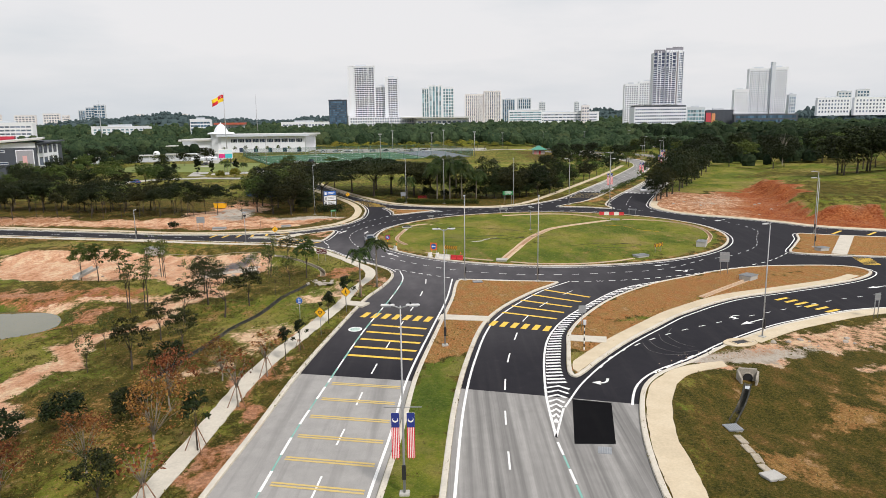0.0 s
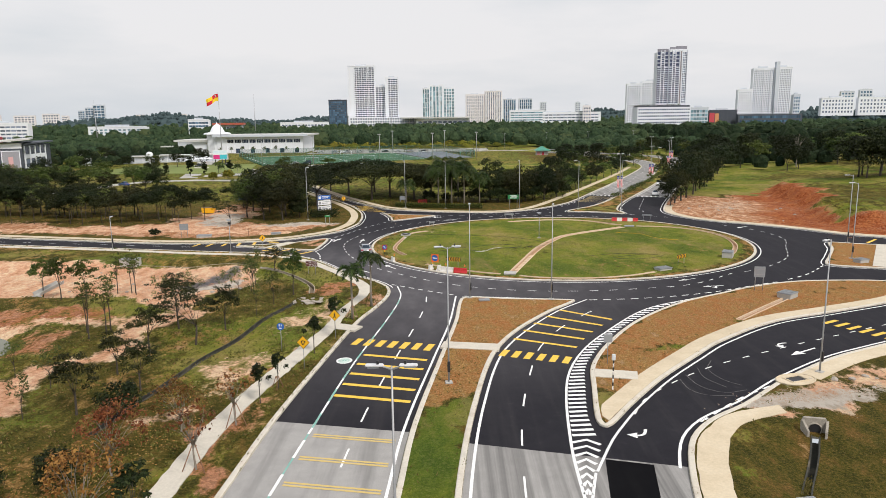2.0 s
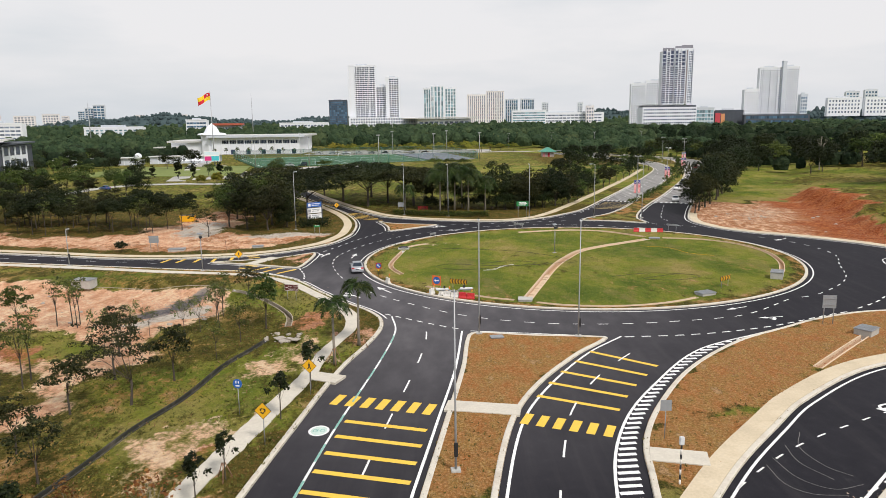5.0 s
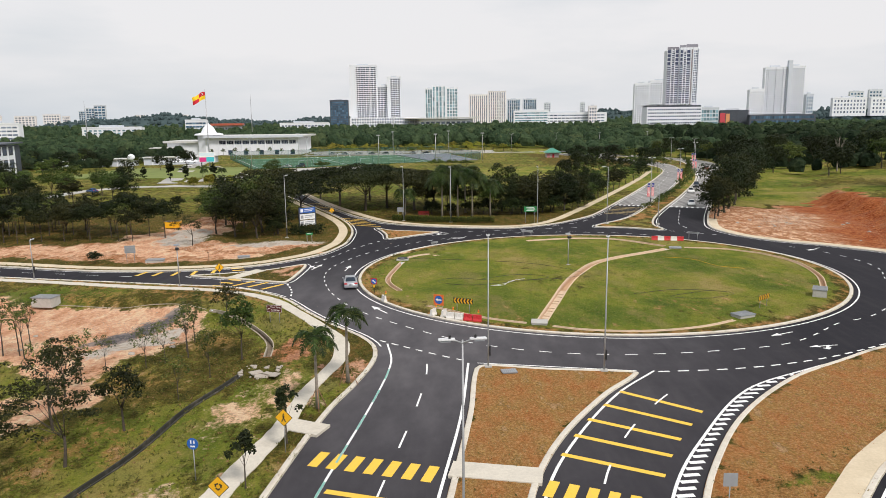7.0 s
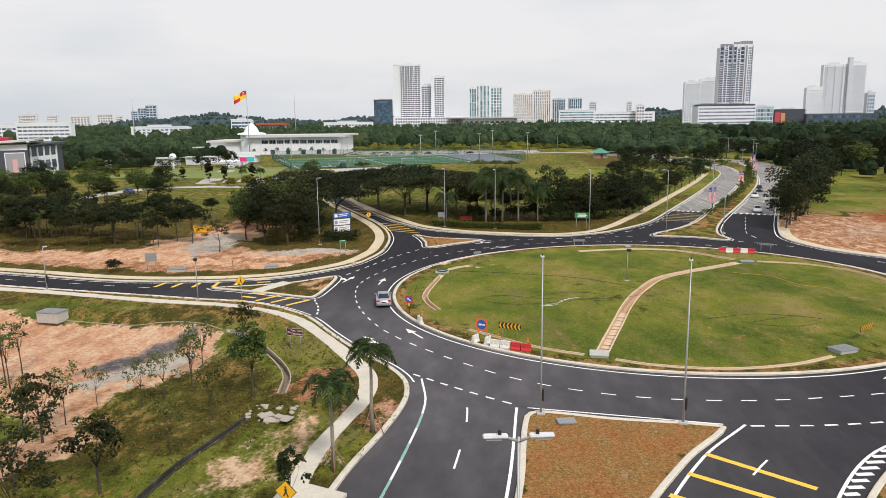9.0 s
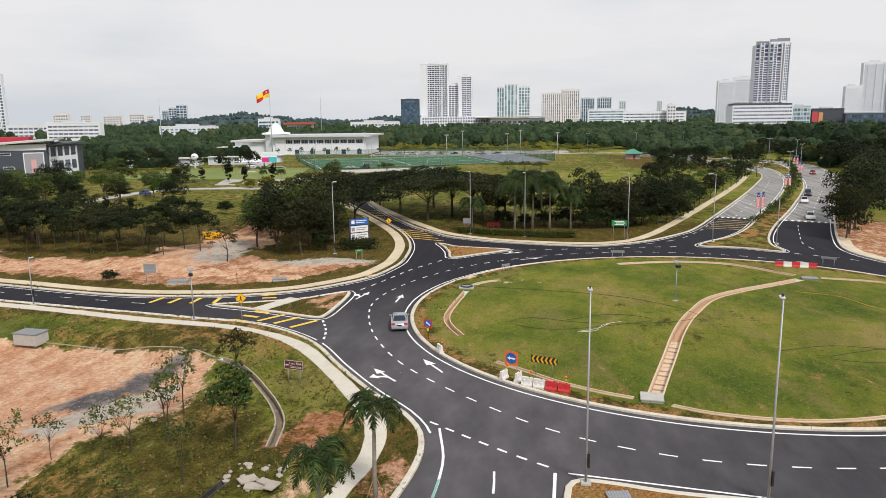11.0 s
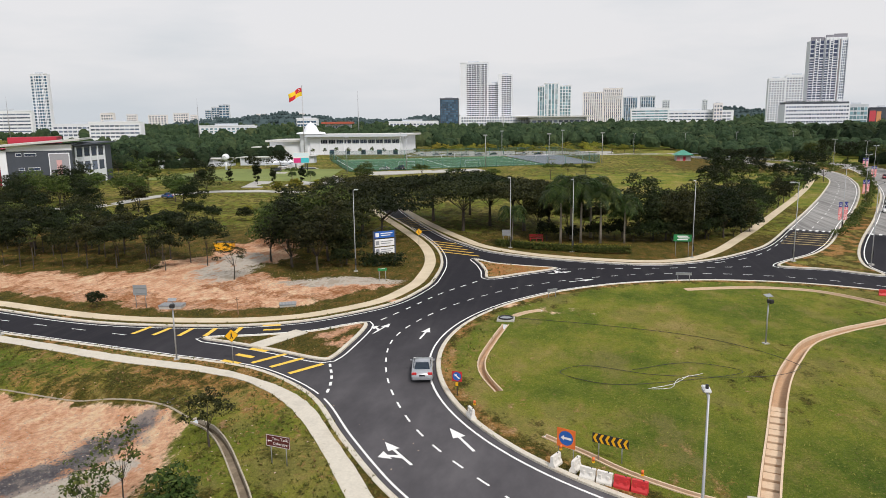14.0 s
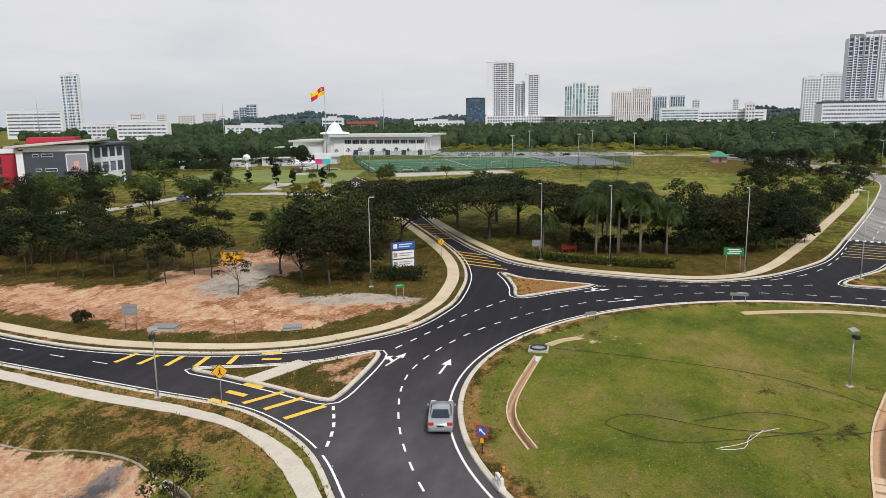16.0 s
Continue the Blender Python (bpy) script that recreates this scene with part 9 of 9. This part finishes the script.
for x, y in ((46.0, 111), (48.5, 117), (52, 124), (56, 132), (60, 141), (65, 153), (70, 164), (75, 176), (80, 190), (85, 204), (90, 222), (37.8, 95), (43, 104)):
    b = thing("hedge", "clipped dark shrubs along the planted median", "hedge", pose(x, y, 0.15, 0, 0, 25), "median shrubs")
    part("foliage", leaves_mesh("foliage", [(-1.2 + 0.5 * i, (i % 2) * 0.5, 0.45 + 0.25 * (i % 3)) for i in range(6)], 0.8, 46, 0.18, int(x * 10)), L_MID, b)

skip = thing("skip", "yellow steel waste skip on the soil yard", "skip", pose(-65.0, 71.5, level(-65, 71.5), 0, 0, 6))
bm = prism([(-1.6, -0.85), (1.6, -0.85), (1.6, 0.85), (-1.6, 0.85)], 0.15, 1.45)
for v in bm.verts:
    if v.co.z < 1:
        v.co.x *= 0.82
part("body", bm, M_SIGN_YELLOW, skip)
part("load", boxed(-1.5, 1.5, -0.75, 0.75, 1.4, 1.47), M_BLACK, skip, "dark rubble load")
for k in range(5):
    part("rib", boxed(-1.3 + k * 0.62, -1.2 + k * 0.62, -0.93, -0.8, 0.2, 1.45), M_SIGN_YELLOW, skip)
for x in (-1.0, 1.0):
    part("skid", boxed(x - 0.1, x + 0.1, -0.8, 0.8, 0, 0.16), M_BLACK, skip)
cabin = thing("site_cabin", "blue steel site cabin with a pale roof", "cabin", pose(-62.0, 97, level(-62, 97), 0, 0, -20))
part("body", boxed(-4.2, 4.2, 0, 2.6, 0.1, 2.7), surface("cabin_blue", (0.03, 0.06, 0.16)), cabin)
part("roof", boxed(-4.5, 4.5, -0.3, 2.9, 2.7, 2.9), M_ROOF, cabin)
part("window", boxed(-2.6, -1.4, -0.05, 0.05, 1.2, 2.1), G_DARK, cabin)
part("door", boxed(0.4, 1.4, -0.05, 0.05, 0.15, 2.15), M_SIGN_GREY, cabin)


# ---- cars ----
def car(x, y, turn, paint_mat, label, z=0.0, long=4.45, wide=1.74, high=1.47, suv=False):
    root = thing("car", label, "car", pose(x, y, z, 0, 0, turn), "cars")
    h, w = long / 2, wide / 2
    low = [(-h, 0.42), (-h + 0.04, 0.62), (-h + 0.12, 0.86 if not suv else 1.0), (-h * 0.62, 0.98 if not suv else 1.06), (h * 0.36, 0.93), (h * 0.78, 0.82), (h - 0.08, 0.66), (h, 0.5), (h - 0.04, 0.25), (-h + 0.05, 0.25)]
    bm = bmesh.new()
    rows = []
    for s, pinch in ((-1.0, 0.0), (-0.9, 1.0), (0.9, 1.0), (1.0, 0.0)):
        rows.append([bm.verts.new((w * s, yy * (0.985 if not pinch else 1.0), zz + (0.03 if pinch and zz > 0.6 else -0.03 if not pinch and zz > 0.6 else 0))) for yy, zz in low])
    n = len(low)
    for a, b in zip(rows, rows[1:]):
        for i in range(n):
            bm.faces.new((a[i], b[i], b[(i + 1) % n], a[(i + 1) % n]))
    bm.faces.new(rows[0]), bm.faces.new(rows[-1][::-1])
    bmesh.ops.recalc_face_normals(bm, faces=bm.faces)
    bmesh.ops.bevel(bm, geom=[e for e in bm.edges if e.calc_face_angle(0) > 0.5], offset=0.05, segments=2, affect="EDGES")
    body = part("body", bm, paint_mat, root, smooth=True)
    b0, b1, t0, t1 = (-h * 0.72, h * 0.42, -h * 0.46, h * 0.04) if not suv else (-h * 0.92, h * 0.42, -h * 0.8, h * 0.08)
    base = 0.93

    def cab(y0, y1, y2, y3, z0, z1, w0, w1):
        m = bmesh.new()
        lo = [m.verts.new(p) for p in ((-w0, y0, z0), (w0, y0, z0), (w0, y3, z0), (-w0, y3, z0))]
        hi = [m.verts.new(p) for p in ((-w1, y1, z1), (w1, y1, z1), (w1, y2, z1), (-w1, y2, z1))]
        m.faces.new(lo[::-1]), m.faces.new(hi)
        for i in range(4):
            m.faces.new((lo[i], lo[(i + 1) % 4], hi[(i + 1) % 4], hi[i]))
        bmesh.ops.recalc_face_normals(m, faces=m.faces)
        bmesh.ops.bevel(m, geom=list(m.edges), offset=0.05, segments=2, affect="EDGES")
        return m

    part("roof", cab(b0 + 0.12, t0, t1, b1 - 0.14, base, high, w * 0.86, w * 0.70), paint_mat, root, smooth=True)
    k = 0.97
    part("windscreen", plate_quad((-w * 0.74, b1 - 0.02, base + 0.05), (w * 0.74, b1 - 0.02, base + 0.05), (w * 0.62, t1 + 0.06, high - 0.05), (-w * 0.62, t1 + 0.06, high - 0.05)), G_CAR, root)
    part("rear_window", plate_quad((w * 0.72, b0 + 0.02, base + 0.06), (-w * 0.72, b0 + 0.02, base + 0.06), (-w * 0.6, t0 - 0.06, high - 0.05), (w * 0.6, t0 - 0.06, high - 0.05)), G_CAR, root)
    for s in (-1, 1):
        part("side_window", plate_quad((s * (w * 0.87), b0 + 0.4, base + 0.06), (s * (w * 0.87), b1 - 0.42, base + 0.06), (s * (w * 0.735), t1 - 0.02, high - 0.09), (s * (w * 0.735), t0 + 0.08, high - 0.09)), G_CAR, root)
        part("mirror", boxed(min(s * w, s * (w + 0.17)), max(s * w, s * (w + 0.17)), h * 0.3, h * 0.3 + 0.12, 0.92, 1.06, 0.02), paint_mat, root)
        part("headlight", boxed(min(s * w * 0.5, s * w * 0.95), max(s * w * 0.5, s * w * 0.95), h - 0.28, h - 0.05, 0.6, 0.74, 0.03), M_SIGN_WHITE, root)
        part("tail_light", boxed(min(s * w * 0.52, s * w * 0.97), max(s * w * 0.52, s * w * 0.97), -h + 0.01, -h + 0.2, 0.72, 0.9, 0.03), M_SIGN_RED, root)
        for yy in (-h * 0.6, h * 0.62):
            tyre = part("wheel", tubes("wheel", [([(s * (w - 0.22), yy, 0.31), (s * (w - 0.2), yy, 0.31), (s * (w + 0.0), yy, 0.31), (s * (w + 0.02), yy, 0.31)], [0.28, 0.31, 0.31, 0.28])], 18), M_BLACK, root)
            part("rim", tubes("rim", [([(s * (w + 0.015), yy, 0.31), (s * (w + 0.03), yy, 0.31)], [0.2, 0.19])], 14), M_STEEL, tyre)
    part("bumper", boxed(-w * 0.9, w * 0.9, -h - 0.03, -h + 0.12, 0.3, 0.5, 0.03), paint_mat, root)
    part("number_plate", boxed(-0.24, 0.24, -h - 0.015, -h + 0.0, 0.62, 0.74), M_BLACK, root, "plain dark number plate")
    return root


def plate_quad(a, b, c, d):
    bm = bmesh.new()
    bm.faces.new([bm.verts.new(p) for p in (a, b, c, d)])
    g = bmesh.ops.solidify(bm, geom=bm.faces[:], thickness=0.012)
    return bm


G_CAR = glass_mat("car_glass", (0.035, 0.05, 0.07), 0.06)


def car_paint(name, colour, metal=0.4):
    m, n, l, b = node_mat(name)
    vec = n.new("ShaderNodeTexCoord").outputs["Object"]
    c = ramp_node(n, l, noise_node(n, l, vec, 2.0), [(0.3, shift(colour, 0.92)), (0.7, shift(colour, 1.05))])
    l.new(c, b.inputs["Base Color"])
    b.inputs["Metallic"].default_value, b.inputs["Roughness"].default_value = metal, 0.3
    b.inputs["Coat Weight"].default_value = 0.6
    return m


P_SILVER, P_WHITE = car_paint("car_silver", (0.44, 0.46, 0.49), 0.6), car_paint("car_white", (0.72, 0.72, 0.72), 0.0)
P_DARK, P_RED, P_BLUE = car_paint("car_dark", (0.03, 0.032, 0.036)), car_paint("car_red", (0.3, 0.02, 0.03)), car_paint("car_blue", (0.02, 0.08, 0.26))
car(-21.4, 19.2, 10, P_SILVER, "silver saloon car driving round the roundabout")
car(50.1, 101.0, 164, P_WHITE, "white saloon car nearing the crossing")
car(59.6, 129.9, 164, P_WHITE, "white hatchback on the northeast road", long=3.9)
car(66.5, 146.0, 160, P_DARK, "black car approaching on the northeast road", suv=True, high=1.7)
car(95.3, 218.6, 164, P_RED, "red hatchback on the northeast road", long=3.9)
car(-119.0, 146.0, 60, P_BLUE, "blue hatchback parked on the park drive", 0.3, long=3.9)
car(-84, 256, 95, P_WHITE, "white car parked beside the pitch", 0.3)
car(-78, 258, 95, P_DARK, "dark van parked beside the pitch", 0.3, suv=True, high=1.9)
car(-128, 246, 160, P_DARK, "dark car on the drive to the hall", 0.3)
car(-134, 268, 90, P_WHITE, "white car parked by the marquee", 0.3)
for i in range(9):
    car(-92 + i * 8.5, 376 + (i % 2) * 2, 90, (P_WHITE, P_SILVER, P_DARK)[i % 3], "small parked car in the far car park", 0.3)

# ---- pond, rubble, cables, tufts ----
M_WATER, wn2, wl2, wb = node_mat("pond_water")
wb.inputs["Roughness"].default_value = 0.05
wb.inputs["Specular IOR Level"].default_value = 0.6
wpos = wn2.new("ShaderNodeNewGeometry").outputs["Position"]
wl2.new(ramp_node(wn2, wl2, noise_node(wn2, wl2, wpos, 0.15), [(0.3, (0.07, 0.075, 0.03)), (0.7, (0.13, 0.12, 0.06))]), wb.inputs["Base Color"])
wbump = wn2.new("ShaderNodeBump")
wbump.inputs["Strength"].default_value, wbump.inputs["Distance"].default_value = 0.05, 0.02
wl2.new(noise_node(wn2, wl2, wpos, 3.0), wbump.inputs["Height"])
wl2.new(wbump.outputs["Normal"], wb.inputs["Normal"])
water = tagged(new("water", ribbon_mesh("water", np.array([(-90.0, -18), (-40, -18)]), np.array([(-90.0, -46), (-40, -46)]), -0.62, M_WATER)), "still olive-green pond water", "water", kind="structure")

M_ROCK = surface("broken_concrete", (0.38, 0.34, 0.29), (0.26, 0.21, 0.16), 2.0, 15.0, 0.9, amount=0.2)


def rock(x, y, s, seed, label="broken concrete lump in the grass", flat=0.5):
    g = random.Random(seed)
    bm = bmesh.new()
    bmesh.ops.create_icosphere(bm, subdivisions=1, radius=s)
    for v in bm.verts:
        v.co *= g.uniform(0.7, 1.2)
        v.co.z *= flat
    me = bpy.data.meshes.new("rubble")
    bm.to_mesh(me)
    bm.free()
    me.materials.append(M_ROCK)
    ob = tagged(new("rubble", me), label, "rubble", "rubble")
    ob.matrix_basis = pose(x, y, level(x, y) + s * flat * 0.35, 0, 0, g.uniform(0, 360))


flume = thing("drain_flume", "precast concrete half-round flume lying in the grass", "flume", pose(-60.2, -9.0, level(-60.2, -9.0) + 0.05, 4, 0, -3))
prof = [(-0.55, 0.55), (-0.45, 0.12), (-0.2, 0.0), (0.2, 0.0), (0.45, 0.12), (0.55, 0.55), (0.43, 0.55), (0.34, 0.2), (0.14, 0.11), (-0.14, 0.11), (-0.34, 0.2), (-0.43, 0.55)]
bm = bmesh.new()
ends = [[bm.verts.new((x, y, z)) for x, z in prof] for y in (0.0, 5.2)]
for i in range(12):
    bm.faces.new((ends[0][i], ends[0][(i + 1) % 12], ends[1][(i + 1) % 12], ends[1][i]))
bm.faces.new(ends[0][::-1]), bm.faces.new(ends[1])
bmesh.ops.recalc_face_normals(bm, faces=bm.faces)
part("channel", bm, M_CONC, flume)
part("end_collar", boxed(-0.65, 0.65, -0.12, 0.0, -0.05, 0.12, 0.02), M_CONC, flume)
bench = thing("bench", "small red slatted bench behind the hedge", "bench", pose(-14.3, 86.0, level(-14.3, 86.0), 0, 0, 6))
for k in range(3):
    part("seat_slat", boxed(-1.2, 1.2, -0.3 + 0.2 * k, -0.15 + 0.2 * k, 0.46, 0.52), M_SIGN_RED, bench)
for k in range(3):
    part("back_slat", boxed(-1.2, 1.2, 0.3, 0.34, 0.6 + 0.2 * k, 0.74 + 0.2 * k), M_SIGN_RED, bench)
for x in (-1.05, 0.0, 1.05):
    part("leg", boxed(x - 0.05, x + 0.05, -0.3, 0.36, -0.1, 0.46), M_SIGN_RED, bench)

rr = random.Random(5)
for i in range(20):
    rock(-24.6 + rr.uniform(-1.8, 1.6), -13.2 + rr.uniform(-1.6, 1.6), rr.uniform(0.1, 0.32), i)
for i in range(16):
    rock(-48 + rr.uniform(-14, 14), 0 + rr.uniform(-9, 9), rr.uniform(0.1, 0.35), 50 + i, "pale stone lying on the soil yard")
for i in range(14):
    rock(27 + rr.uniform(-7, 9), -41.5 + rr.uniform(-1.5, 1.5), rr.uniform(0.12, 0.4), 90 + i, "pale rubble beside the slip road")
for i in range(12):
    rock(55 + rr.uniform(-10, 18), 62 + rr.uniform(-14, 14), rr.uniform(0.15, 0.45), 120 + i, "pale stone on the red earth bank")
slabs = thing("concrete_slabs", "heap of broken pale concrete slabs in grass", "rubble", pose(-24.2, -14.4, level(-24.2, -14.4)) @ Matrix.Scale(0.72, 4))
for i, (x, y, t, k) in enumerate(((0, 0, 10, 8), (0.9, 0.5, -20, -6), (-0.8, 0.7, 50, 10), (1.6, -0.3, 80, 4))):
    p = part("slab", boxed(-0.8, 0.8, -0.45, 0.45, -0.06, 0.06, 0.02), M_ROCK, slabs)
    p.matrix_basis = pose(x, y, 0.12 + 0.1 * i, k, 6, t)

for pts, colour in (([(-14.2, 36.5), (-6, 35), (4, 31.6), (10, 25), (7, 22), (-2, 21), (-8, 22.5), (-10, 20.5), (-6, 18.4), (1, 20.5), (5, 22.8), (1, 24.4), (-4, 22)], M_BLACK), ([(1.6, 21.8), (-0.6, 20.2), (-1.4, 18.2), (-3.2, 17.8), (-1.2, 19.0), (0.4, 21.2)], M_SIGN_WHITE), ([(14, 13), (20, 15), (26, 13), (22, 10.5), (18, 11.5), (24, 14.6)], M_BLACK), ([(24, 36), (28, 34), (30, 29), (33, 27)], M_SIGN_YELLOW)):
    p = spline(pts, 0.6)
    cab_ob = tagged(new("cable", tubes("cable", [([(x, y, 0.2) for x, y in p], [0.022] * len(p))], 5)), "loose cable lying in loops on the island grass", "cable")
    cab_ob.data.materials.append(colour)


def tufts(name, label, spots, seed, size, mat, blades=5):
    """Grass and weed tufts, a few bent blades each."""
    g = np.random.default_rng(seed)
    q = np.asarray(spots, float)
    z = rise(q)
    c = np.repeat(np.c_[q, z], blades, 0)
    n = len(c)
    a = g.uniform(0, 2 * np.pi, n)
    d = np.c_[np.cos(a), np.sin(a), np.zeros(n)]
    s = (size * g.uniform(0.5, 1.5, n))[:, None]
    base = c + d * s * g.uniform(0.0, 0.6, (n, 1))
    side = np.c_[-d[:, 1], d[:, 0], np.zeros(n)] * s * 0.28
    tip = base + d * s * g.uniform(0.3, 0.9, (n, 1)) + np.c_[np.zeros((n, 2)), s[:, 0] * g.uniform(0.4, 0.9, n)]
    v = np.stack([base - side, base + side, tip], 1).reshape(-1, 3)
    me = bpy.data.meshes.new(name)
    me.from_pydata(v.tolist(), [], np.arange(3 * n).reshape(-1, 3).tolist())
    me.materials.append(mat)
    return tagged(new(name, me), label, "grass", kind="stuff")


def spread(seed, count, x0, x1, y0, y1, keep=None):
    g = np.random.default_rng(seed)
    q = np.c_[g.uniform(x0, x1, count), g.uniform(y0, y1, count)]
    q = q[open_ground(q)]
    for walk_area in WALKS:
        q = q[~inside(walk_area, q)]
    zz = zones(q)
    dens = np.sin(q[:, 0] * 0.5 + 2 * np.sin(q[:, 1] * 0.3)) * np.cos(q[:, 1] * 0.42) * 0.5 + 0.5
    ok = (zz[:, 2] < 0.45) & (zz[:, 0] < 0.5) & (g.random(len(q)) < 0.35 + 0.65 * dens)
    if keep is not None:
        ok &= keep(q)
    return q[ok]


T_GREEN = leaf_mat("grass_blades_green", (0.066, 0.070, 0.014), (0.115, 0.112, 0.026), (0.19, 0.165, 0.05), 0.7)
T_DRY = leaf_mat("grass_blades_dry", (0.14, 0.10, 0.035), (0.24, 0.17, 0.065), (0.36, 0.26, 0.12), 0.8)
T_LUSH = leaf_mat("grass_blades_lush", (0.11, 0.15, 0.03), (0.19, 0.23, 0.045), (0.29, 0.30, 0.08), 0.7)
west_side = lambda q: ~inside(PAVED, q)
tufts("grass", "rough green grass tufts in the field", spread(1, 22000, -62, -14, -80, 22, west_side), 1, 0.17, T_GREEN)
tufts("grass", "dry straw-coloured grass in the field", spread(2, 3500, -62, -14, -80, 22, west_side), 2, 0.14, T_DRY)
tufts("grass", "short green grass on the central island", spread(3, 14000, -22, 46, -5, 60, lambda q: inside(ISLAND, q)), 3, 0.1, T_LUSH)
tufts("grass", "dry grass patches on the central island", spread(4, 7000, -22, 46, -5, 60, lambda q: inside(ISLAND, q)), 4, 0.07, T_DRY)
tufts("grass", "green verge grass beside the old carriageway", spread(5, 5000, -12, 60, -80, -28), 5, 0.13, T_GREEN)
tufts("grass", "dry withered grass on the brown verges", spread(6, 9000, -12, 54, -60, -4, lambda q: inside(PAVED, q) & ~(inside(MEDIAN_S, q) & (q[:, 1] < -45.5))), 6, 0.09, T_DRY)
tufts("grass", "grass on the far verges", spread(7, 9000, -110, -16, 18, 110), 7, 0.2, T_GREEN)
tufts("grass", "dry grass on the far verges", spread(8, 7000, -110, -16, 18, 110), 8, 0.14, T_DRY)


def gravel(name, label, spots, seed, size, mat):
    """Loose angular chips lying on the ground."""
    g = np.random.default_rng(seed)
    q = np.asarray(spots, float)
    c = np.c_[q, rise(q) + 0.02]
    n = len(c)
    v = []
    a0 = g.uniform(0, 2 * np.pi, n)
    s = size * g.uniform(0.4, 1.6, n)
    for k in range(3):
        a = a0 + k * 2.1 + g.uniform(-0.3, 0.3, n)
        v.append(c + np.c_[np.cos(a) * s, np.sin(a) * s, g.uniform(-0.02, 0.03, n)])
    v.append(c + np.c_[np.zeros((n, 2)), s * 0.45])
    v = np.stack(v, 1).reshape(-1, 3)
    i = np.arange(n)[:, None] * 4
    f = np.r_[np.c_[i, i + 1, i + 3], np.c_[i + 1, i + 2, i + 3], np.c_[i + 2, i, i + 3]]
    me = bpy.data.meshes.new(name)
    me.from_pydata(v.tolist(), [], f.tolist())
    me.materials.append(mat)
    return tagged(new(name, me), label, "gravel", kind="stuff")


def cloud(seed, count, cx, cy, rx, ry, turn):
    g = np.random.default_rng(seed)
    u, v, a = g.normal(0, 0.5, count) * rx, g.normal(0, 0.5, count) * ry, radians(turn)
    return np.c_[cx + u * math.cos(a) - v * math.sin(a), cy + u * math.sin(a) + v * math.cos(a)]


def verge_only(q):
    return q[inside(ISLANDS["triangle"], q) | inside(ISLANDS["east"], q)]


def west_of(x, q):
    return q[q[:, 0] < x]


M_ASH = surface("ash_grey_gravel", (0.13, 0.125, 0.13), (0.22, 0.2, 0.19), 0.8, 6.0, 0.9, where="World", amount=0.3)
M_CHIP = surface("pale_stone_chips", (0.52, 0.40, 0.30), (0.38, 0.27, 0.19), 0.8, 6.0, 0.9, where="World", amount=0.25)
M_CLOD = surface("red_earth_clods", (0.34, 0.13, 0.06), (0.46, 0.24, 0.13), 0.8, 6.0, 0.9, where="World", amount=0.3)
tufts("weeds", "green weeds growing in the culvert channel", cloud(31, 160, 14.0, -57.1, 0.35, 1.7, -30), 31, 0.13, T_GREEN)
gravel("gravel", "dark grey ash and gravel spread on the soil yard", cloud(1, 900, -41.4, 3, 7, 1.8, 74), 1, 0.07, M_ASH)
gravel("gravel", "pale stone chips on the soil yard", cloud(2, 1600, -50, 2, 20, 8, 0), 2, 0.06, M_CHIP)
gravel("gravel", "red earth clods on the cut bank", np.r_[cloud(3, 3000, 72, 64, 26, 3.5, 76), cloud(4, 2500, 82, 33, 16, 3.5, -20)], 3, 0.11, M_CLOD)
gravel("gravel", "pale stones scattered on the apron below the bank", cloud(5, 1800, 60, 74, 14, 6, 60), 5, 0.1, M_CHIP)
gravel("gravel", "pale stone chips on the northern soil yard", cloud(6, 900, -50, 49, 20, 4, 4), 6, 0.07, M_CHIP)
gravel("gravel", "rubble and sand beside the slip road", cloud(7, 1200, 21, -43.8, 6, 1.2, 14), 7, 0.06, M_CHIP)
gravel("gravel", "dry clods on the brown verges", verge_only(np.r_[cloud(8, 900, -3, -24, 6, 12, 0), cloud(9, 1600, 24, -20, 18, 9, 38)]), 8, 0.07, M_CLOD)
gravel("leaf_litter", "fallen orange leaves scattered under the trees", west_of(-25.6, np.r_[cloud(10, 1700, -30, -60, 6, 10, 0), cloud(11, 400, -28, -47, 4, 7, 0)]), 10, 0.055, surface("fallen_leaves", (0.42, 0.22, 0.06), (0.55, 0.36, 0.12), 1.0, 8.0, 0.85, where="World", amount=0.35))
